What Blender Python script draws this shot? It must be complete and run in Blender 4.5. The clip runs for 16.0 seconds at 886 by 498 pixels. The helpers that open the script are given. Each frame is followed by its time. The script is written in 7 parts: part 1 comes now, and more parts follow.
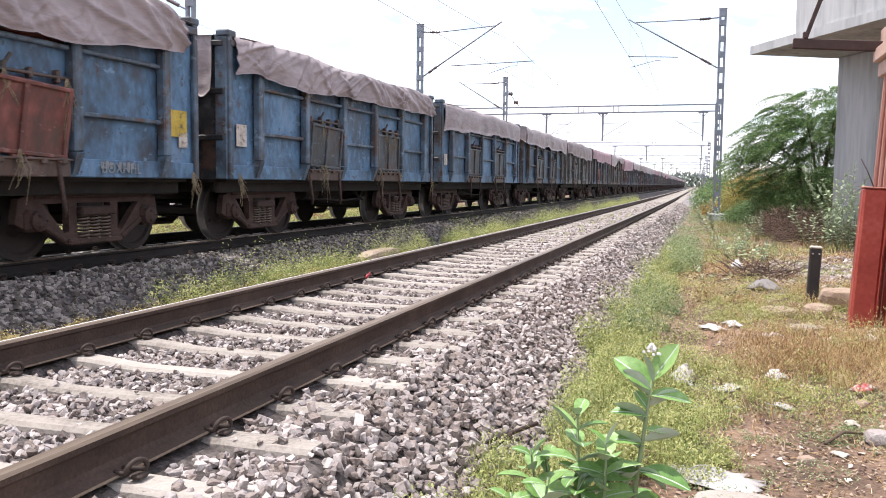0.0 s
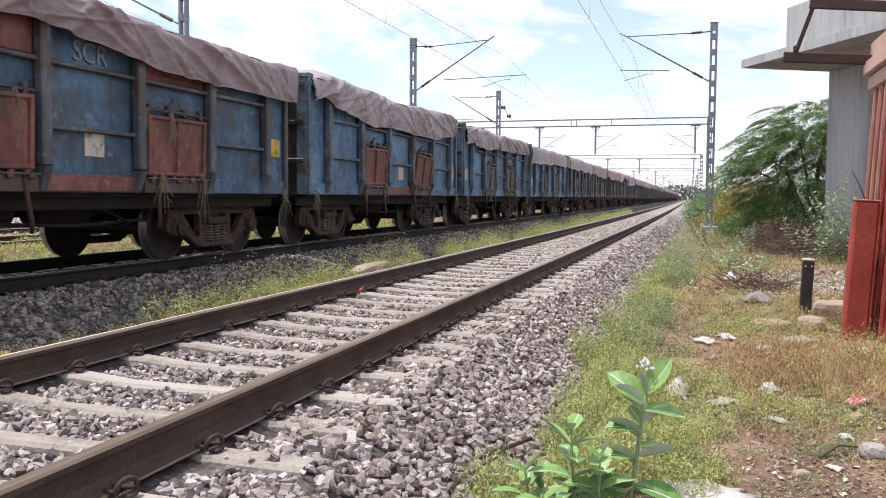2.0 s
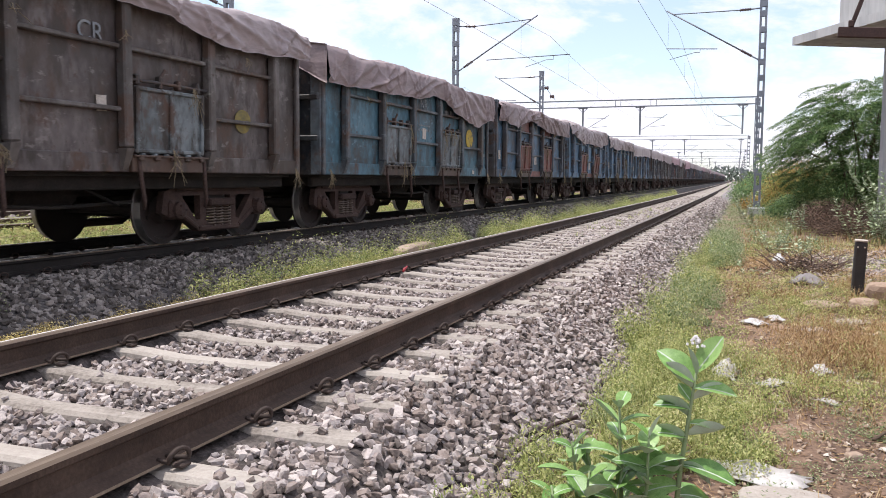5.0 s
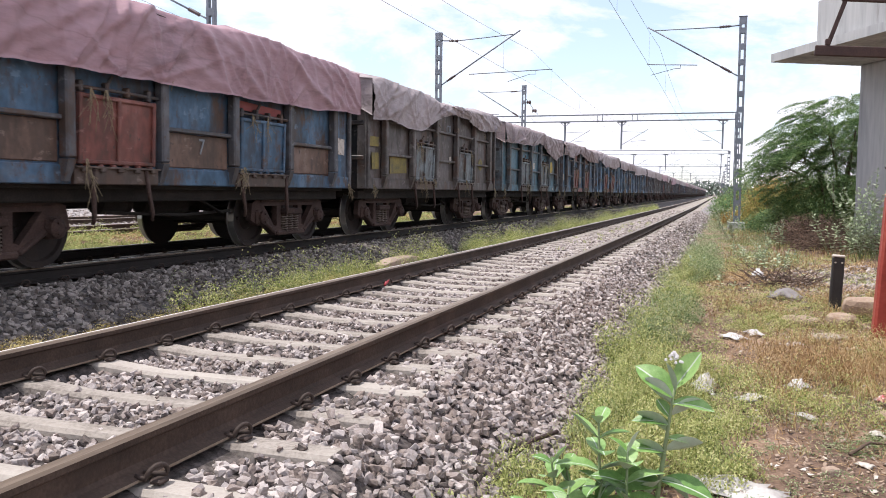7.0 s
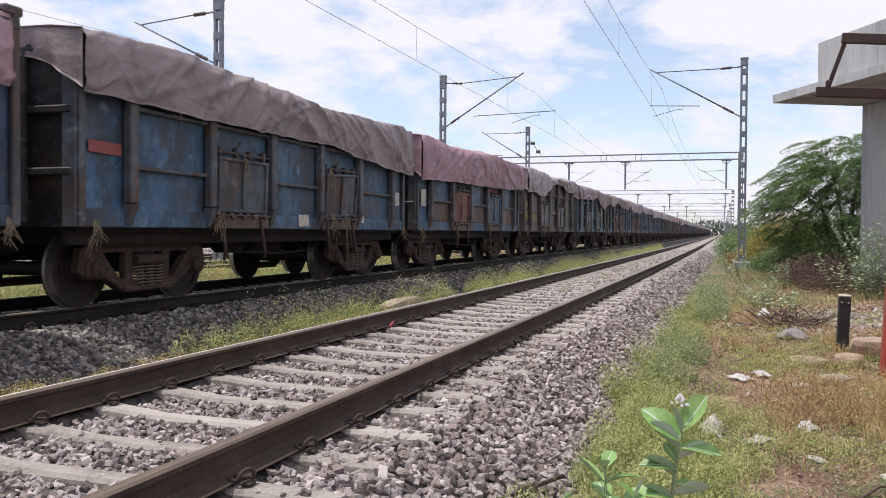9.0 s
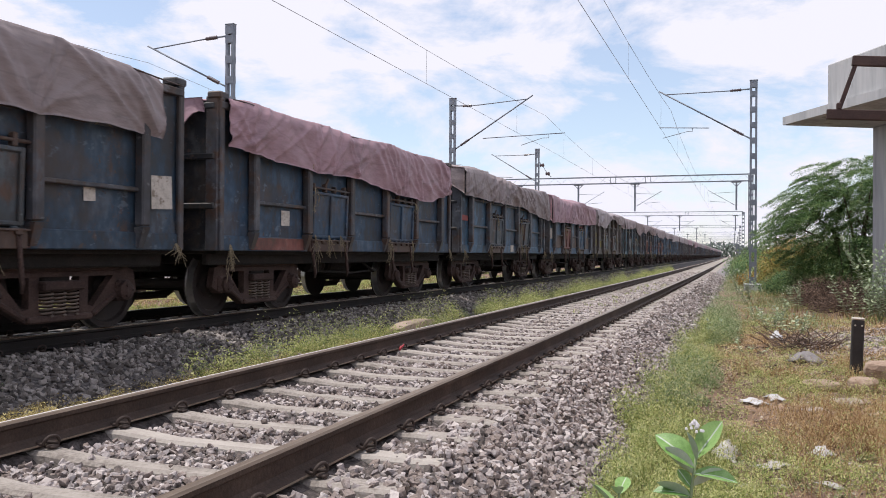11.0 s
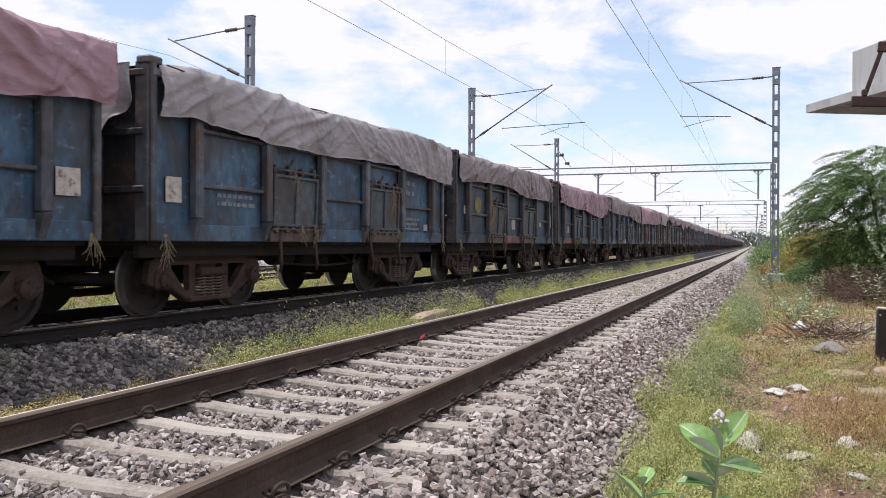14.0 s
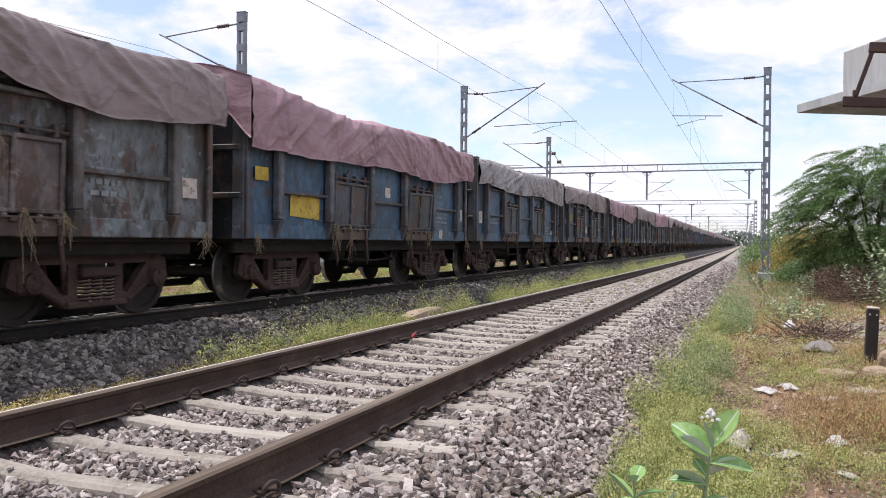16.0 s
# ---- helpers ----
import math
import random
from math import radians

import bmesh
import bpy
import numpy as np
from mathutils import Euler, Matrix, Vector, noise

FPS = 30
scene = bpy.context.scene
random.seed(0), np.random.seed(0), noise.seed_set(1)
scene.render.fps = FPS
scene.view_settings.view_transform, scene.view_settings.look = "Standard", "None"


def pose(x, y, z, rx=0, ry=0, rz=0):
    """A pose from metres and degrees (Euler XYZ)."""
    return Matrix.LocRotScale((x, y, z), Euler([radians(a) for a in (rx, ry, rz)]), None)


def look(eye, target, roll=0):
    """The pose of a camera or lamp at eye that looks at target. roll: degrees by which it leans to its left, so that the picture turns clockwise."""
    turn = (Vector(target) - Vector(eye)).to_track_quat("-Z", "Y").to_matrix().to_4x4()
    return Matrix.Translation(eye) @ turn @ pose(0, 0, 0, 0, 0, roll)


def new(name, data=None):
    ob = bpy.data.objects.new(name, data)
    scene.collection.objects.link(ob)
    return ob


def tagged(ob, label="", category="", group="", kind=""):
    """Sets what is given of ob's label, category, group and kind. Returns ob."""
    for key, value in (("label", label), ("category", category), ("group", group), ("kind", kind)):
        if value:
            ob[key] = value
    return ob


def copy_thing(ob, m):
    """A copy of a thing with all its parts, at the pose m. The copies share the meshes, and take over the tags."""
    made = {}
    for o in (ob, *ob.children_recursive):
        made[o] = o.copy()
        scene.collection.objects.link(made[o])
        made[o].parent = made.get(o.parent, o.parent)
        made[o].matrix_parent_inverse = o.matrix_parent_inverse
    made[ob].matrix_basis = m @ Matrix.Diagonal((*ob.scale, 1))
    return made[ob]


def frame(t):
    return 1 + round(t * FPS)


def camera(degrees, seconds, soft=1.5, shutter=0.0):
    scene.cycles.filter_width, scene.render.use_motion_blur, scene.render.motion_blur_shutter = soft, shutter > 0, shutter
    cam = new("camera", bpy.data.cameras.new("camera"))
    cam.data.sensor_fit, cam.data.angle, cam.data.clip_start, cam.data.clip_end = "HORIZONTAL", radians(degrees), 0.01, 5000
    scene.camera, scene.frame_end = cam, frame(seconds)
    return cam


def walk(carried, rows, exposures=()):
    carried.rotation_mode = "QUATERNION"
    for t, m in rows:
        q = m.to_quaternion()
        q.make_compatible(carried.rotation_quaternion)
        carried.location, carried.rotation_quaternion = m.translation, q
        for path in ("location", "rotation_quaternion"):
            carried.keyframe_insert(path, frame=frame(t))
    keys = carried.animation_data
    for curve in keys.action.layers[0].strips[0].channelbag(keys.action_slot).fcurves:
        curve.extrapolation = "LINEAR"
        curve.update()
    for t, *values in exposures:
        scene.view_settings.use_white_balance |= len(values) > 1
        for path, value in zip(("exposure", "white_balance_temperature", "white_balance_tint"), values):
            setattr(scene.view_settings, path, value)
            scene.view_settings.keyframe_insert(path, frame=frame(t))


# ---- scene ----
import colorsys
import itertools

# ---- camera ----
EYE = (2.044, -4.443, 1.144)
cam = camera(55.4, 16.0, 0.9, 0.1)
# seconds, yaw, pitch, roll, and the sway of the hand about the stand
PATH = [
    (0.0, 17.477, -4.478, -0.584, 0.0190, -0.0042, -0.0058),
    (0.5, 17.206, -4.213, -0.557, 0.0132, 0.0049, -0.0010),
    (1.0, 16.967, -3.756, -0.557, 0.0145, 0.0090, 0.0040),
    (1.5, 16.887, -3.752, -0.440, 0.0190, 0.0087, 0.0025),
    (2.0, 17.044, -3.572, -0.396, 0.0217, 0.0079, 0.0007),
    (2.5, 16.860, -3.820, -0.439, 0.0187, 0.0078, -0.0077),
    (3.0, 18.310, -4.059, -0.549, -0.0008, 0.0031, -0.0140),
    (3.5, 20.467, -4.305, -0.240, -0.0176, 0.0194, -0.0231),
    (6.0, 19.077, -5.024, -0.603, 0.0101, 0.0038, -0.0274),
    (6.5, 18.753, -4.868, -0.687, 0.0156, 0.0023, -0.0219),
    (7.0, 18.699, -3.928, -0.643, 0.0064, 0.0000, -0.0142),
    (7.5, 18.763, -3.104, -0.414, 0.0128, 0.0000, -0.0074),
    (8.0, 18.729, -2.127, -0.409, 0.0092, -0.0042, -0.0028),
    (8.5, 18.885, -1.581, -0.420, 0.0127, -0.0062, -0.0042),
    (11.0, 19.663, 0.273, -0.423, 0.0000, -0.0052, 0.0078),
    (11.5, 20.392, 0.596, -0.401, -0.0063, -0.0135, 0.0000),
    (12.0, 22.068, 0.681, -0.279, -0.0041, -0.0184, 0.0117),
    (12.5, 22.447, 1.051, -0.316, -0.0016, -0.0180, 0.0116),
    (13.0, 22.018, 0.710, -0.454, -0.0221, 0.0044, -0.0095),
    (13.5, 21.467, -0.216, -0.246, -0.0133, -0.0126, 0.0050),
    (14.0, 20.965, -0.372, -0.229, -0.0145, -0.0026, 0.0034),
    (14.5, 20.496, -0.456, -0.338, -0.0117, -0.0041, 0.0018),
    (15.0, 20.420, -0.539, -0.427, -0.0127, -0.0019, 0.0017),
    (15.5, 20.333, -0.458, -0.461, -0.0161, -0.0004, 0.0035),
    (16.0, 20.396, -0.513, -0.492, -0.0203, 0.0039, 0.0032),
]
walk(cam, [(t, pose(EYE[0] + dx, EYE[1] + dy, EYE[2] + dz, 90 + pitch, roll, yaw)) for t, yaw, pitch, roll, dx, dy, dz in PATH],
     exposures=[(0.0, 0.58), (0.6, 0.62), (1.4, 0.50), (2.0, 0.24), (2.6, 0.11), (3.6, 0.10), (6.0, 0.29), (7.5, 0.26), (8.6, -0.06), (11.0, -0.08), (12.5, -0.11), (13.6, -0.07), (14.3, 0.05), (16.0, 0.06)])

# ---- sky and sun ----
SUN_DIR = Vector((-0.31, -0.10, 0.945)).normalized()
world = bpy.data.worlds.new("sky")
scene.world = world
world.use_nodes = True
wt = world.node_tree
wt.nodes.clear()
w_out = wt.nodes.new("ShaderNodeOutputWorld")
w_bg = wt.nodes.new("ShaderNodeBackground")
w_bg.inputs["Strength"].default_value = 0.13
w_sky = wt.nodes.new("ShaderNodeTexSky")
w_sky.sky_type = "NISHITA"
w_sky.sun_disc = False
w_sky.sun_elevation = math.asin(SUN_DIR.z)
w_sky.sun_rotation = math.atan2(SUN_DIR.x, SUN_DIR.y)
w_sky.air_density, w_sky.dust_density, w_sky.ozone_density = 1.0, 0.6, 2.0
w_co = wt.nodes.new("ShaderNodeTexCoord")
w_map = wt.nodes.new("ShaderNodeMapping")
w_map.inputs["Scale"].default_value = (1.0, 1.0, 2.4)
w_map.inputs["Rotation"].default_value = (0, 0, 0.9)
w_n = wt.nodes.new("ShaderNodeTexNoise")
w_n.inputs["Scale"].default_value = 4.6
w_n.inputs["Detail"].default_value = 9.0
w_n.inputs["Roughness"].default_value = 0.6
w_n.inputs["Distortion"].default_value = 0.25
w_r = wt.nodes.new("ShaderNodeValToRGB")
w_r.color_ramp.elements[0].color = (0.28, 0.28, 0.28, 1)
w_r.color_ramp.elements[0].position, w_r.color_ramp.elements[1].position = 0.41, 0.53
w_up = wt.nodes.new("ShaderNodeVectorMath")
w_up.operation = "SCALE"
w_up.inputs[3].default_value = 1.4
w_mix = wt.nodes.new("ShaderNodeMix")
w_mix.data_type = "RGBA"
w_mix.inputs[7].default_value = (7.55, 7.45, 8.3, 1)
for a, b in ((w_co.outputs["Generated"], w_map.inputs["Vector"]), (w_map.outputs[0], w_n.inputs["Vector"]),
             (w_n.outputs["Fac"], w_r.inputs["Fac"]), (w_r.outputs["Color"], w_mix.inputs[0]),
             (w_sky.outputs["Color"], w_up.inputs[0]), (w_up.outputs[0], w_mix.inputs[6]), (w_mix.outputs[2], w_bg.inputs["Color"]),
             (w_bg.outputs[0], w_out.inputs["Surface"])):
    wt.links.new(a, b)

sun = new("sun", bpy.data.lights.new("sun", "SUN"))
sun.data.energy, sun.data.angle, sun.data.color = 3.95, radians(0.6), (1.0, 0.94, 0.885)
sun.matrix_world = look(SUN_DIR * 50, (0, 0, 0))

# ---- materials ----
def material(name, colors, rough=0.85, metal=0.0, scale=6.0, fine=60.0, bump=0.15, bump_scale=None, spread=(0.3, 0.7),
             per="none", per_amount=0.15, transmit=0.0, stretch=(1, 1, 1), rust=None, rust_at=0.62, rust_scale=3.0, chips=0.0, turn=0.0):
    """Colour from a ramp over two scales of noise, per-object or per-island variation, fine relief, and patches of wear."""
    m = bpy.data.materials.new(name)
    m.use_nodes = True
    nt = m.node_tree
    bs = nt.nodes["Principled BSDF"]
    bs.inputs["Roughness"].default_value, bs.inputs["Metallic"].default_value = rough, metal
    link = nt.links.new
    co = nt.nodes.new("ShaderNodeTexCoord")
    mp = nt.nodes.new("ShaderNodeMapping")
    mp.inputs["Scale"].default_value = stretch
    mp.inputs["Rotation"].default_value = (turn, 0, 0)
    link(co.outputs["Object"], mp.inputs["Vector"])
    vec = mp.outputs[0]
    rnd = None
    if per == "object":
        rnd = nt.nodes.new("ShaderNodeObjectInfo").outputs["Random"]
    elif per == "island":
        rnd = nt.nodes.new("ShaderNodeNewGeometry").outputs["Random Per Island"]
    big, small = nt.nodes.new("ShaderNodeTexNoise"), nt.nodes.new("ShaderNodeTexNoise")
    for n, s in ((big, scale), (small, fine)):
        n.inputs["Scale"].default_value, n.inputs["Detail"].default_value = s, 6.0
        link(vec, n.inputs["Vector"])
    mix = nt.nodes.new("ShaderNodeMath")
    mix.operation = "MULTIPLY_ADD"
    mix.inputs[1].default_value, mix.inputs[2].default_value = 0.4, 0.0
    link(small.outputs["Fac"], mix.inputs[0])
    add = nt.nodes.new("ShaderNodeMath")
    add.operation = "MULTIPLY_ADD"
    add.inputs[1].default_value = 0.6
    link(big.outputs["Fac"], add.inputs[0]), link(mix.outputs[0], add.inputs[2])
    fac = add.outputs[0]
    if rnd is not None:
        off = nt.nodes.new("ShaderNodeMath")
        off.operation = "MULTIPLY_ADD"
        off.inputs[1].default_value, off.inputs[2].default_value = per_amount * 2, -per_amount
        link(rnd, off.inputs[0])
        plus = nt.nodes.new("ShaderNodeMath")
        link(fac, plus.inputs[0]), link(off.outputs[0], plus.inputs[1])
        fac = plus.outputs[0]
    ramp = nt.nodes.new("ShaderNodeValToRGB")
    els = ramp.color_ramp.elements
    while len(els) < len(colors):
        els.new(0.5)
    for i, c in enumerate(colors):
        els[i].position = spread[0] + (spread[1] - spread[0]) * i / max(1, len(colors) - 1)
        els[i].color = (*c, 1)
    link(fac, ramp.inputs["Fac"])
    col = ramp.outputs["Color"]
    if rust:
        rn = nt.nodes.new("ShaderNodeTexNoise")
        rn.inputs["Scale"].default_value, rn.inputs["Detail"].default_value, rn.inputs["Roughness"].default_value = rust_scale, 9.0, 0.68
        link(vec, rn.inputs["Vector"])
        rr = nt.nodes.new("ShaderNodeValToRGB")
        rr.color_ramp.elements[0].position, rr.color_ramp.elements[1].position = rust_at - 0.04, rust_at + 0.05
        link(rn.outputs["Fac"], rr.inputs["Fac"])
        rm = nt.nodes.new("ShaderNodeMix")
        rm.data_type = "RGBA"
        rm.inputs[7].default_value = (*rust, 1)
        link(rr.outputs["Color"], rm.inputs[0]), link(col, rm.inputs[6])
        col = rm.outputs[2]
    if chips:
        cn = nt.nodes.new("ShaderNodeTexNoise")
        cn.inputs["Scale"].default_value, cn.inputs["Detail"].default_value, cn.inputs["Roughness"].default_value = 9.0, 8.0, 0.75
        link(vec, cn.inputs["Vector"])
        cr = nt.nodes.new("ShaderNodeValToRGB")
        cr.color_ramp.elements[0].position, cr.color_ramp.elements[1].position = chips, chips + 0.03
        link(cn.outputs["Fac"], cr.inputs["Fac"])
        cm = nt.nodes.new("ShaderNodeMix")
        cm.data_type = "RGBA"
        cm.inputs[7].default_value = (0.07, 0.048, 0.038, 1)
        link(cr.outputs["Color"], cm.inputs[0]), link(col, cm.inputs[6])
        col = cm.outputs[2]
    link(col, bs.inputs["Base Color"])
    if bump:
        bn = nt.nodes.new("ShaderNodeBump")
        bn.inputs["Strength"].default_value, bn.inputs["Distance"].default_value = bump, 0.02
        if bump_scale:
            bt = nt.nodes.new("ShaderNodeTexNoise")
            bt.inputs["Scale"].default_value, bt.inputs["Detail"].default_value = bump_scale, 4.0
            link(vec, bt.inputs["Vector"])
            link(bt.outputs["Fac"], bn.inputs["Height"])
        else:
            link(small.outputs["Fac"], bn.inputs["Height"])
        link(bn.outputs[0], bs.inputs["Normal"])
    if transmit:
        tr = nt.nodes.new("ShaderNodeBsdfTranslucent")
        link(col, tr.inputs["Color"])
        sh = nt.nodes.new("ShaderNodeMixShader")
        sh.inputs[0].default_value = transmit
        link(bs.outputs[0], sh.inputs[1]), link(tr.outputs[0], sh.inputs[2])
        link(sh.outputs[0], nt.nodes["Material Output"].inputs["Surface"])
    return m


def cloth(name, base):
    """Heavy worn cover cloth: blotched colour, crumpled facets, fine creases, and dark lines coloured in for crease
    shade and dirt.
    """
    b = Vector(base)
    m = material(name, [tuple(b * 0.72), tuple(b), tuple(b * 1.22)], rough=0.55, scale=0.9, fine=9, bump=0.5, bump_scale=9, stretch=(1.0, 0.5, 1.6), turn=0.4, rust=tuple(b * 0.68), rust_at=0.60, rust_scale=1.2)
    nt = m.node_tree
    bn = next(n for n in nt.nodes if n.type == "BUMP")
    bn.inputs["Distance"].default_value, bn.inputs["Strength"].default_value = 0.012, 0.7
    mp = next(n for n in nt.nodes if n.type == "MAPPING")
    warp = nt.nodes.new("ShaderNodeTexNoise")
    warp.inputs["Scale"].default_value, warp.inputs["Detail"].default_value = 1.6, 3.0
    nt.links.new(mp.outputs[0], warp.inputs["Vector"])
    add = nt.nodes.new("ShaderNodeVectorMath")
    add.operation = "MULTIPLY_ADD"
    add.inputs[1].default_value = (0.5, 0.5, 0.5)
    nt.links.new(warp.outputs["Color"], add.inputs[0]), nt.links.new(mp.outputs[0], add.inputs[2])
    last = bn
    for s, d in ((1.3, 0.035), (4.2, 0.008)):
        vo = nt.nodes.new("ShaderNodeTexVoronoi")
        vo.inputs["Scale"].default_value = s
        nt.links.new(add.outputs[0], vo.inputs["Vector"])
        b2 = nt.nodes.new("ShaderNodeBump")
        b2.inputs["Strength"].default_value, b2.inputs["Distance"].default_value = 0.68, d
        nt.links.new(vo.outputs["Distance"], b2.inputs["Height"])
        nt.links.new(b2.outputs[0], last.inputs["Normal"])
        last = b2
    for s, d in ((1.2, 0.016), (3.5, 0.004)):
        rg = nt.nodes.new("ShaderNodeTexNoise")
        rg.noise_type = "RIDGED_MULTIFRACTAL"
        rg.inputs["Scale"].default_value, rg.inputs["Detail"].default_value, rg.inputs["Distortion"].default_value = s, 4.0, 0.6
        nt.links.new(add.outputs[0], rg.inputs["Vector"])
        b2 = nt.nodes.new("ShaderNodeBump")
        b2.inputs["Strength"].default_value, b2.inputs["Distance"].default_value = 0.8, d
        nt.links.new(rg.outputs["Fac"], b2.inputs["Height"])
        nt.links.new(b2.outputs[0], last.inputs["Normal"])
        last = b2
    bs = nt.nodes["Principled BSDF"]
    col = bs.inputs["Base Color"].links[0].from_socket
    # thin dark lines put the shade and dirt of creases into the colour
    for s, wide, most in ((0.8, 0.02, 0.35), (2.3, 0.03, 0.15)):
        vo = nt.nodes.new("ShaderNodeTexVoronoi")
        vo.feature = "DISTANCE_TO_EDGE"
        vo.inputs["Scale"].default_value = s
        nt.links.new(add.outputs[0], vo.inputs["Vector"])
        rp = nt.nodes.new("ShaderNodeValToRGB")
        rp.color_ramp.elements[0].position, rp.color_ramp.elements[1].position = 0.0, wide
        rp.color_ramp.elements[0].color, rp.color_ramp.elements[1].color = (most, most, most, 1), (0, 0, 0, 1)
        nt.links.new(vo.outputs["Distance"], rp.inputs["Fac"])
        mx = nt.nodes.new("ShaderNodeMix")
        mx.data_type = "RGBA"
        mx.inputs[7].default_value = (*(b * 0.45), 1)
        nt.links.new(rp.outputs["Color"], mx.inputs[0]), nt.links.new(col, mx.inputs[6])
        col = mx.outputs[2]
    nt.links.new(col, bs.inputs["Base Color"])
    return m


def painted(name, base, dark=0.65, rust_at=0.63, rough=0.58, grime=0.7):
    """Old wagon paint: faded and streaked downwards, scuffed pale, with soot streaks and rust patches of their own shape."""
    b = Vector(base)
    pale = b * 1.0 + Vector((0.28, 0.27, 0.26)) * 0.16
    m = material(name, [tuple(b * 0.3 + Vector((0.02, 0.016, 0.012))), tuple(b * dark), tuple(b), tuple(pale)], rough=rough, scale=1.1, fine=7, bump=0.25, bump_scale=5,
                 stretch=(1, 1.2, 0.85), rust=(0.085, 0.050, 0.036), rust_at=rust_at, rust_scale=1.6, spread=(0.36, 0.64), chips=0.60)
    nt = m.node_tree
    link = nt.links.new
    mp = next(n for n in nt.nodes if n.type == "MAPPING")
    co = next(n for n in nt.nodes if n.type == "TEX_COORD")
    info = nt.nodes.new("ShaderNodeObjectInfo")
    far = nt.nodes.new("ShaderNodeVectorMath")
    far.operation = "SCALE"
    far.inputs[0].default_value = (0.0, 53.0, 31.0)
    link(info.outputs["Random"], far.inputs[3])
    moved = nt.nodes.new("ShaderNodeVectorMath")
    link(co.outputs["Object"], moved.inputs[0]), link(far.outputs[0], moved.inputs[1])
    link(moved.outputs[0], mp.inputs["Vector"])
    bs = nt.nodes["Principled BSDF"]
    col = bs.inputs["Base Color"].links[0].from_socket
    for size, stretch, lo, hi, tint, most in ((2.2, (1.0, 1.5, 0.62), 0.51, 0.60, (0.034, 0.026, 0.021), min(1.0, 0.8 * grime)), (0.8, (1.0, 1.0, 1.3), 0.52, 0.62, (0.075, 0.054, 0.042), min(1.0, 0.7 * grime)),
                                              (5.0, (1.0, 0.8, 1.4), 0.60, 0.66, tuple(b * 1.25 + Vector((0.09, 0.09, 0.085))), 0.6), (3.2, (1.0, 1.6, 0.8), 0.66, 0.70, (0.13, 0.062, 0.04), min(1.0, 0.75 * grime))):
        mm = nt.nodes.new("ShaderNodeMapping")
        mm.inputs["Scale"].default_value = stretch
        mm.inputs["Location"].default_value = (size * 3, size * 7, size * 5)
        link(moved.outputs[0], mm.inputs["Vector"])
        no = nt.nodes.new("ShaderNodeTexNoise")
        no.inputs["Scale"].default_value, no.inputs["Detail"].default_value, no.inputs["Roughness"].default_value = size, 9.0, 0.66
        link(mm.outputs[0], no.inputs["Vector"])
        rp = nt.nodes.new("ShaderNodeValToRGB")
        rp.color_ramp.elements[0].position, rp.color_ramp.elements[1].position = lo, hi
        rp.color_ramp.elements[1].color = (most, most, most, 1)
        link(no.outputs["Fac"], rp.inputs["Fac"])
        mx = nt.nodes.new("ShaderNodeMix")
        mx.data_type = "RGBA"
        mx.inputs[7].default_value = (*tint, 1)
        link(rp.outputs["Color"], mx.inputs[0]), link(col, mx.inputs[6])
        col = mx.outputs[2]
    link(col, bs.inputs["Base Color"])
    return m


M_STONE = material("ballast_stone", [(0.105, 0.088, 0.081), (0.235, 0.188, 0.165), (0.29, 0.247, 0.233), (0.365, 0.327, 0.319), (0.51, 0.455, 0.432)], rough=0.9, scale=5, fine=70, bump=0.45, per="island", per_amount=0.30, spread=(0.2, 0.78))
M_BALLAST = material("ballast_bed", [(0.10, 0.09, 0.088), (0.26, 0.237, 0.235), (0.45, 0.415, 0.41)], rough=0.95, scale=16, fine=30, bump=1.0, spread=(0.38, 0.62))
M_STONE_DARK = material("oily_ballast_stone", [(0.08, 0.069, 0.062), (0.168, 0.148, 0.134), (0.31, 0.28, 0.257)], rough=0.85, scale=4, fine=70, bump=0.3, per="island", per_amount=0.26)
M_BED_DARK = material("oily_ballast_bed", [(0.03, 0.027, 0.026), (0.08, 0.072, 0.07), (0.15, 0.135, 0.13)], rough=0.95, scale=16, fine=30, bump=1.0, spread=(0.38, 0.62))
# near bed: shade in the gaps between loose stones, put into the colour
M_BED_NEAR = material("shade_coloured_ballast_bed", [(0.03, 0.025, 0.023), (0.065, 0.054, 0.05), (0.13, 0.11, 0.104)], rough=0.95, scale=16, fine=30, bump=1.0, spread=(0.38, 0.62))
M_SOIL = material("dry_soil", [(0.045, 0.030, 0.023), (0.125, 0.080, 0.056), (0.22, 0.145, 0.10), (0.34, 0.238, 0.17)], rough=0.97, scale=1.6, fine=35, bump=0.9, spread=(0.32, 0.66))
M_SLEEPER = material("concrete_sleeper", [(0.18, 0.155, 0.135), (0.305, 0.272, 0.242), (0.37, 0.334, 0.30), (0.42, 0.383, 0.347)], rough=0.9, scale=2.5, fine=50, bump=0.3, per="object", per_amount=0.10, rust=(0.26, 0.225, 0.195), rust_at=0.66, rust_scale=3)
M_RAIL = material("rusty_rail_steel", [(0.024, 0.0145, 0.010), (0.052, 0.032, 0.0225), (0.10, 0.066, 0.048)], rough=0.8, metal=0.0, scale=3, fine=60, bump=0.15)
M_RAIL_OILY = material("oily_rail_steel", [(0.007, 0.006, 0.005), (0.014, 0.011, 0.010), (0.026, 0.02, 0.017)], rough=0.8, metal=0.2, scale=3, fine=60, bump=0.15)
M_RAILHEAD = material("brown_rail_head", [(0.11, 0.08, 0.057), (0.20, 0.15, 0.108), (0.31, 0.245, 0.185)], rough=0.42, metal=0.3, scale=1.5, fine=20, bump=0.03, stretch=(8, 0.2, 1))
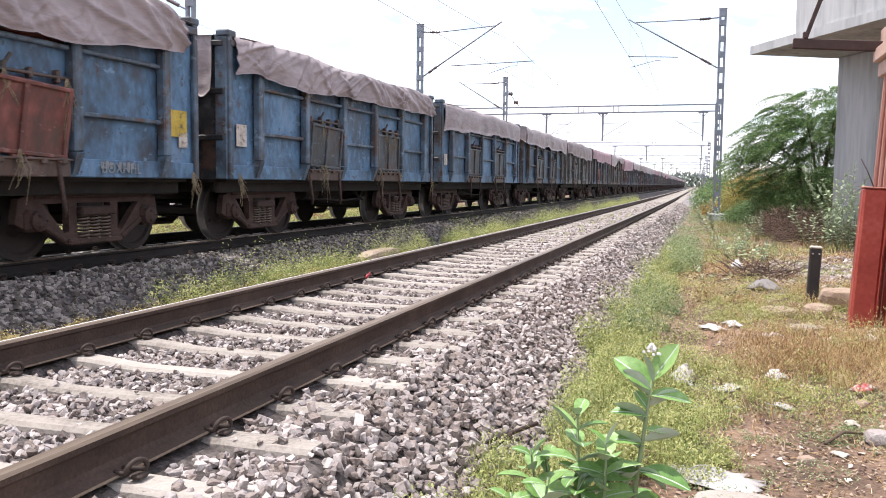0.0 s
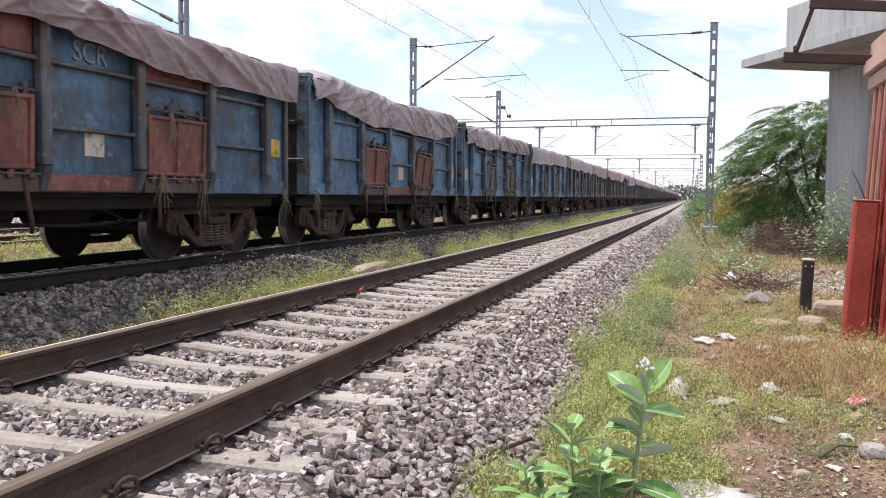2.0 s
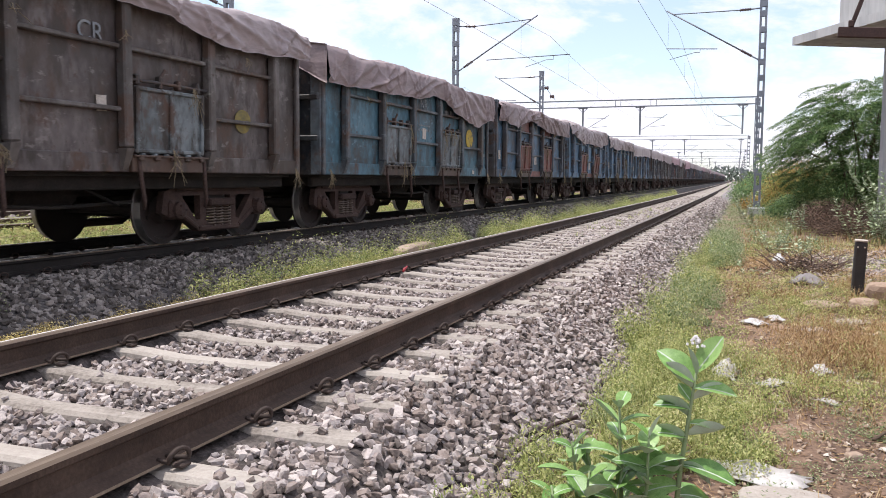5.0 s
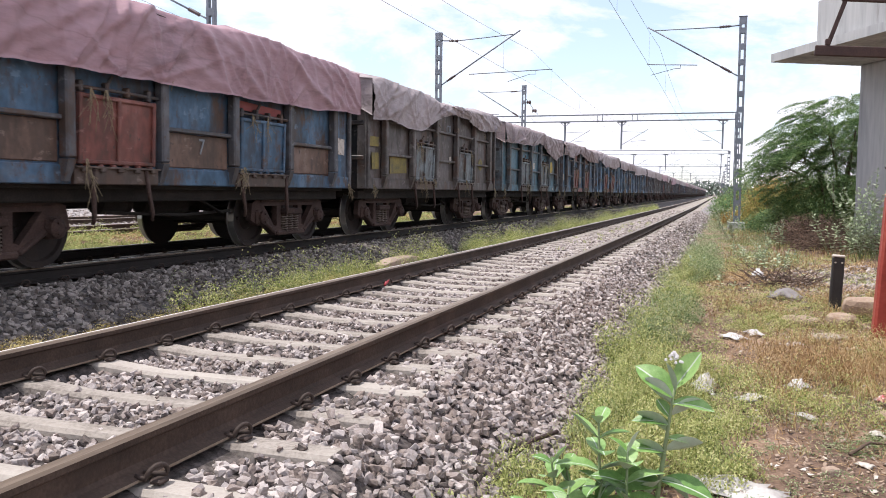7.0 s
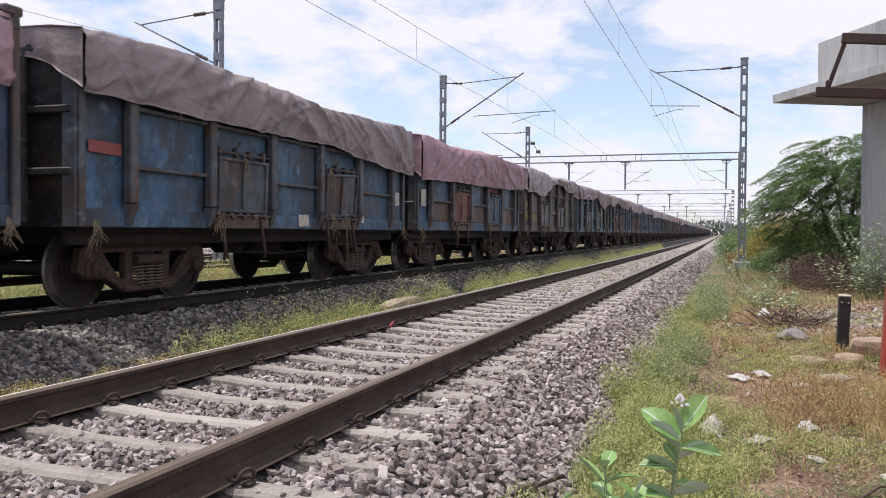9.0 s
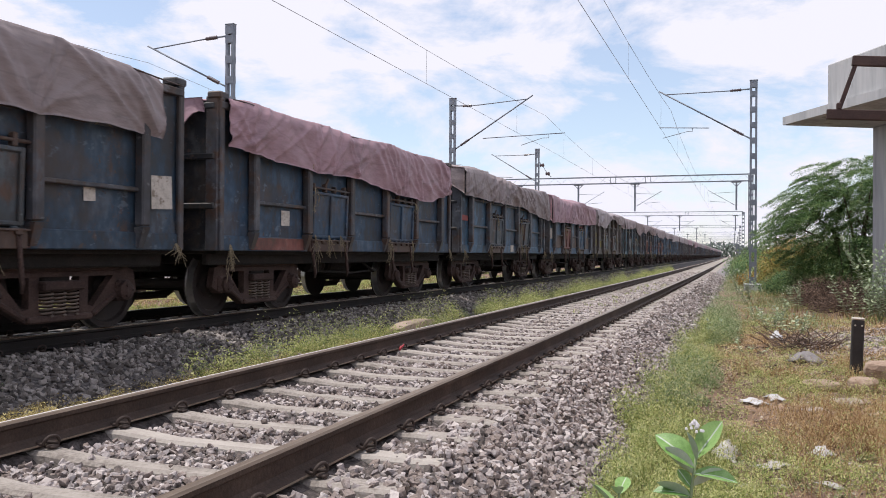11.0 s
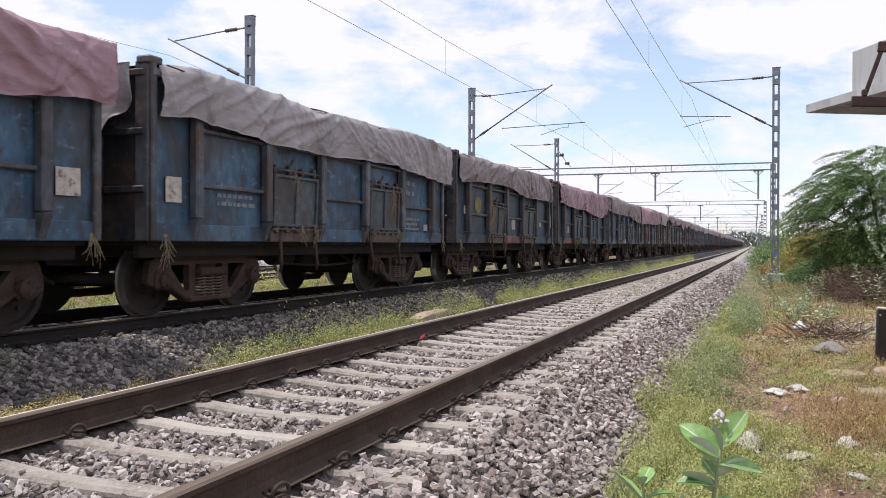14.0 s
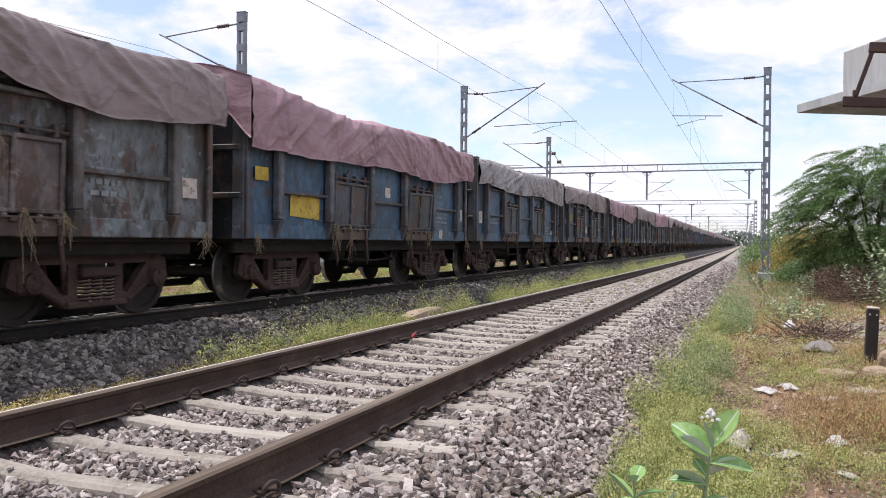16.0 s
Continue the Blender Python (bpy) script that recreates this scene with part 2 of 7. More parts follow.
M_RAILFOOT = material("dusty_rail_foot", [(0.10, 0.075, 0.055), (0.22, 0.17, 0.125), (0.34, 0.28, 0.22)], rough=0.9, scale=3, fine=40)
M_RAILTOP = material("worn_rail_head", [(0.70, 0.68, 0.66), (0.86, 0.84, 0.83)], rough=0.36, metal=0.35, scale=1.5, fine=20, bump=0.03, stretch=(8, 0.2, 1))
M_CLIP = material("rusty_clip", [(0.03, 0.02, 0.016), (0.068, 0.047, 0.039)], rough=0.75, metal=0.2, scale=10, fine=90)
M_GALV = material("galvanised_steel", [(0.12, 0.135, 0.165), (0.19, 0.21, 0.245), (0.26, 0.28, 0.32)], rough=0.55, metal=0.4, scale=3, fine=40, bump=0.05)
M_WIRE = material("copper_wire", [(0.16, 0.17, 0.19), (0.24, 0.25, 0.27)], rough=0.5, metal=0.4, bump=0)
M_INSUL = material("brown_porcelain", [(0.06, 0.04, 0.045), (0.10, 0.07, 0.07)], rough=0.25, bump=0)
M_CONC = material("weathered_concrete", [(0.24, 0.245, 0.255), (0.40, 0.405, 0.41), (0.54, 0.54, 0.535)], rough=0.93, scale=1.3, fine=7, bump=0.12, stretch=(1, 1, 0.12), spread=(0.30, 0.70), rust=(0.20, 0.185, 0.165), rust_at=0.63, rust_scale=1.5)
M_RED = material("red_paint", [(0.26, 0.04, 0.03), (0.36, 0.065, 0.048), (0.45, 0.12, 0.09)], rough=0.55, scale=2, fine=25, bump=0.08, rust=(0.42, 0.2, 0.15), rust_at=0.66)
M_PINK = material("faded_pink_paint", [(0.42, 0.25, 0.20), (0.56, 0.36, 0.29), (0.62, 0.45, 0.37)], rough=0.75, scale=2, fine=30, bump=0.1)
M_RUST = material("rusty_angle_iron", [(0.02, 0.011, 0.010), (0.042, 0.022, 0.019), (0.075, 0.042, 0.034)], rough=0.8, scale=5, fine=60)
M_POST = material("tarred_post", [(0.018, 0.016, 0.017), (0.04, 0.036, 0.036)], rough=0.7, scale=4, fine=60, bump=0.3)
M_BRICK = material("pinkish_rubble", [(0.25, 0.175, 0.13), (0.36, 0.275, 0.21), (0.46, 0.37, 0.30)], rough=0.95, scale=5, fine=40, bump=0.5)
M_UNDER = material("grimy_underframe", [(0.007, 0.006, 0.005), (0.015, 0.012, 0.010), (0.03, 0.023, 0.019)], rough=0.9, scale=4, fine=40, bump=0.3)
M_BOGIE = material("rusty_bogie_steel", [(0.024, 0.014, 0.011), (0.048, 0.028, 0.023), (0.10, 0.06, 0.048)], rough=0.88, scale=3, fine=40, bump=0.3)
M_WHEEL = material("worn_wheel_steel", [(0.014, 0.010, 0.009), (0.030, 0.020, 0.017)], rough=0.8, scale=3, fine=30)
M_TREAD = material("bright_wheel_tread", [(0.3, 0.29, 0.28), (0.42, 0.41, 0.4)], rough=0.35, metal=0.9, bump=0)
M_GRASS = material("green_grass", [(0.12, 0.155, 0.045), (0.28, 0.335, 0.105), (0.46, 0.48, 0.18), (0.60, 0.57, 0.30)], rough=0.7, scale=3.2, fine=8, bump=0, per="island", per_amount=0.22, transmit=0.35, spread=(0.24, 0.74))
M_WEED = material("grey_green_weed", [(0.11, 0.175, 0.065), (0.25, 0.325, 0.15), (0.46, 0.49, 0.30)], rough=0.8, scale=3.0, fine=5, bump=0, per="island", per_amount=0.28, transmit=0.4)
M_PALELEAF = material("pale_dusty_leaf", [(0.24, 0.32, 0.16), (0.38, 0.46, 0.28), (0.56, 0.62, 0.44)], rough=0.6, scale=5, fine=30, bump=0, per="object", per_amount=0.2, transmit=0.25)
M_DRY = material("dry_grass", [(0.14, 0.076, 0.036), (0.34, 0.205, 0.09), (0.49, 0.345, 0.17), (0.60, 0.48, 0.285)], rough=0.8, scale=1.8, fine=5, bump=0, per="island", per_amount=0.2, transmit=0.2)
M_FRINGE = material("yellow_dry_weed", [(0.22, 0.17, 0.06), (0.44, 0.36, 0.13), (0.60, 0.51, 0.24)], rough=0.8, scale=3, fine=8, bump=0, per="island", per_amount=0.25, transmit=0.25)
M_LEAF = material("tree_leaf", [(0.035, 0.085, 0.03), (0.085, 0.165, 0.055), (0.165, 0.265, 0.09), (0.27, 0.36, 0.14)], rough=0.55, scale=1.5, fine=6, bump=0, per="island", per_amount=0.2, transmit=0.4)
M_BARK = material("grey_brown_bark", [(0.08, 0.055, 0.04), (0.16, 0.115, 0.085)], rough=0.95, scale=8, fine=50, bump=0.5)
M_BIGLEAF = material("waxy_leaf", [(0.11, 0.23, 0.055), (0.19, 0.35, 0.09), (0.31, 0.48, 0.17)], rough=0.42, scale=5, fine=40, bump=0.05, per="object", per_amount=0.2, transmit=0.18)
M_UNDERLEAF = material("pale_leaf_underside", [(0.44, 0.53, 0.41), (0.60, 0.67, 0.56)], rough=0.6, scale=5, fine=40, bump=0.05, transmit=0.22)
M_WHITE = material("white_plastic", [(0.36, 0.34, 0.32), (0.60, 0.585, 0.57)], rough=0.5, scale=8, fine=60, bump=0.2)
M_PAPER = material("weathered_paper", [(0.30, 0.27, 0.23), (0.52, 0.48, 0.43), (0.62, 0.58, 0.53)], rough=0.85, scale=8, fine=40, rust=(0.22, 0.18, 0.14), rust_at=0.6, rust_scale=9)
M_YELLOW = material("faded_yellow_paint", [(0.30, 0.21, 0.03), (0.50, 0.36, 0.05), (0.58, 0.45, 0.10)], rough=0.7, scale=4, fine=30, bump=0.05, rust=(0.12, 0.10, 0.06), rust_at=0.58, rust_scale=7)
M_MARK = material("stencil_white_paint", [(0.14, 0.17, 0.20), (0.30, 0.32, 0.335)], rough=0.8, scale=9, fine=60, bump=0)

# ---- geometry helpers ----
class Geo:
    """Collects plain vertices and faces for one mesh."""

    def __init__(self):
        self.v, self.f, self.mi, self.smooth = [], [], [], []

    def add(self, verts, faces, mi=0, smooth=False):
        n = len(self.v)
        self.v += [tuple(p) for p in verts]
        self.f += [[i + n for i in f] for f in faces]
        self.mi += [mi] * len(faces)
        self.smooth += [smooth] * len(faces)
        return self

    def box(self, c, s, m=None, ch=0.0, mi=0):
        """A box of size s about c, its edges chamfered by ch, turned by m."""
        h = [a / 2 for a in s]
        ch = min(ch, min(h) * 0.7)
        if ch <= 0:
            vs = [Vector((x * h[0], y * h[1], z * h[2])) for x in (-1, 1) for y in (-1, 1) for z in (-1, 1)]
            fs = [(0, 1, 3, 2), (4, 6, 7, 5), (0, 4, 5, 1), (2, 3, 7, 6), (0, 2, 6, 4), (1, 5, 7, 3)]
        else:
            vs, idx = [], {}
            for x, y, z in itertools.product((-1, 1), repeat=3):
                for ax in range(3):
                    p = [x * (h[0] - ch), y * (h[1] - ch), z * (h[2] - ch)]
                    p[ax] = (x, y, z)[ax] * h[ax]
                    idx[x, y, z, ax] = len(vs)
                    vs.append(Vector(p))
            fs = []
            for ax in range(3):
                a, b = (ax + 1) % 3, (ax + 2) % 3
                for sg in (-1, 1):
                    loop = []
                    for sa, sb in ((-1, -1), (1, -1), (1, 1), (-1, 1)):
                        k = [0, 0, 0]
                        k[ax], k[a], k[b] = sg, sa, sb
                        loop.append(idx[k[0], k[1], k[2], ax])
                    fs.append(loop if sg > 0 else loop[::-1])
                for sa, sb in itertools.product((-1, 1), repeat=2):
                    k0, k1 = [0, 0, 0], [0, 0, 0]
                    k0[ax], k1[ax] = -1, 1
                    k0[a] = k1[a] = sa
                    k0[b] = k1[b] = sb
                    q = [idx[(*k0, a)], idx[(*k1, a)], idx[(*k1, b)], idx[(*k0, b)]]
                    fs.append(q if sa * sb > 0 else q[::-1])
            for x, y, z in itertools.product((-1, 1), repeat=3):
                q = [idx[x, y, z, 0], idx[x, y, z, 1], idx[x, y, z, 2]]
                fs.append(q if x * y * z > 0 else q[::-1])
        m = m or Matrix.Identity(4)
        c = Vector(c)
        return self.add([m @ (p + c) for p in vs], fs, mi)

    def beam(self, a, b, w, d, ch=0.0, mi=0, up=(0, 0, 1)):
        """A bar of section w x d from a to b."""
        a, b = Vector(a), Vector(b)
        y = (b - a).normalized()
        x = y.cross(Vector(up))
        if x.length < 1e-4:
            x = y.cross(Vector((1, 0, 0)))
        x.normalize()
        z = x.cross(y)
        m = Matrix((x, y, z)).transposed().to_4x4()
        m.translation = (a + b) / 2
        return self.box((0, 0, 0), (w, (b - a).length, d), m, ch, mi)

    def tube(self, pts, r, n=6, mi=0, cap=True):
        """A round bar along pts; r is one radius or one for each point."""
        pts = [Vector(p) for p in pts]
        rs = r if isinstance(r, (list, tuple)) else [r] * len(pts)
        base, vs, fs = None, [], []
        for i, p in enumerate(pts):
            t = (pts[min(i + 1, len(pts) - 1)] - pts[max(i - 1, 0)]).normalized()
            if base is None:
                base = t.cross(Vector((0.31, 0.2, 0.93)))
                if base.length < 0.1:
                    base = t.cross(Vector((1, 0, 0)))
            base = (base - t * base.dot(t)).normalized()
            other = t.cross(base)
            for k in range(n):
                an = 2 * math.pi * k / n
                vs.append(p + (base * math.cos(an) + other * math.sin(an)) * rs[i])
        for i in range(len(pts) - 1):
            for k in range(n):
                k2 = (k + 1) % n
                fs.append((i * n + k, i * n + k2, (i + 1) * n + k2, (i + 1) * n + k))
        if cap:
            fs += [tuple(range(n))[::-1], tuple(range((len(pts) - 1) * n, len(pts) * n))]
        return self.add(vs, fs, mi, True)

    def lathe(self, prof, axis="x", c=(0, 0, 0), n=24, mi=0):
        """Turns a profile of (along, radius) round an axis."""
        vs, fs = [], []
        for a, r in prof:
            for k in range(n):
                an = 2 * math.pi * k / n
                p = {"x": (a, r * math.cos(an), r * math.sin(an)), "z": (r * math.cos(an), r * math.sin(an), a), "y": (r * math.sin(an), a, r * math.cos(an))}[axis]
                vs.append(Vector(p) + Vector(c))
        for i in range(len(prof) - 1):
            for k in range(n):
                k2 = (k + 1) % n
                fs.append((i * n + k, i * n + k2, (i + 1) * n + k2, (i + 1) * n + k))
        fs += [tuple(range(n))[::-1], tuple(range((len(prof) - 1) * n, len(prof) * n))]
        return self.add(vs, fs, mi)

    def plate(self, outline, thick, m, holes=(), mi=0):
        """A flat plate with an outline in (u, v), cut by convex holes, turned into place by m."""
        bm = bmesh.new()
        edges = []
        for loop in (outline, *holes):
            ring = [bm.verts.new((u, v, 0)) for u, v in loop]
            edges += [bm.edges.new((ring[i], ring[(i + 1) % len(ring)])) for i in range(len(ring))]
        bmesh.ops.triangle_fill(bm, edges=edges, use_beauty=True)
        got = bmesh.ops.extrude_face_region(bm, geom=list(bm.faces))
        bmesh.ops.translate(bm, verts=[e for e in got["geom"] if isinstance(e, bmesh.types.BMVert)], vec=(0, 0, thick))
        bmesh.ops.recalc_face_normals(bm, faces=list(bm.faces))
        bm.verts.index_update()
        self.add([m @ v.co for v in bm.verts], [[v.index for v in f.verts] for f in bm.faces], mi)
        bm.free()
        return self

    def mesh(self, name, mats):
        me = bpy.data.meshes.new(name)
        me.from_pydata(self.v, [], self.f)
        for m in (mats if isinstance(mats, (list, tuple)) else [mats]):
            me.materials.append(m)
        me.polygons.foreach_set("material_index", self.mi)
        me.polygons.foreach_set("use_smooth", self.smooth)
        me.update()
        return me


def part(name, geo, mats, parent, label="", m=None):
    """One mesh object under a thing or a part; geo is a Geo or a finished mesh."""
    me = geo.mesh(name, mats) if isinstance(geo, Geo) else geo
    ob = new(name, me)
    ob.parent = parent
    if m is not None:
        ob.matrix_basis = m
    return tagged(ob, label)


def thing(name, label, category, m=None, group="", kind=""):
    ob = new(name)
    ob.empty_display_size = 0.2
    if m is not None:
        ob.matrix_basis = m
    return tagged(ob, label, category, group, kind)


def solid(name, geo, mats, label, category, group="", kind="", m=None):
    ob = new(name, geo.mesh(name, mats))
    if m is not None:
        ob.matrix_basis = m
    return tagged(ob, label, category, group, kind)


def quick_mesh(name, verts, faces, mats, smooth=False):
    """A mesh from whole numpy arrays: verts (n, 3), faces (m, 3 or 4)."""
    me = bpy.data.meshes.new(name)
    k = faces.shape[1]
    me.vertices.add(len(verts))
    me.vertices.foreach_set("co", np.ascontiguousarray(verts, dtype=np.float32).ravel())
    me.loops.add(faces.size)
    me.loops.foreach_set("vertex_index", np.ascontiguousarray(faces, dtype=np.int32).ravel())
    me.polygons.add(len(faces))
    me.polygons.foreach_set("loop_start", np.arange(0, faces.size, k, dtype=np.int32))
    me.polygons.foreach_set("use_smooth", np.full(len(faces), smooth))
    for m in (mats if isinstance(mats, (list, tuple)) else [mats]):
        me.materials.append(m)
    me.update(calc_edges=True)
    return me

# ---- lie of the land ----
RAIL_Z = 0.19
NEAR_X, TRAIN_X, THIRD_X, FOURTH_X = -0.974, -6.40, -12.0, -16.7


def bend(y):
    """How far the line has swung to its left at y."""
    y = np.asarray(y, float)
    f = lambda a: 0.5 * ((a - 40) + np.sqrt((a - 40) ** 2 + 1600.0))
    return -0.0115 * (f(y) - f(0.0)) * (y > 0)


def heading(y):
    return math.degrees(math.atan2(-(float(bend(y + 0.5)) - float(bend(y - 0.5))), 1.0))


def wave(x, y, s, seed=0.0):
    """Smooth uneven height between -1 and 1."""
    return (np.sin(x * s * 1.3 + seed) * np.cos(y * s * 0.9 + seed * 2.1) + 0.6 * np.sin(x * s * 2.9 + y * s * 2.3 + seed) + 0.4 * np.sin(y * s * 4.1 - x * s * 3.7 + seed * 0.7)) / 2.0


def ground_z(x, y):
    """Height of the soil: x is taken square to the line."""
    x, y = np.asarray(x, float), np.asarray(y, float)
    z = -0.42 + 0.03 * wave(x, y, 1.1) + 0.012 * wave(x, y, 5.0, 2.0)
    mid = np.exp(-((x + 3.45) / 0.55) ** 2)
    z = z + 0.20 * mid
    z = z + 0.10 * np.clip((x - 3.0) / 3.0, 0, 1) + 0.27 * np.clip((-7.7 - x) / 0.6, 0, 1)
    return z


def sheet(name, xs, ys, zf, mat, label, category="", kind="structure", bent=True):
    gx, gy = np.meshgrid(xs, ys)
    gz = zf(gx, gy)
    px = gx + (bend(gy) if bent else 0)
    v = np.stack([px.ravel(), gy.ravel(), gz.ravel()], 1)
    n, k = len(xs), len(ys)
    i = (np.arange(k - 1)[:, None] * n + np.arange(n - 1)[None, :]).ravel()
    f = np.stack([i, i + 1, i + n + 1, i + n], 1)
    ob = new(name, quick_mesh(name, v, f, mat, True))
    return tagged(ob, label, category, kind=kind)


def spaced(a, b, near, step, grow):
    """Coordinates from a to b, close together round near."""
    out, s, p = [near], step, near
    while p < b:
        p += s
        s *= grow
        out.append(min(p, b))
    s, p = step, near
    while p > a:
        p -= s
        s *= grow
        out.insert(0, max(p, a))
    return np.unique(np.array(out))


ground = sheet("ground", spaced(-1500, 1500, 1.5, 0.12, 1.045), spaced(-60, 3000, 2.0, 0.14, 1.04), ground_z, M_SOIL,
               "dry brown soil beside the railway line", "ground")


def bed_z(x, y):
    """Ballast of the near line: a flat crown and two slopes."""
    edge_r = 1.05 + 0.15 * wave(y, y * 0.3, 0.9)
    z = np.where(x > 0.5, -0.03 - (x - 0.5) / (edge_r - 0.5 + 0.12) * 0.42, -0.03)
    z = np.where(x < -2.55, -0.03 - (-2.55 - x) / 0.5 * 0.3, z)
    z = z - 0.030 * ((x > -1.78) & (x < -0.16)) - 0.008 * ((x > -2.4) & (x < 0.45))
    z = z + 0.03 * (np.exp(-((x + 0.1) / 0.09) ** 2) + np.exp(-((x + 1.848) / 0.09) ** 2))
    z = z - 0.016 * ((x > 0.02) & (x < 0.45))
    return z + 0.010 * wave(x, y, 6.0, 1.0) + 0.006 * wave(x, y, 19.0, 3.0)


def train_bed_z(x, y):
    z = np.where(x > -4.75, -0.02 - (x + 4.75) / 1.0 * 0.33, -0.02)
    z = np.where(x < -7.5, -0.02 - (-7.5 - x) / 1.0 * 0.8, z)
    return z + 0.014 * wave(x, y, 6.0, 4.0) + 0.01 * wave(x, y, 19.0, 5.0)


def third_bed_z(x, y):
    return 0.035 - np.clip(np.abs(x - THIRD_X) - 1.6, 0, 9) * 0.35 + 0.02 * wave(x, y, 2.0, 4.0) + 0.014 * wave(x, y, 6.0, 4.0)


def fourth_bed_z(x, y):
    return 0.03 - np.clip(x - FOURTH_X - 1.3, 0, 9) * 0.35 + 0.10 * np.clip(FOURTH_X - 1.2 - x, 0, 3) + 0.014 * wave(x, y, 6.0, 4.0)


YS = spaced(-30, 900, 2.0, 0.10, 1.03)
# the near stretch takes the bed colour darkened for shaded gaps
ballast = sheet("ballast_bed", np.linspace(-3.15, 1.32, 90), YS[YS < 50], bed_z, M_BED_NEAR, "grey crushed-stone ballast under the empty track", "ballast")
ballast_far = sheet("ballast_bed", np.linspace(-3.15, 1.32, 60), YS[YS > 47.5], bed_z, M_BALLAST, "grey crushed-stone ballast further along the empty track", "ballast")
ballast_2 = sheet("ballast_bed", np.linspace(-7.95, -3.65, 60), YS, train_bed_z, M_BED_DARK, "dark oily crushed-stone ballast under the goods train", "ballast")
ballast_3 = sheet("ballast_bed", np.linspace(THIRD_X - 2.3, THIRD_X + 2.1, 30), YS, third_bed_z, M_SOIL, "dirt-covered ballast under the weedy farther track", "ballast")
ballast_4 = sheet("ballast_bed", np.linspace(FOURTH_X - 5.0, FOURTH_X + 2.2, 30), YS, fourth_bed_z, M_BALLAST, "pale grey ballast under the farthest track", "ballast")

# ---- tracks ----
RAIL_PROF = [(-0.075, 0.0), (0.075, 0.0), (0.075, 0.012), (0.022, 0.030), (0.009, 0.046), (0.009, 0.120), (0.034, 0.134), (0.036, 0.158), (0.026, 0.170), (0.004, 0.172),
             (-0.020, 0.171), (-0.036, 0.158), (-0.034, 0.134), (-0.009, 0.120), (-0.009, 0.046), (-0.022, 0.030), (-0.075, 0.012)]


def rail(parent, x, label, web, bright):
    ys = spaced(-30, 900, 0, 4.0, 1.04)
    n = len(RAIL_PROF)
    g = Geo()
    vs = [(x + float(bend(y)) + u, y, RAIL_Z - 0.172 + w) for y in ys for u, w in RAIL_PROF]
    for i in range(len(ys) - 1):
        for k in range(n):
            k2 = (k + 1) % n
            g.f.append((i * n + k, i * n + k2, (i + 1) * n + k2, (i + 1) * n + k))
            g.mi.append(1 if k in bright else 2 if k in (7, 8, 9, 10) else 3 if k == 1 and web is M_RAIL else 0)
            g.smooth.append(False)
    g.v = vs
    return part("rail", g, [web, M_RAILTOP, M_RAILHEAD, M_RAILFOOT], parent, label)


def sleeper_mesh():
    """A pre-stressed sleeper: waisted in the middle, higher under the rails, with chamfered sides."""
    g = Geo()
    sec = [(-1.46, 0.082, -0.006), (-0.95, 0.086, 0.0), (-0.72, 0.082, 0.0), (-0.35, 0.074, -0.030), (0.35, 0.074, -0.030), (0.72, 0.082, 0.0), (0.95, 0.086, 0.0), (1.46, 0.082, -0.006)]
    vs = []
    for x, w, z in sec:
        vs += [(x, -w - 0.02, -0.2), (x, -w, z - 0.02), (x, -w + 0.02, z), (x, w - 0.02, z), (x, w, z - 0.02), (x, w + 0.02, -0.2)]
    fs = [(i * 6 + k, (i + 1) * 6 + k, (i + 1) * 6 + k + 1, i * 6 + k + 1) for i in range(7) for k in range(5)]
    fs += [(0, 1, 2, 3, 4, 5), (47, 46, 45, 44, 43, 42)]
    g.add(vs, fs)
    return g.mesh("sleeper", M_SLEEPER)


def clip_mesh(sides=6):
    """A sprung rail clip: an upright loop of round bar over the rail's foot, its toe, and the cast shoulder."""
    g = Geo()
    pts = [(-0.052, -0.052, 0.030), (-0.030, -0.054, 0.026)]
    for k in range(11):
        a = math.radians(-20 + 22 * k)
        pts.append((0.004 + 0.030 * math.sin(a * 0.5), -0.052 * math.cos(a), 0.034 + 0.040 * math.sin(a)))
    pts += [(0.0, 0.03, 0.022), (-0.03, 0.012, 0.026), (-0.055, 0.0, 0.030)]
    g.tube(pts if sides > 4 else pts[::2], 0.0115, sides)
    g.box((0.03, 0, 0.004), (0.06, 0.07, 0.022), None, 0.008)
    return g.mesh("rail_clip", M_CLIP)


SLEEPER, CLIP, CLIP_FAR = sleeper_mesh(), clip_mesh(), clip_mesh(3)


def joined(mesh, poses, name, mats):
    """One mesh of many copies of a small one."""
    n = len(mesh.vertices)
    co = np.empty(n * 3, np.float32)
    mesh.vertices.foreach_get("co", co)
    co = np.c_[co.reshape(-1, 3), np.ones(n)]
    mesh.calc_loop_triangles()
    tri = np.empty(len(mesh.loop_triangles) * 3, np.int32)
    mesh.loop_triangles.foreach_get("vertices", tri)
    tri = tri.reshape(-1, 3)
    vs = np.concatenate([(co @ np.array(m).T)[:, :3] for m in poses])
    fs = np.concatenate([tri + i * n for i in range(len(poses))])
    return quick_mesh(name, vs, fs, mats)


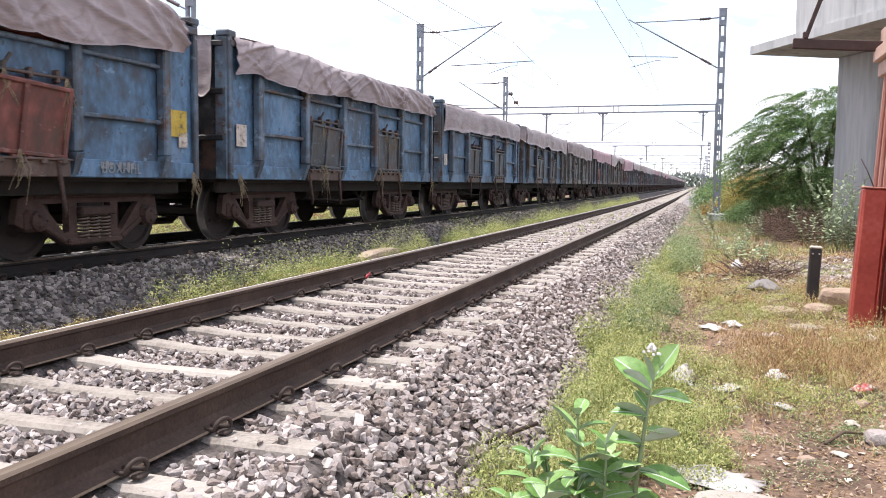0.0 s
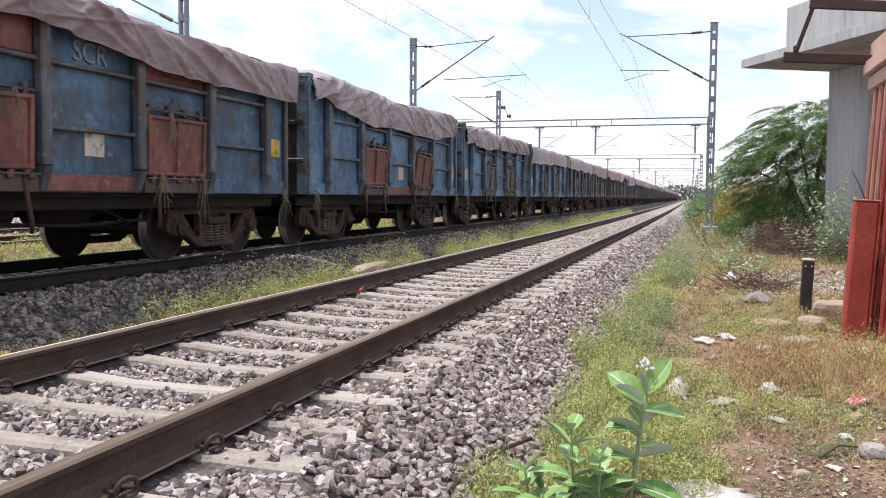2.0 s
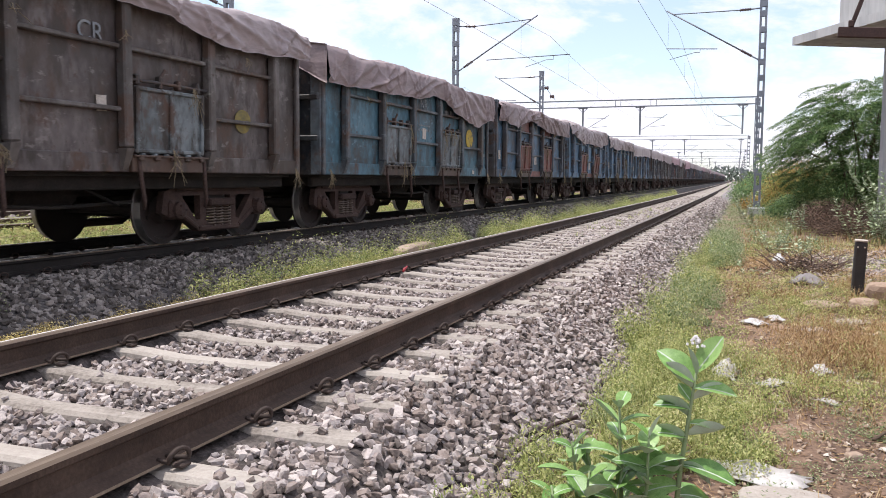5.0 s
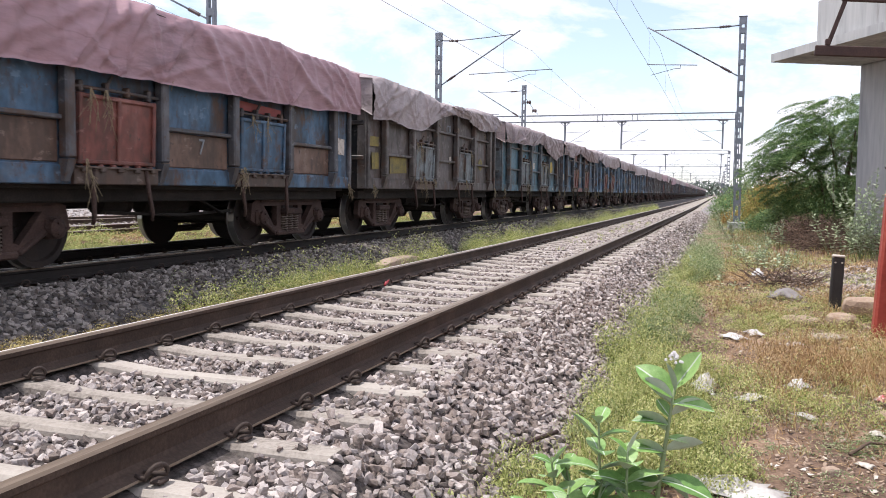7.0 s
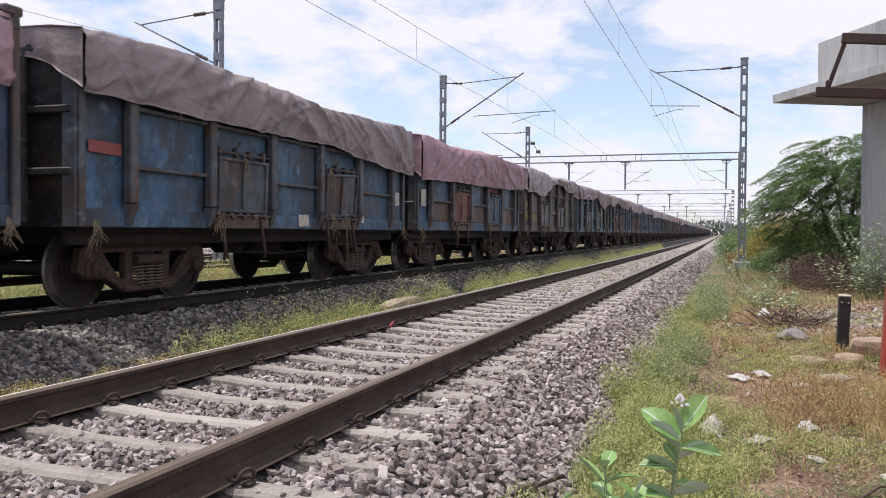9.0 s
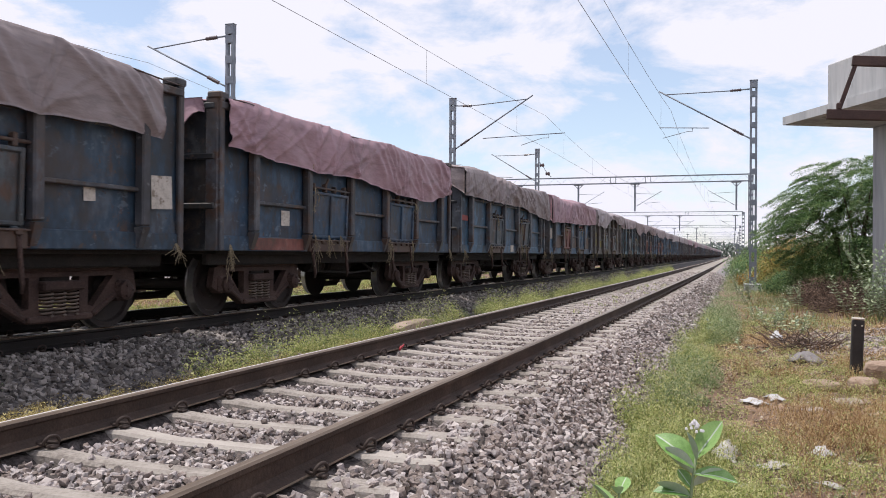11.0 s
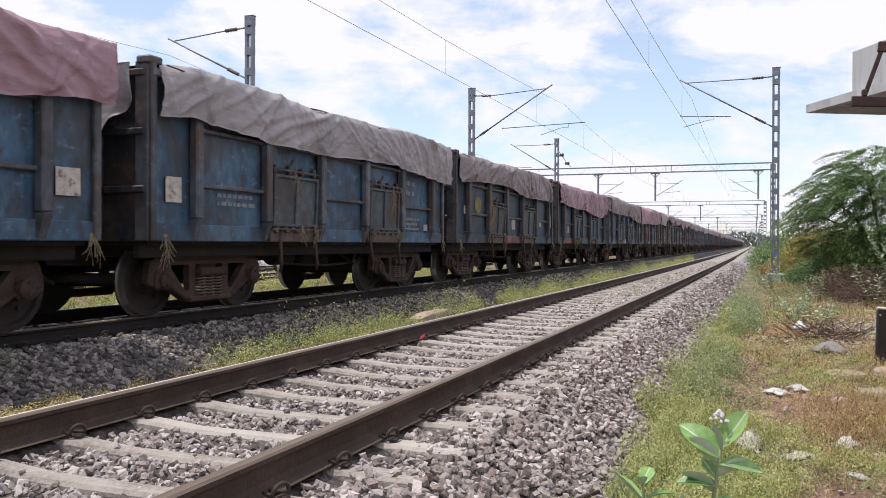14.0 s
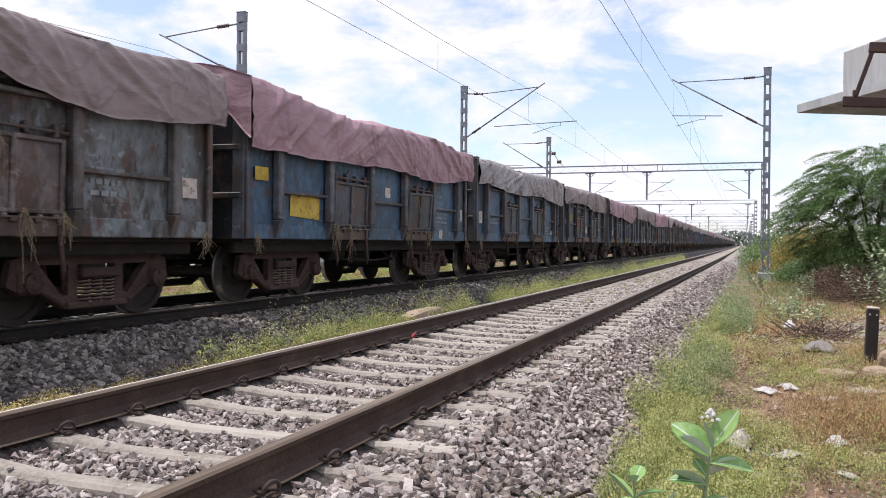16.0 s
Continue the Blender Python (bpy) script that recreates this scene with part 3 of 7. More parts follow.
def track(x0, label, near_to, far_to, clips):
    tr = thing("railway_track", label, "railway track", kind="structure")
    for s in (-1, 1):
        rail(tr, x0 + s * 0.874, "brown steel rail with a bright worn head", M_RAIL_OILY if x0 == TRAIN_X else M_RAIL, (9, 10) if x0 != NEAR_X else (9, 10) if s < 0 else (10,))
    far = []
    for k in range(-14, int(far_to / 0.6)):
        y = k * 0.6
        m = pose(x0 + float(bend(y)) + random.uniform(-0.012, 0.012), y + random.uniform(-0.01, 0.01), random.uniform(-0.004, 0.004), 0, 0, heading(y) + random.uniform(-0.5, 0.5))
        if y < near_to:
            part("sleeper", SLEEPER, None, tr, "", m)
        else:
            far.append(m)
    tagged(part("sleepers", joined(SLEEPER, far, "sleepers", M_SLEEPER), None, tr), kind="stuff")
    far = []
    for k in range(-14, int(clips / 0.6)):
        y = k * 0.6
        for s, o in itertools.product((-1, 1), repeat=2):
            m = pose(x0 + float(bend(y)) + s * 0.874 + o * 0.10, y, 0.012, 0, 0, 0 if o > 0 else 180) @ Matrix.Scale(0.88, 4)
            if -5 < y < 22 and o > 0:
                part("rail_clip", CLIP, None, tr, "", m)
            else:
                far.append(m)
    if far:
        tagged(part("rail_clips", joined(CLIP_FAR, far, "rail_clips", M_CLIP), None, tr), kind="stuff")
    return tr


track(NEAR_X, "empty broad-gauge track on pale concrete sleepers", 150, 420, 70)
track(TRAIN_X, "broad-gauge track under the goods train", 60, 200, 30)
track(THIRD_X, "weedy broad-gauge track beyond the train", 30, 120, 6)
track(FOURTH_X, "farthest broad-gauge track on pale ballast", 30, 120, 6)

# ---- goods train ----
PITCH, HALF, BODY = 10.713, 1.50, 4.93
Z_BOT, Z_TOP = 0.97, 3.07
POSTS = (-4.12, -2.47, -0.825, 0.825, 2.47, 4.12)

M_HIDDEN = material("dark_load", [(0.05, 0.045, 0.04), (0.1, 0.09, 0.08)], rough=0.95)


def side_frame_mesh():
    """Cast bogie side frame with two triangular windows and the spring opening."""
    out = [(-1.28, 0.44), (-1.22, 0.72), (-0.95, 0.80), (0.95, 0.80), (1.22, 0.72), (1.28, 0.44), (1.10, 0.36), (0.92, 0.42), (0.46, 0.15), (-0.46, 0.15), (-0.92, 0.42), (-1.10, 0.36)]
    win = [(-0.86, 0.66), (-0.44, 0.66), (-0.44, 0.32), (-0.52, 0.30)]
    mid = [(-0.30, 0.66), (0.30, 0.66), (0.30, 0.27), (-0.30, 0.27)]
    m = Matrix(((0, 0, 1, 0), (1, 0, 0, 0), (0, 1, 0, 0), (0, 0, 0, 1)))
    g = Geo().plate(out, 0.10, m, [win, [(-u, v) for u, v in win][::-1], mid])
    for s in (-1, 1):
        g.beam((0.05, s * 0.96, 0.46), (0.05, s * 0.50, 0.20), 0.16, 0.07, 0.02)
        g.box((0.05, s * 1.02, 0.47), (0.22, 0.26, 0.26), None, 0.04)
    g.beam((0.05, -1.0, 0.76), (0.05, 1.0, 0.76), 0.17, 0.08, 0.02)
    g.beam((0.05, -0.48, 0.19), (0.05, 0.48, 0.19), 0.2, 0.08, 0.02)
    return g.mesh("side_frame", M_BOGIE)


def spring_mesh():
    pts = [(0.085 * math.cos(a), 0.085 * math.sin(a), 0.22 + 0.29 * a / (2 * math.pi * 7)) for a in np.linspace(0, 2 * math.pi * 7, 57)]
    return Geo().tube(pts, 0.014, 5).mesh("spring", M_SPRING)


M_SPRING = material("spring_steel", [(0.10, 0.075, 0.06), (0.18, 0.14, 0.115)], rough=0.7, metal=0.2, scale=8, fine=40)
SPRING_CAP = Geo().box((0.04, 0, 0.56), (0.3, 0.62, 0.11), None, 0.02).mesh("spring_plate", M_BOGIE)


def axle_end_mesh():
    g = Geo().lathe([(0.0, 0.12), (0.09, 0.12), (0.11, 0.09), (0.13, 0.05)], "x", n=14)
    for k in range(3):
        a = k * 2.094
        g.lathe([(0.10, 0.018), (0.135, 0.018)], "x", (0, 0.07 * math.cos(a), 0.07 * math.sin(a)), 6)
    return g.mesh("bearing_cap", M_BOGIE)


def wheel_mesh():
    g = Geo().lathe([(-0.075, 0.40), (-0.075, 0.50), (-0.05, 0.50), (-0.045, 0.474), (0.06, 0.468), (0.06, 0.40), (0.02, 0.38), (-0.005, 0.2), (0.05, 0.16), (0.07, 0.09)], "x", n=28)
    g.mi[56:112] = [1] * 56
    for k in range(2):
        a = k * math.pi + 0.6
        g.lathe([(0.0, 0.03), (0.035, 0.03)], "x", (0, 0.28 * math.cos(a), 0.28 * math.sin(a)), 8)
    return g.mesh("wheel", [M_WHEEL, M_TREAD])


SIDE_FRAME, SPRINGS, CAP, WHEEL = side_frame_mesh(), spring_mesh(), axle_end_mesh(), wheel_mesh()
AXLE = Geo().lathe([(-1.1, 0.075), (1.1, 0.075)], "x", n=12).mesh("axle", M_WHEEL)
BOLSTER = Geo().box((0, 0, 0.66), (2.2, 0.42, 0.24), None, 0.03).box((0, 0.62, 0.42), (1.9, 0.1, 0.16), None, 0.02).box((0, -0.62, 0.42), (1.9, 0.1, 0.16), None, 0.02).mesh("bolster", M_UNDER)


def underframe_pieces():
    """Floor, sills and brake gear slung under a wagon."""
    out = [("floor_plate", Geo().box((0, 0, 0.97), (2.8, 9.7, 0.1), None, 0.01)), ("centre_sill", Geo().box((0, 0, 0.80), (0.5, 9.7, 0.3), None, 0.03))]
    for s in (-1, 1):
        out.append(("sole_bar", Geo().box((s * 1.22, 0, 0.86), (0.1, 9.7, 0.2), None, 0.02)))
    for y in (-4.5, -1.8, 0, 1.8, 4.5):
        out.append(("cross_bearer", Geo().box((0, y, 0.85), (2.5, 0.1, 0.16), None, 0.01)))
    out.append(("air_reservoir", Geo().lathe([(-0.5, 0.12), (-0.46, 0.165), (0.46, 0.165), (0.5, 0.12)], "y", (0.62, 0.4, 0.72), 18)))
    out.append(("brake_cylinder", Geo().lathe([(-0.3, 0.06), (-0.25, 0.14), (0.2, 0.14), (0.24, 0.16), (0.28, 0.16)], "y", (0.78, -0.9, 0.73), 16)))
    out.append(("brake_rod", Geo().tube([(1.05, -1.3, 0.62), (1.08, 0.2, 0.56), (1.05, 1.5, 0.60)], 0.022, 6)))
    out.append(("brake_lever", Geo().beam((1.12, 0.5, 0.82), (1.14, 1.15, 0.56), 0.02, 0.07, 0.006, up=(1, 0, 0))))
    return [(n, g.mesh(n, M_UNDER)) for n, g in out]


def coupler_mesh():
    g = Geo()
    g.box((0, 5.05, 0.92), (0.24, 0.45, 0.24), None, 0.05)
    g.box((0.05, 5.28, 0.92), (0.32, 0.20, 0.30), None, 0.06)
    pts = [(0.45, 4.95, 0.78), (0.44, 5.1, 0.62), (0.42, 5.25, 0.5), (0.42, 5.36, 0.46)]
    g.tube(pts, 0.025, 6)
    return g.mesh("coupler", M_UNDER)


UNDER, COUPLER = underframe_pieces(), coupler_mesh()


def side_mesh(mat):
    """One side sheet of the body, dished a little between its posts. Faces +x."""
    ny, nz = 49, 8
    ys, zs = np.linspace(-BODY, BODY, ny), np.linspace(Z_BOT, Z_TOP, nz)
    gy, gz = np.meshgrid(ys, zs)
    bay = (gy + 4.12) / 1.648
    dish = 0.018 * np.sin(math.pi * (bay % 1.0)) * np.sin(math.pi * (gz - Z_BOT) / (Z_TOP - Z_BOT)) * np.where(np.floor(bay) % 2 == 0, 1, -0.5)
    x = HALF - 0.02 + dish + 0.004 * wave(gy, gz, 3.1, 1.7)
    v = np.concatenate([np.stack([x.ravel(), gy.ravel(), gz.ravel()], 1), np.stack([x.ravel() - 0.02, gy.ravel(), gz.ravel()], 1)])
    i = (np.arange(nz - 1)[:, None] * ny + np.arange(ny - 1)[None, :]).ravel()
    f = np.stack([i, i + 1, i + ny + 1, i + ny], 1)
    return quick_mesh("side_sheet", v, np.concatenate([f, f[:, ::-1] + nz * ny]), mat, True)


def bar_mesh(mat, w, t, h):
    return Geo().box((HALF + t / 2 - 0.02, 0, 0), (t + 0.02, w, h), None, 0.012).mesh("stiffener", mat)


def post_mesh(mat):
    """A pressed side stanchion that narrows at its foot."""
    g = Geo()
    g.box((HALF + 0.065, 0, (1.16 + Z_TOP - 0.1) / 2 + 0.05), (0.13, 0.15, Z_TOP - 0.16 - 1.2), None, 0.02)
    vs = [(HALF, -0.07, 1.25), (HALF + 0.13, -0.065, 1.25), (HALF + 0.13, 0.065, 1.25), (HALF, 0.07, 1.25),
          (HALF, -0.06, 1.0), (HALF + 0.045, -0.045, 1.0), (HALF + 0.045, 0.045, 1.0), (HALF, 0.06, 1.0)]
    g.add(vs, [(0, 1, 2, 3), (7, 6, 5, 4), (0, 4, 5, 1), (1, 5, 6, 2), (2, 6, 7, 3), (3, 7, 4, 0)])
    return g.mesh("stanchion", [mat])


def corner_mesh(mat, block=True):
    g = Geo()
    g.box((HALF + 0.012, BODY - 0.03, (Z_BOT + Z_TOP) / 2 + 0.04), (0.07, 0.10, Z_TOP - Z_BOT + 0.08), None, 0.015)
    g.box((HALF - 0.1, BODY + 0.01, (Z_BOT + Z_TOP) / 2 + 0.04), (0.2, 0.06, Z_TOP - Z_BOT + 0.08), None, 0.015)
    if block:
        g.box((HALF - 0.06, BODY - 0.06, Z_TOP + 0.09), (0.22, 0.24, 0.1), None, 0.02)
    return g.mesh("corner_post", [mat])


def end_mesh(mat):
    """End sheet. Faces +y."""
    return Geo().box((0, BODY - 0.006, (Z_BOT + Z_TOP) / 2), (2 * HALF - 0.02, 0.012, Z_TOP - Z_BOT), None, 0).mesh("end_wall", mat)


def rib_mesh(mat):
    return Geo().box((0, BODY + 0.045, (Z_BOT + Z_TOP) / 2), (0.12, 0.09, Z_TOP - Z_BOT - 0.1), None, 0.02).mesh("end_rib", mat)


def end_bar_mesh(mat):
    return Geo().box((0, BODY + 0.03, 0), (2 * HALF - 0.1, 0.06, 0.09), None, 0.015).mesh("end_stiffener", mat)


def door_mesh(mat, lean=0.0):
    """A drop door: leaf, its raised frame, centre rib, hinge barrels and the bar across its top."""
    g = Geo()
    w, z0, z1 = 1.34, 1.20, 2.00
    m = Matrix.Translation((HALF, 0, z0)) @ Matrix.Rotation(lean, 4, "Y")
    h = z1 - z0
    g.box((0.035, 0, h / 2), (0.02, w, h), m, 0.004)
    for y in (-w / 2 + 0.035, 0.0, w / 2 - 0.035):
        g.box((0.06, y, h / 2), (0.045, 0.06, h), m, 0.012)
    for z in (0.03, h - 0.03):
        g.box((0.058, 0, z), (0.04, w, 0.05), m, 0.012)
    for y in np.linspace(-0.55, 0.55, 6):
        g.box((0.07, y, -0.02), (0.07, 0.07, 0.05), m, 0.015)
    return g.mesh("door", [mat])


LATCH = Geo().tube([(HALF + 0.07, -0.74, 2.06), (HALF + 0.075, 0, 2.065), (HALF + 0.07, 0.74, 2.06)], 0.022, 6)
for yl, hl in ((-0.62, 0.13), (-0.2, 0.16), (0.16, 0.12), (0.55, 0.15)):
    LATCH.box((HALF + 0.05, yl, 2.07), (0.09, 0.06, hl), None, 0.015)
LATCH.beam((HALF + 0.06, -0.2, 2.1), (HALF + 0.09, -0.12, 2.24), 0.03, 0.04, 0.008)
STRAP = Geo()
STRAP.tube([(HALF + 0.06, 0, 1.16), (HALF + 0.08, 0.02, 0.9), (HALF + 0.10, 0.04, 0.62), (HALF + 0.07, 0.06, 0.52)], [0.034, 0.03, 0.028, 0.02], 4)


def tarp_mesh(seed, mat, hang, heap, hem_at=None, fine_cloth=False, full_end=False, wrap=(False, False), back=0.0):
    """A worn cover over the load: hem, side, rolled edge and heaped top, creased and sagging between its ties."""
    rs = np.random.RandomState(seed)
    ny = 300 if fine_cloth else 60
    nside, ntop = (24, 9) if fine_cloth else (6, 8)
    L = BODY - 0.12
    ys = np.linspace(-(BODY + 0.10) if wrap[0] else -L, BODY + 0.10 if wrap[1] else L - back, ny)
    k = np.arange(1, 9)
    amp, ph = rs.uniform(0.2, 1, 8) / k ** 1.1, rs.uniform(0, 6.28, 8)
    hem = sum(amp[i] * np.sin(k[i] * ys * 0.36 + ph[i]) for i in range(8))
    hem = hem / (np.abs(hem).max() + 1e-6)
    hem_z = Z_TOP - hang * (1 + 0.17 * hem) + 0.035 * np.abs(np.sin(ys * 1.9 + ph[0])) + 0.012 * np.sin(ys * 9.0 + ph[1])
    if hem_at:
        hem_z = Z_TOP - np.interp(ys, [a for a, _ in hem_at], [h for _, h in hem_at]) + 0.02 * np.abs(np.sin(ys * 1.9 + ph[0])) + 0.012 * np.sin(ys * 9.0 + ph[1])
        hem_z = np.convolve(np.pad(hem_z, 6, mode="edge"), np.ones(13) / 13, mode="valid")
    ph2 = rs.uniform(0, 6.28, 12)
    top = heap * (0.55 + 0.45 * np.sin(ys * rs.uniform(0.45, 0.9) + ph2[0])) + 0.05 * np.sin(ys * 2.3 + ph2[1])
    top = np.where(ys < -2.5, np.maximum(top, heap * 1.1 * np.clip((-2.5 - ys) / 1.5, 0, 1)), top) if full_end else top
    top = top * np.clip((L - np.where(full_end, ys, np.abs(ys))) / 0.8, 0, 1) ** 0.6
    top = top + 0.13 * (wrap[0] * np.clip((-ys - BODY + 0.9) / 0.5, 0, 1) + wrap[1] * np.clip((ys - BODY + 0.9) / 0.5, 0, 1))
    us = np.concatenate([np.linspace(0, 1, nside, endpoint=False), np.linspace(1, 3, ntop), np.linspace(3, 4, 6)[1:]])
    X, Y, Z = np.zeros((ny, len(us))), np.zeros((ny, len(us))), np.zeros((ny, len(us)))
    for j, u in enumerate(us):
        if u <= 1:
            x = np.full(ny, HALF + 0.165)
            z = hem_z + (Z_TOP + 0.05 + 0.4 * top - hem_z) * u
            fold = (1 - u) ** 0.7
            x = x + fold * (0.014 * np.sin(ys * 5.1 + ph2[2] + u * 2.0) + 0.008 * np.sin(ys * 11.7 + ph2[3] - u * 3.0)) + 0.006 * np.sin(ys * 3.0 + u * 7 + ph2[4]) + 0.02 * (1 - (2 * u - 1) ** 2)
            x = x + np.where(u > 0.85, -0.05 * (u - 0.85) / 0.15, 0)
        elif u >= 3:
            w = 4 - u
            x = -(np.full(ny, HALF + 0.165) + (1 - w) * 0.03 * np.sin(ys * 4.7 + ph2[5]))
            z = hem_z[::-1] + (Z_TOP + 0.05 + 0.4 * top - hem_z[::-1]) * w
        else:
            a = (2 - u)
            x = np.full(ny, a * (HALF + 0.10))
            z = Z_TOP + 0.05 + top * (0.4 + 0.6 * (1 - abs(a) ** 2.2)) + 0.015 * np.sin(ys * 6 + a * 9 + ph2[6])
        gather = 0.11 * ((not wrap[0]) * np.clip((-ys - L + 0.6) / 0.6, 0, 1) + (not wrap[1]) * np.clip((ys - L + back + 0.6) / 0.6, 0, 1))
        X[:, j], Y[:, j], Z[:, j] = x - gather * np.sign(x) * (np.abs(x) > HALF), ys, z
    fine = np.random.RandomState(seed + 50)
    for _ in range(70 if fine_cloth else 40):
        cy, cu, an, s = fine.uniform(-L, L), fine.uniform(0, 1.6), fine.uniform(-1.2, 1.2), fine.uniform(0.01, 0.04)
        an = an * 0.35 + (0.75 if cy > 0 else -0.75)
        d = (Y - cy) * math.cos(an) + (us[None, :] - cu) * math.sin(an) * 1.2
        along = np.exp(-(((Y - cy) * -math.sin(an) + (us[None, :] - cu) * math.cos(an)) / 1.2) ** 2)
        ridge = np.exp(-(d / fine.uniform(0.035, 0.11)) ** 2) * along * s
        X += np.where(us[None, :] <= 1, ridge, 0)
        Z += np.where((us[None, :] > 1) & (us[None, :] < 3), ridge, 0)
    if fine_cloth:
        drop = Z_TOP + 0.05 - np.minimum(Z[:, :1], Z_TOP - 0.2)
        for cy in [a + fine.uniform(-0.2, 0.2) for a in (*POSTS, -4.75, 4.75, -1.6, 1.6)]:
            for _ in range(fine.randint(4, 8)):
                an, s, l = fine.uniform(-1.2, 1.2), fine.uniform(0.014, 0.042), fine.uniform(0.35, 1.2)
                py, pz = Y - cy, us[None, :] * drop
                along = py * math.sin(an) + pz * math.cos(an)
                across = py * math.cos(an) - pz * math.sin(an)
                fold = np.exp(-(across / (0.016 + 0.03 * np.clip(along, 0, 1))) ** 2) * np.clip(along / 0.06, 0, 1) * np.exp(-(np.clip(along, 0, 9) / l) ** 2) * s
                X += np.where(us[None, :] <= 1, fold, 0)
    v = np.stack([X.ravel(), Y.ravel(), Z.ravel()], 1)
    n = len(us)
    i = (np.arange(ny - 1)[:, None] * n + np.arange(n - 1)[None, :]).ravel()
    f = np.stack([i, i + 1, i + n + 1, i + n], 1)
    return quick_mesh("tarpaulin", v, f, mat, True)


def flap_mesh(seed, mat, wrapped, corner, lift):
    """The cover's folded end: over the whole end wall when the cover wraps it, else a rag hanging between the corner posts."""
    rs = np.random.RandomState(seed)
    nx, nz = 44, 16
    half = HALF + 0.165 if wrapped else HALF - 0.2
    xs = np.linspace(-half, half, nx)
    a = rs.uniform(0, 6.28, 6)
    if wrapped:
        near = np.clip((np.abs(xs) - 0.5) / (half - 0.5), 0, 1)
        drop = 0.34 + 0.06 * np.sin(xs * 3.1 + a[0]) + (corner - 0.34) * near ** 1.7
    else:
        drop = 0.55 + 0.30 * np.sin(xs * 1.7 + a[0]) + 0.16 * np.sin(xs * 4.3 + a[1]) + 0.06 * np.sin(xs * 13 + a[4])
    w = np.linspace(0, 1, nz)
    X = np.repeat(xs[None, :], nz, 0)
    top = Z_TOP + 0.05 + lift * (0.4 + 0.6 * (1 - np.clip(np.abs(xs) / (HALF + 0.1), 0, 1) ** 2.2))
    Z = top[None, :] - w[:, None] * drop[None, :]
    Y = BODY + (0.10 if wrapped else 0.12) + 0.05 * np.sin(X * 7 + a[2] + w[:, None] * 2) * w[:, None] + 0.03 * np.sin(X * 17 + a[3]) * w[:, None]
    if wrapped:
        Y = BODY + 0.10 + (Y - BODY - 0.10) * np.clip((half - np.abs(X)) / 0.2, 0, 1)
    v = np.stack([X.ravel(), Y.ravel(), Z.ravel()], 1)
    i = (np.arange(nz - 1)[:, None] * nx + np.arange(nx - 1)[None, :]).ravel()
    f = np.stack([i, i + nx, i + nx + 1, i + 1], 1)
    return quick_mesh("end_flap", v, f, mat, True)


def thicken(ob, t):
    mod = ob.modifiers.new("thickness", "SOLIDIFY")
    mod.thickness, mod.offset, mod.use_rim_only = t, -1, True
    return ob


BLUE = painted("blue_wagon_paint", (0.10, 0.205, 0.335), rust_at=0.68, grime=0.4)
DARKBLUE = painted("dark_blue_wagon_paint", (0.034, 0.072, 0.125))
TEAL = painted("teal_wagon_paint", (0.072, 0.165, 0.22))
GREY = painted("grey_wagon_paint", (0.125, 0.108, 0.106), rust_at=0.57, grime=1.0)
BROWN = painted("brown_wagon_paint", (0.15, 0.092, 0.068))
REDDISH = painted("red_oxide_paint", (0.20, 0.066, 0.052), rust_at=0.64, grime=0.5)
GRIMY = painted("grimy_blue_wagon_paint", (0.072, 0.09, 0.105), rust_at=0.55)
FADEDBLUE = painted("faded_blue_wagon_paint", (0.055, 0.125, 0.205))
NIGHTBLUE = painted("deep_blue_wagon_paint", (0.028, 0.058, 0.095))
# wagon ends: shade of the gaps between wagons painted in as near-black
GAPSHADE = painted("sooty_end_paint", (0.018, 0.022, 0.027), rust_at=0.58)
MIDBLUE = painted("worn_blue_wagon_paint", (0.055, 0.12, 0.20), rust_at=0.57)
SLATE = painted("slate_wagon_paint", (0.165, 0.195, 0.21), rust_at=0.58, grime=1.15)


TRIM = {}
for mt, c in ((BLUE, (0.10, 0.165, 0.235)), (DARKBLUE, (0.05, 0.075, 0.10)), (FADEDBLUE, (0.075, 0.115, 0.155)), (MIDBLUE, (0.07, 0.095, 0.12)), (TEAL, (0.07, 0.12, 0.15)), (NIGHTBLUE, (0.035, 0.058, 0.08)), (GREY, (0.13, 0.13, 0.125)), (SLATE, (0.13, 0.145, 0.15))):
    TRIM[mt] = painted(mt.name.replace("paint", "frame"), tuple(a + (0.12 if mt is BLUE else 0.38) * (b - a) for a, b in zip(c, (0.115, 0.085, 0.08))), rust_at=0.56)


T_GREY = cloth("grey_brown_tarpaulin", (0.335, 0.285, 0.293))
T_PINK = cloth("faded_maroon_tarpaulin", (0.345, 0.215, 0.245))
T_DUSK = cloth("dusky_maroon_grey_tarpaulin", (0.27, 0.213, 0.218))
T_PALE = cloth("pale_grey_tarpaulin", (0.345, 0.32, 0.325))
T_BROWN = cloth("brown_tarpaulin", (0.255, 0.208, 0.208))
ROPE = material("straw_rope", [(0.15, 0.12, 0.075), (0.38, 0.31, 0.20)], rough=0.95)

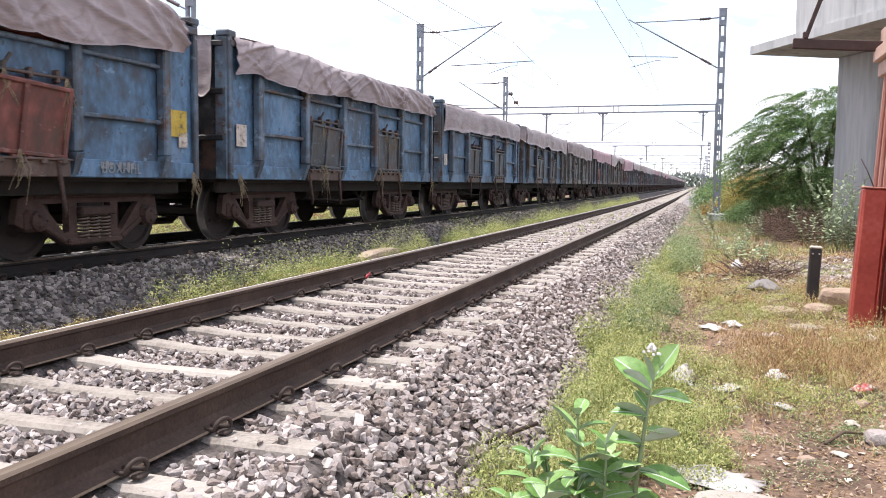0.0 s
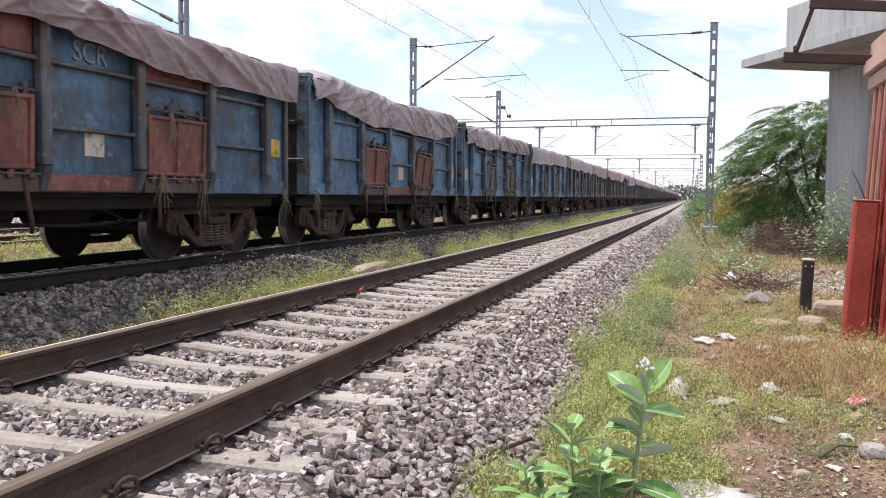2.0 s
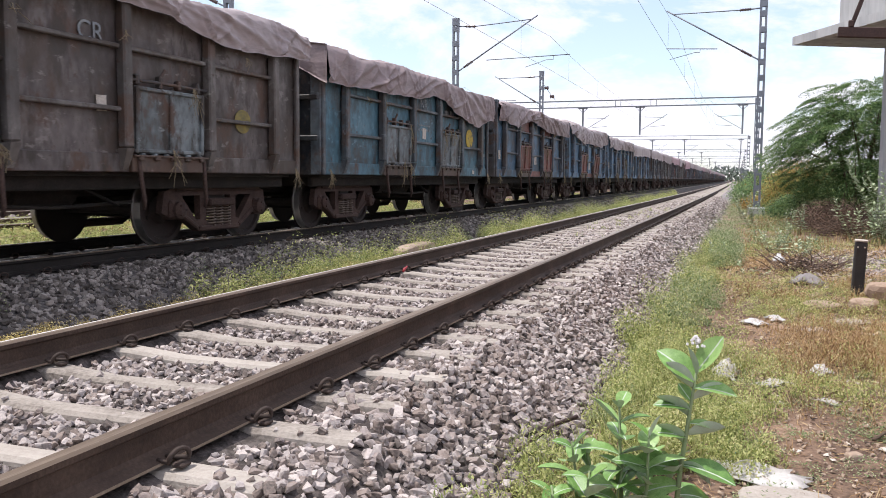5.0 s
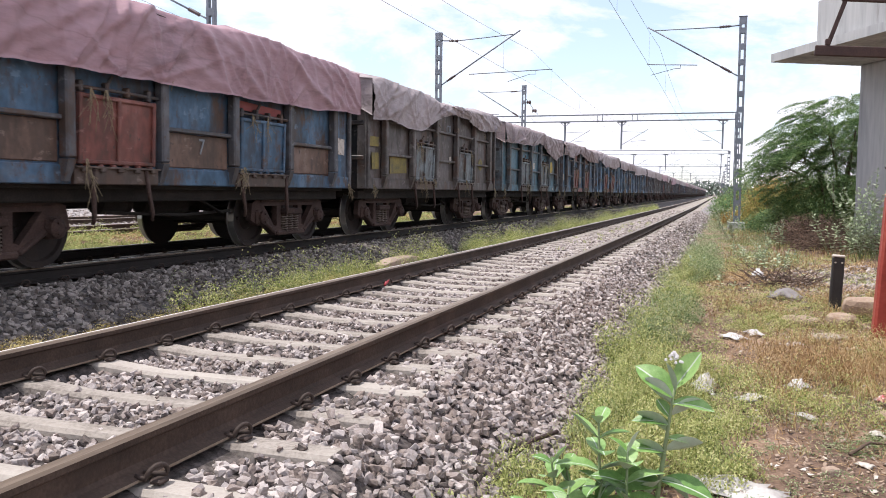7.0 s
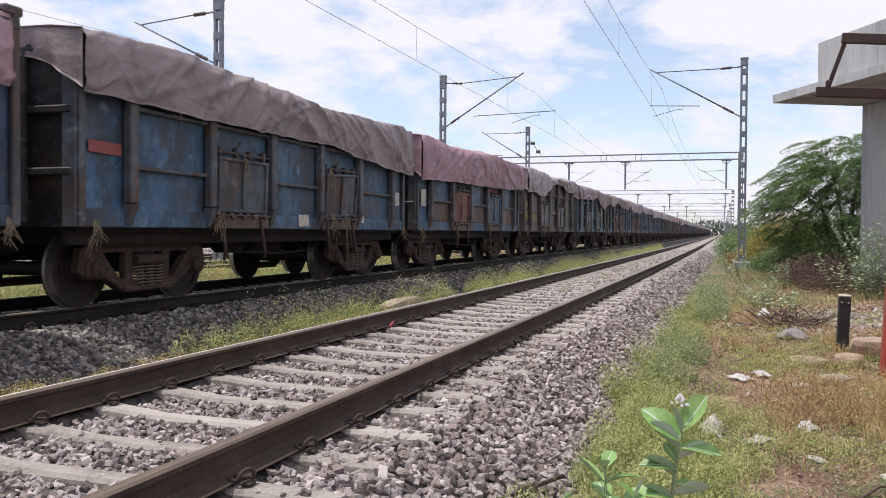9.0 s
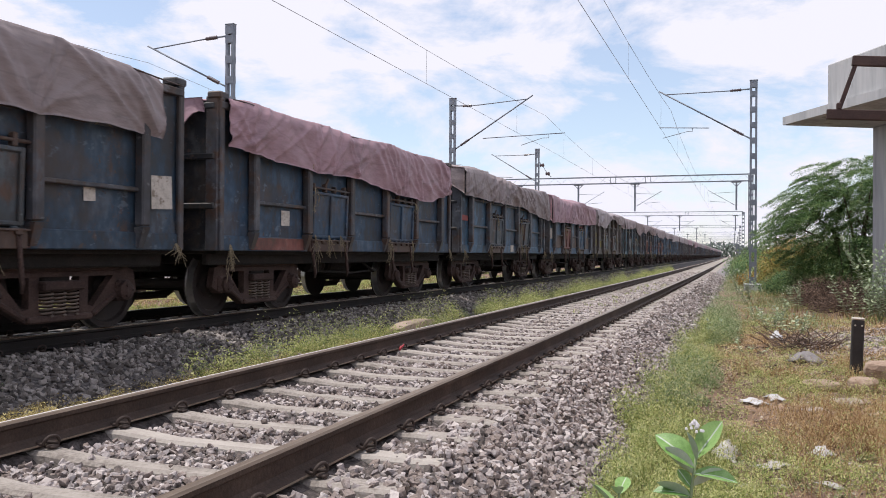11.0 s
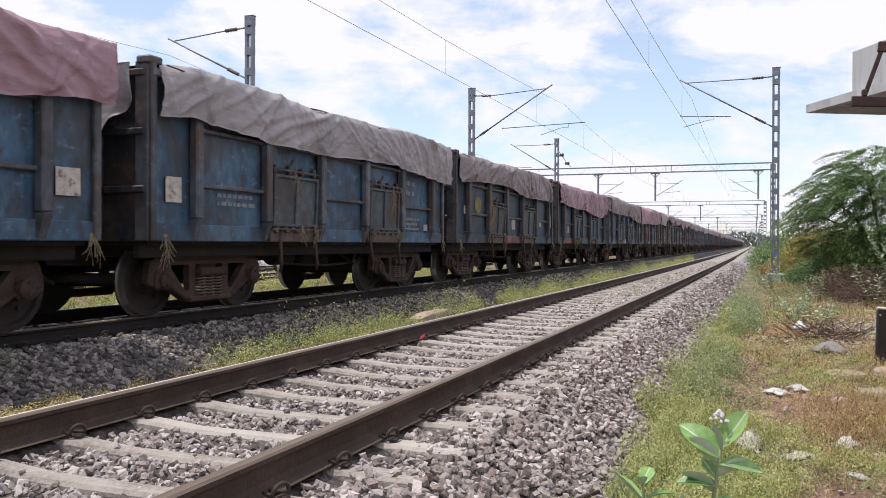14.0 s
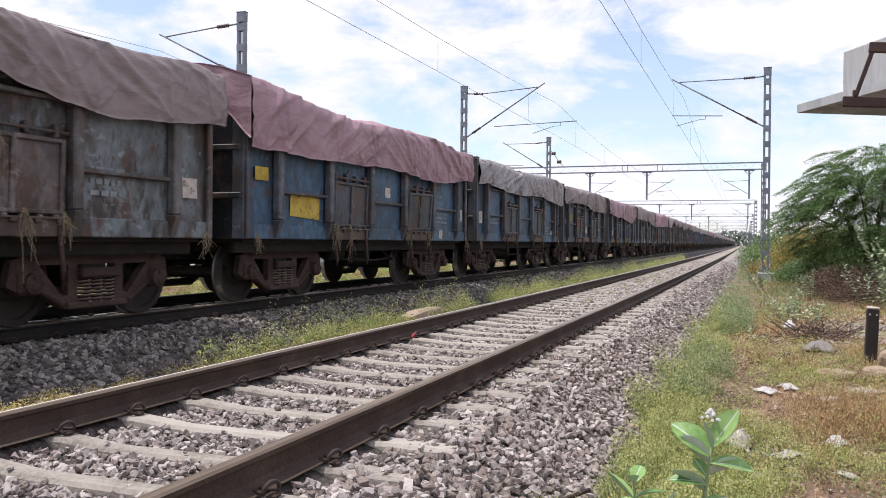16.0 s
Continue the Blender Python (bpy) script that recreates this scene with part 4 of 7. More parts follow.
# body, lower panels, two doors, cover, hang, heap, stickers as (along, height, width, tall, colour)
P, Yl, Mk = "paper", "yellow", "mark"
WAGONS = {
    0: (BLUE, BLUE, GRIMY, GRIMY, T_GREY, 0.62, 0.10, [(-4.55, 1.65, 0.3, 0.34, P), (0.0, 2.6, 0.5, 0.12, Mk)]),
    1: (BLUE, BLUE, REDDISH, REDDISH, T_GREY, 0.55, 0.28, [(4.5, 1.72, 0.42, 0.36, Yl), (4.62, 1.5, 0.2, 0.2, P), (0.15, 1.5, 0.36, 0.3, P), (3.3, 1.12, 0.7, 0.13, Mk)]),
    2: (FADEDBLUE, FADEDBLUE, REDDISH, REDDISH, T_DUSK, 0.60, 0.20, [(-4.5, 1.62, 0.22, 0.26, P), (0.05, 1.55, 0.34, 0.3, P), (4.5, 1.75, 0.4, 0.3, Yl)]),
    3: (TEAL, TEAL, SLATE, SLATE, T_DUSK, 0.72, 0.26, [(0.0, 1.92, 0.22, 0.24, P), (0.0, 2.1, 0.7, 0.05, Mk), (0.0, 2.0, 0.7, 0.05, Mk), (4.55, 1.55, 0.35, 0.1, Mk), (3.6, 1.08, 0.16, 0.09, P), (1.75, 2.50, 0.7, 0.16, Mk)]),
    4: (GREY, GREY, SLATE, SLATE, T_GREY, 0.55, 0.34, [(-4.55, 1.95, 0.46, 0.2, "old"), (-4.5, 1.55, 0.36, 0.34, "old"), (-3.2, 1.5, 1.0, 0.36, "old"), (0.5, 1.75, 0.16, 0.18, P)]),
    5: (MIDBLUE, BROWN, REDDISH, MIDBLUE, T_PINK, 0.78, 0.30, [(-4.45, 1.75, 0.34, 0.4, P), (4.55, 1.75, 0.3, 0.3, P), (1.65, 2.17, 1.3, 0.13, "red")]),
    6: (FADEDBLUE, FADEDBLUE, GRIMY, GRIMY, T_BROWN, 0.66, 0.30, [(-4.5, 1.9, 0.55, 0.14, "red"), (0.3, 1.12, 0.36, 0.2, P), (4.55, 1.65, 0.3, 0.28, P), (2.7, 1.18, 0.16, 0.14, P)]),
    7: (DARKBLUE, DARKBLUE, DARKBLUE, DARKBLUE, T_PINK, 0.66, 0.10, [(-3.1, 1.5, 0.26, 0.24, P), (2.0, 1.5, 0.16, 0.18, P)]),
    8: (NIGHTBLUE, NIGHTBLUE, GRIMY, GRIMY, T_BROWN, 0.64, 0.20, [(0.1, 1.55, 0.36, 0.34, P), (-4.2, 1.8, 0.2, 0.2, P), (4.55, 1.7, 0.4, 0.42, P), (3.3, 1.6, 0.18, 0.16, P)]),
    9: (FADEDBLUE, FADEDBLUE, GRIMY, GRIMY, T_PALE, 0.70, 0.22, [(-4.5, 1.62, 0.3, 0.32, P), (-3.2, 1.6, 0.8, 0.34, Mk), (3.1, 2.2, 0.45, 0.12, Mk), (3.1, 2.0, 0.45, 0.12, Mk), (3.0, 1.36, 1.0, 0.3, Mk), (3.9, 1.3, 0.22, 0.13, P)]),
    10: (FADEDBLUE, FADEDBLUE, GRIMY, GRIMY, T_PINK, 0.80, 0.30, [(-4.5, 2.4, 0.2, 0.18, P), (-4.5, 1.95, 0.36, 0.2, Yl), (-3.2, 1.5, 0.95, 0.36, Yl), (0.1, 1.92, 0.24, 0.2, P), (4.5, 1.6, 0.34, 0.3, P), (3.1, 1.12, 0.22, 0.2, P), (3.2, 1.5, 0.8, 0.3, Mk), (2.9, 2.2, 0.3, 0.09, Mk), (3.0, 2.0, 0.6, 0.09, Mk), (3.0, 1.85, 0.6, 0.09, Mk)]),
    11: (SLATE, SLATE, GREY, GREY, T_BROWN, 0.62, 0.34, [(4.5, 1.62, 0.3, 0.26, P), (3.0, 1.6, 0.5, 0.4, Mk)]),
    12: (SLATE, SLATE, GRIMY, GRIMY, T_BROWN, 0.62, 0.2, []),
    -1: (BLUE, BLUE, GRIMY, GRIMY, T_GREY, 0.62, 0.10, [(-4.5, 1.6, 0.3, 0.3, P)]),
    -2: (FADEDBLUE, FADEDBLUE, SLATE, GRIMY, T_GREY, 0.62, 0.15, []),
    -3: (SLATE, SLATE, SLATE, SLATE, T_BROWN, 0.66, 0.22, []),
    -4: (MIDBLUE, MIDBLUE, REDDISH, SLATE, T_PINK, 0.62, 0.12, []),
}
M_LUG = painted("grimy_latch_paint", (0.06, 0.055, 0.056), rust_at=0.5)
M_RAG = material("faded_orange_rag", [(0.28, 0.10, 0.05), (0.45, 0.18, 0.09)], rough=0.9, scale=9)
M_SEAM = material("dark_seam_cord", [(0.05, 0.038, 0.038), (0.11, 0.085, 0.085)], rough=0.95)
M_FADED = material("worn_yellow_paint", [(0.08, 0.085, 0.065), (0.20, 0.165, 0.055), (0.30, 0.235, 0.065)], rough=0.75, scale=5, fine=30, bump=0.05)
RED_MARK = material("red_stencil_paint", [(0.22, 0.06, 0.06), (0.3, 0.09, 0.08)], rough=0.8, bump=0)
STICK = {P: M_PAPER, Yl: M_YELLOW, Mk: M_MARK, "red": RED_MARK, "old": M_FADED}
CACHE = {}


def cached(fn, *key):
    if (fn, key) not in CACHE:
        CACHE[fn, key] = fn(*key)
    return CACHE[fn, key]


def names_of(mat):
    return mat.name.replace("_wagon_paint", "").replace("_", " ")


def build_wagon(i, full=True):
    body, low, d1, d2, cover, hang, heap, marks = WAGONS[i]
    trim = TRIM[body]
    w = thing("goods_wagon", f"{names_of(body)} open goods wagon under a {cover.name.replace('_', ' ')}", "goods wagon", group="wagons of the goods train")
    turn = Matrix.Rotation(math.pi, 4, "Z")
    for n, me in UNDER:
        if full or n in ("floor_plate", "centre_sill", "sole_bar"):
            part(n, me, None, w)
    for m in (None, turn):
        part("side_sheet", cached(side_mesh, body), None, w, "", m)
        part("top_rail", cached(bar_mesh, trim, 2 * BODY, 0.07, 0.10), None, w, "", (m or Matrix()) @ Matrix.Translation((0, 0, Z_TOP - 0.05)))
        part("sole_plate", cached(bar_mesh, body, 2 * BODY, 0.024, 0.22), None, w, "", (m or Matrix()) @ Matrix.Translation((0, 0, Z_BOT + 0.11)))
        for k, (a, b) in enumerate(zip(POSTS, POSTS[1:])) if full or m is None else ():
            for z in (2.42, 1.70):
                if z > 2 or k in (0, 2, 4):
                    part("stiffener", cached(bar_mesh, trim, 1.50, 0.085, 0.055), None, w, "", (m or Matrix()) @ Matrix.Translation((0, (a + b) / 2, z)))
            if low is not body and k in (0, 2, 4):
                part("lower_panel", cached(bar_mesh, low, 1.50, 0.012, 0.46), None, w, "rust-brown lower panel", (m or Matrix()) @ Matrix.Translation((0, (a + b) / 2, 1.44)))
        if m is None:
            for k in RED_UPPER.get(i, ()):
                part("upper_panel", cached(bar_mesh, REDDISH, 1.50, 0.014, 0.52), None, w, "rust-red upper panel", Matrix.Translation((0, (POSTS[k] + POSTS[k + 1]) / 2, 2.72)))
            for k in RED_LOWER.get(i, ()):
                part("sole_patch", cached(bar_mesh, REDDISH, 1.64, 0.03, 0.20), None, w, "rust-red patch of sole plate", Matrix.Translation((0, (POSTS[k] + POSTS[k + 1]) / 2, Z_BOT + 0.11)))
        # end wall, ribs and stiffeners all take the painted gap shade
        part("end_wall", cached(end_mesh, GAPSHADE), None, w, "", m)
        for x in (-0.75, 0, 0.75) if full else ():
            part("end_rib", cached(rib_mesh, GAPSHADE), None, w, "", (m or Matrix()) @ Matrix.Translation((x, 0, 0)))
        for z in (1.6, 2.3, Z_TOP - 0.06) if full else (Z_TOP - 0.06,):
            part("end_stiffener", cached(end_bar_mesh, GAPSHADE), None, w, "", (m or Matrix()) @ Matrix.Translation((0, 0, z)))
        part("coupler", COUPLER, None, w, "", m)
        if m is not None and not full:
            continue
        part("bogie_bolster", BOLSTER, None, w, "", Matrix.Translation((0, 3.262 if m is None else -3.262, 0)))
        for y in POSTS:
            part("stanchion", cached(post_mesh, trim), None, w, "", (m or Matrix()) @ Matrix.Translation((0, y, 0)))
        for s in (1, -1):
            far_end = (s > 0) == (m is None)
            part("corner_post", cached(corner_mesh, trim, not WRAP.get(i, (False, False))[1 if far_end else 0]), None, w, "", (m or Matrix()) @ Matrix.Diagonal((1, s, 1, 1)))
        for k, (y, d) in enumerate(((-1.6475, d1), (1.6475, d2))):
            dd = d if m is None else d2
            lean, swing = DOOR_LEAN.get((i, k), (0.03, 0.0)) if m is None else (0.0, 0.0)
            part("door", cached(door_mesh, dd, lean), None, w, "door leaning out on its hinges" if lean > 0.1 else "", (m or Matrix()) @ Matrix.Translation((0, y, 1.2)) @ Matrix.Rotation(swing, 4, "X") @ Matrix.Translation((0, 0, -1.2)))
            part("door_sill", SILL_ME, None, w, "rust-stained ledge below a door", (m or Matrix()) @ Matrix.Translation((0, y, 0)))
            part("latch_bar", LATCH_ME, None, w, "", (m or Matrix()) @ Matrix.Translation((0, y, 0)))
            for sy in (-0.58, 0.58) if m is None and full else ():
                part("door_strap", STRAP_ME, None, w, "", Matrix.Translation((0, y + sy, 0)) @ Matrix.Rotation(random.uniform(-0.12, 0.12), 4, "X"))
        for y in (-3.262, 3.262):
            part("side_frame", SIDE_FRAME, None, w, "", Matrix.Translation((0, y, 0)) @ (m or Matrix()) @ Matrix.Translation((1.03, 0, 0)))
            part("spring_plate", SPRING_CAP, None, w, "", Matrix.Translation((0, y, 0)) @ (m or Matrix()) @ Matrix.Translation((1.03, 0, 0)))
            for sy in (-0.19, 0.0, 0.19) if m is None and full else ():
                part("spring", SPRINGS, None, w, "", Matrix.Translation((1.10, y + sy, 0)))
            for a in (-1.0, 1.0) if full else ():
                part("bearing_cap", CAP, None, w, "", Matrix.Translation((0, y + a, 0.468)) @ (m or Matrix()) @ Matrix.Translation((1.14, 0, 0)))
    part("load", LOAD_ME, None, w)
    seed = 100 + i * 7
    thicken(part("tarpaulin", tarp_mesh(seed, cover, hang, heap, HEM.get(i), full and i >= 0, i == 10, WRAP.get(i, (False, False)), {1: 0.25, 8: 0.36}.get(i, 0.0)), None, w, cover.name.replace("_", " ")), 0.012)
    part("cover_rope", Geo().tube([(HALF + 0.13 + 0.01 * math.sin(k * 1.3), -BODY + 0.15 + k * (2 * BODY - 0.3) / 40, Z_TOP + 0.03 + 0.02 * math.sin(k * 0.7 + i)) for k in range(41)], 0.010, 5), M_SEAM, w, "dark cord along the cover's edge")
    for m, k in ((None, 1), (turn, 0)):
        wrapped = WRAP.get(i, (False, False))[k]
        hem = HEM.get(i, [(0, hang), (0, hang)])
        thicken(part("end_flap", flap_mesh(seed + 3 + k, cover, wrapped, hem[-1 if k else 0][1] + 0.05, (0.13 + (0.33 if i == 10 and k == 0 else 0.0)) if wrapped else 0.0), None, w, "cover folded down over the end" if wrapped else "torn cover hanging over the end", m), 0.012)
    for a, z, wd, tl, kind in marks:
        bars = Geo()
        x = HALF + 0.004 if z > 1.2 else HALF + 0.026
        if kind == Mk and tl > 0.2:
            for r in range(3):
                p = a - wd / 2
                while p < a + wd / 2 - 0.05:
                    b = random.uniform(0.05, 0.16)
                    bars.box((x, p + b / 2, z + tl * (0.33 - 0.33 * r)), (0.004, b, tl * 0.15))
                    p += b + 0.03
        elif kind == Mk:
            p, left = a - wd / 2, 3
            while p < a + wd / 2:
                bars.box((x, p, z + random.uniform(-0.05, 0.05) * tl), (0.004, tl * 0.45, tl * random.uniform(0.6, 0.8)))
                left -= 1
                p += tl * (0.62 if left else 1.2)
                left = left or random.randint(2, 5)
        else:
            bars.box((x, a, z), (0.006, wd, tl), Matrix.Translation((0, a, z)) @ Matrix.Rotation(random.uniform(-0.05, 0.05), 4, "X") @ Matrix.Translation((0, -a, -z)))
        lab = part({P: "paper_label", Yl: "painted_square", Mk: "stencil_mark", "red": "painted_mark", "old": "painted_square"}[kind], bars, STICK[kind], w, {P: "torn pasted paper label", Yl: "faded yellow painted square", Mk: "white stencilled marks", "red": "red painted mark", "old": "almost worn-off yellow painted square"}[kind])
        if kind == Mk:
            tagged(lab, kind="stuff")
    for a, z, h, word in WORDS.get(i, ()):
        part("lettering", letters(word, h), M_MARK, w, "white stencilled letters", Matrix.Translation((HALF + (0.012 if z > 1.2 else 0.03), a, z)) @ Matrix(((0, 0, 1, 0), (1, 0, 0, 0), (0, 1, 0, 0), (0, 0, 0, 1))))
    for a, z, r in DISCS.get(i, ()):
        part("painted_disc", Geo().lathe([(0.0, r), (0.005, r)], "x", (0, 0, 0), 28), M_YELLOW if i == 3 else M_FADED, w, "faded yellow painted disc", Matrix.Translation((HALF + 0.006, a, z)) @ Matrix.Diagonal((1, 1.2, 1, 1)))
    if i == 8:
        part("rag", Geo().tube([(HALF + 0.1, -2.3, 2.02), (HALF + 0.12, -2.26, 1.85), (HALF + 0.13, -2.33, 1.6), (HALF + 0.12, -2.5, 1.45), (HALF + 0.1, -2.52, 1.28)], [0.03, 0.022, 0.03, 0.022, 0.012], 6), M_RAG, w, "faded orange rag hanging from a stanchion")
    if 0 <= i <= 11 and full:
        rs = random.Random(i)
        for a, z in [(-4.75, 1.02), (4.75, 1.02), (rs.choice((-2.3, -1.0, 1.0, 2.3)), 1.2)]:
            part("straw_tuft", straw(rs, 0.25 + 0.25 * rs.random()), ROPE, w, "straw caught on the wagon", Matrix.Translation((HALF + 0.08, a, z)))
        for _ in range(6):
            part("straw_tuft", straw(rs, rs.uniform(0.3, 0.75), 9), ROPE, w, "dry stalks hanging from a door", Matrix.Translation((HALF + 0.10, rs.choice((-1.65, 1.65)) + rs.uniform(-0.75, 0.75), rs.choice((1.22, 2.02)))))
        for a in rs.sample([-3.3, -2.45, -0.8, 0.8, 2.4, 3.3], 3):
            part("tie_cord", straw(rs, 0.16, 5), ROPE, w, "knotted cover cord", Matrix.Translation((HALF + 0.12, a, Z_TOP - hang + 0.06)))
    for y in (-3.262, 3.262):
        for a in (-1.0, 1.0):
            ws = part("wheelset", AXLE, None, w, "", Matrix.Translation((0, y + a, 0.468)))
            for s in (-1, 1):
                part("wheel", WHEEL, None, ws, "", Matrix.Translation((s * 0.87, 0, 0)) @ (Matrix() if s > 0 else turn))
    return w


# doors that lean out or hang askew, as (lean, swing)
DOOR_LEAN = {(1, 1): (0.11, -0.05), (1, 0): (0.05, 0.02), (2, 0): (0.06, 0.03), (3, 1): (0.04, 0.0), (0, 0): (0.07, -0.03), (6, 1): (0.10, 0.05), (8, 0): (0.05, -0.03), (10, 1): (0.08, 0.03)}
HEM = {
    0: [(-5, 0.56), (-4.4, 0.47), (-2.7, 0.59), (-1.0, 0.49), (1.4, 0.48), (4.5, 0.43)],
    1: [(-5, 0.45), (-4.4, 0.24), (-3.9, 0.46), (-2.7, 0.55), (-2.0, 0.66), (-0.9, 0.56), (0.6, 0.62), (2.5, 0.62), (3.2, 0.52), (4.5, 0.40)],
    2: [(-5, 0.51), (-4.4, 0.45), (-3.0, 0.63), (-2.4, 0.42), (-1.1, 0.26), (-0.1, 0.37), (1.4, 0.53), (4.5, 0.53)],
    3: [(-5, 0.55), (-1.7, 0.48), (-0.5, 0.43), (0.2, 0.30), (0.8, 0.32), (1.7, 0.58), (2.3, 0.67), (3.6, 0.86), (4.0, 0.69), (4.6, 0.57)],
    4: [(-5, 0.74), (-4.2, 0.65), (-3.3, 0.75), (-2.0, 0.76), (-1.0, 0.38), (0.3, 0.16), (1.5, 0.2), (2.8, 0.42), (4.6, 0.3)],
    5: [(-5, 0.94), (-4.2, 0.90), (-2.3, 0.85), (-0.1, 0.83), (3.2, 0.77), (4.6, 0.69)],
    6: [(-5, 0.6), (-2.7, 0.64), (-0.2, 0.64), (1.0, 0.61), (2.3, 0.74), (4.6, 0.89)],
    7: [(-4.9, 0.64), (-3.8, 0.72), (-2.4, 0.78), (-0.6, 0.75), (1.0, 0.91), (3.0, 0.97), (4.5, 0.68)],
    8: [(-5, 0.67), (-4.2, 0.58), (-2.8, 0.54), (-1.0, 0.51), (1.0, 0.73), (3.8, 0.70), (4.6, 0.72)],
    9: [(-5, 0.61), (-4.3, 0.55), (-2.7, 0.67), (-1.0, 0.69), (1.5, 0.60), (2.9, 0.68), (3.9, 0.74), (4.8, 0.78)],
    10: [(-5, 0.79), (-3.2, 0.80), (0.1, 0.70), (1.5, 0.78), (2.8, 0.80), (4.6, 0.60)],
    11: [(-5, 0.5), (1.2, 0.5), (1.8, 0.65), (2.9, 0.78), (3.9, 0.70), (4.6, 0.60)],
}
# whose cover wraps the rear end and the front end
WRAP = {2: (False, True), 3: (True, True), 4: (True, True), 5: (True, True), 6: (True, True), 9: (False, True), 10: (True, True), 11: (True, True), -2: (True, True), -4: (False, True)}
RED_UPPER = {1: (1, 3), 2: (1, 3), 8: (2,)}
RED_LOWER = {1: (1, 2), 2: (1, 2, 3), 8: (1, 2, 3), 7: (0,)}
WORDS = {2: [(0.0, 2.60, 0.24, "SCR")], 1: [(3.3, 1.08, 0.13, "BOXNHL")], 3: [(-0.05, 2.56, 0.24, "NR")], 4: [(0.35, 2.52, 0.22, "CR")], 5: [(0.1, 1.5, 0.22, "7")], 9: [(4.5, 2.28, 0.24, "M")]}
DISCS = {3: [(3.3, 1.95, 0.24)], 4: [(3.35, 1.72, 0.17)], 8: [(-3.2, 1.95, 0.22)]}


def letters(word, h):
    """Flat letters in the built-in font, as a mesh."""
    cu = bpy.data.curves.new("letters", "FONT")
    cu.body, cu.size, cu.extrude, cu.align_x, cu.align_y = word, h * 1.4, 0.003, "CENTER", "CENTER"
    tmp = bpy.data.objects.new("letters", cu)
    me = bpy.data.meshes.new_from_object(tmp)
    bpy.data.objects.remove(tmp)
    me.materials.clear()
    me.materials.append(M_MARK)
    return me


def straw(rs, length, n=16):
    g = Geo()
    for _ in range(n):
        a, b = rs.uniform(-0.06, 0.06), rs.uniform(-0.09, 0.09)
        l = length * rs.uniform(0.4, 1.2)
        g.tube([(0, a * 0.3, 0.04), (rs.uniform(0, 0.07), a * 1.3, -0.3 * l), (rs.uniform(-0.03, 0.09), a + b * 1.6, -l * rs.uniform(0.5, 1.0))], 0.0036, 3, cap=False)
    return g


M_SILL = painted("rusty_sill_paint", (0.10, 0.072, 0.06), rust_at=0.5)
SILL = Geo().box((HALF + 0.035, 0, Z_BOT + 0.10), (0.07, 1.46, 0.20), None, 0.01).box((HALF + 0.06, 0, Z_BOT + 0.195), (0.10, 1.46, 0.025), None, 0.006)
for yl in np.linspace(-0.6, 0.6, 5):
    SILL.box((HALF + 0.085, float(yl), Z_BOT + 0.17), (0.05, 0.09, 0.06), None, 0.012)
SILL_ME = SILL.mesh("door_sill", M_SILL)
LATCH_ME, STRAP_ME = LATCH.mesh("latch_bar", M_LUG), STRAP.mesh("door_strap", M_BOGIE)
LOAD_ME = Geo().box((0, 0, 2.0), (2.9, 9.7, 1.9), None, 0.1).mesh("load", M_HIDDEN)
FIRST, LAST = -37, 12
built = {i: build_wagon(i) for i in WAGONS}
light = {i: build_wagon(i, False) for i in (-1, -3, 4, -2, 9, -4, 11, 5, 8)}
TRAIN = {}
ORDER = (-1, -3, 4, -2, 9, -4, 11, 5, 8)
for n, i in enumerate(range(FIRST, LAST + 1)):
    if i in built:
        TRAIN[i] = built[i]
    elif n < 9:
        TRAIN[i] = light[ORDER[n]]
    else:
        TRAIN[i] = copy_thing(light[ORDER[(n * 4) % 9]], Matrix())


def train_at(t):
    return 6.42 + 6.85 * t - 0.013 * t * t


def wagon_pose(i, t):
    y = train_at(t) + PITCH * (0.5 - i)
    return pose(TRAIN_X + float(bend(y)), y, RAIL_Z, 0, 0, heading(y))


def train_rows(i):
    return [(t, wagon_pose(i, t)) for t in (0.0, 2.0, 4.0, 6.0, 8.0, 10.0, 12.0, 14.0, 16.0)]

# ---- overhead line ----
def mast_geo(h, w=0.30):
    """A built-up mast: two channels joined by batten plates."""
    g = Geo()
    for s in (-1, 1):
        g.box((s * (w / 2 - 0.045), 0, h / 2), (0.09, 0.15, h), None, 0.008)
    z = 0.5
    while z < h:
        for s in (-1, 1):
            g.box((0, s * 0.078, z), (w, 0.01, 0.24), None, 0)
        z += 0.66
    for s in (-1, 1):
        g.box((0, s * 0.079, h - 0.16), (w + 0.01, 0.012, 0.30), None, 0)
    g.box((0, 0, h + 0.01), (w + 0.04, 0.20, 0.025), None, 0.005)
    return g


def insulator(g, a, b, mi=1):
    a, b = Vector(a), Vector(b)
    n = 7
    pts, radii = [], []
    for k in range(2 * n + 1):
        pts.append(a.lerp(b, k / (2 * n)))
        radii.append(0.068 if k % 2 else 0.035)
    g.tube(pts, radii, 10, mi)


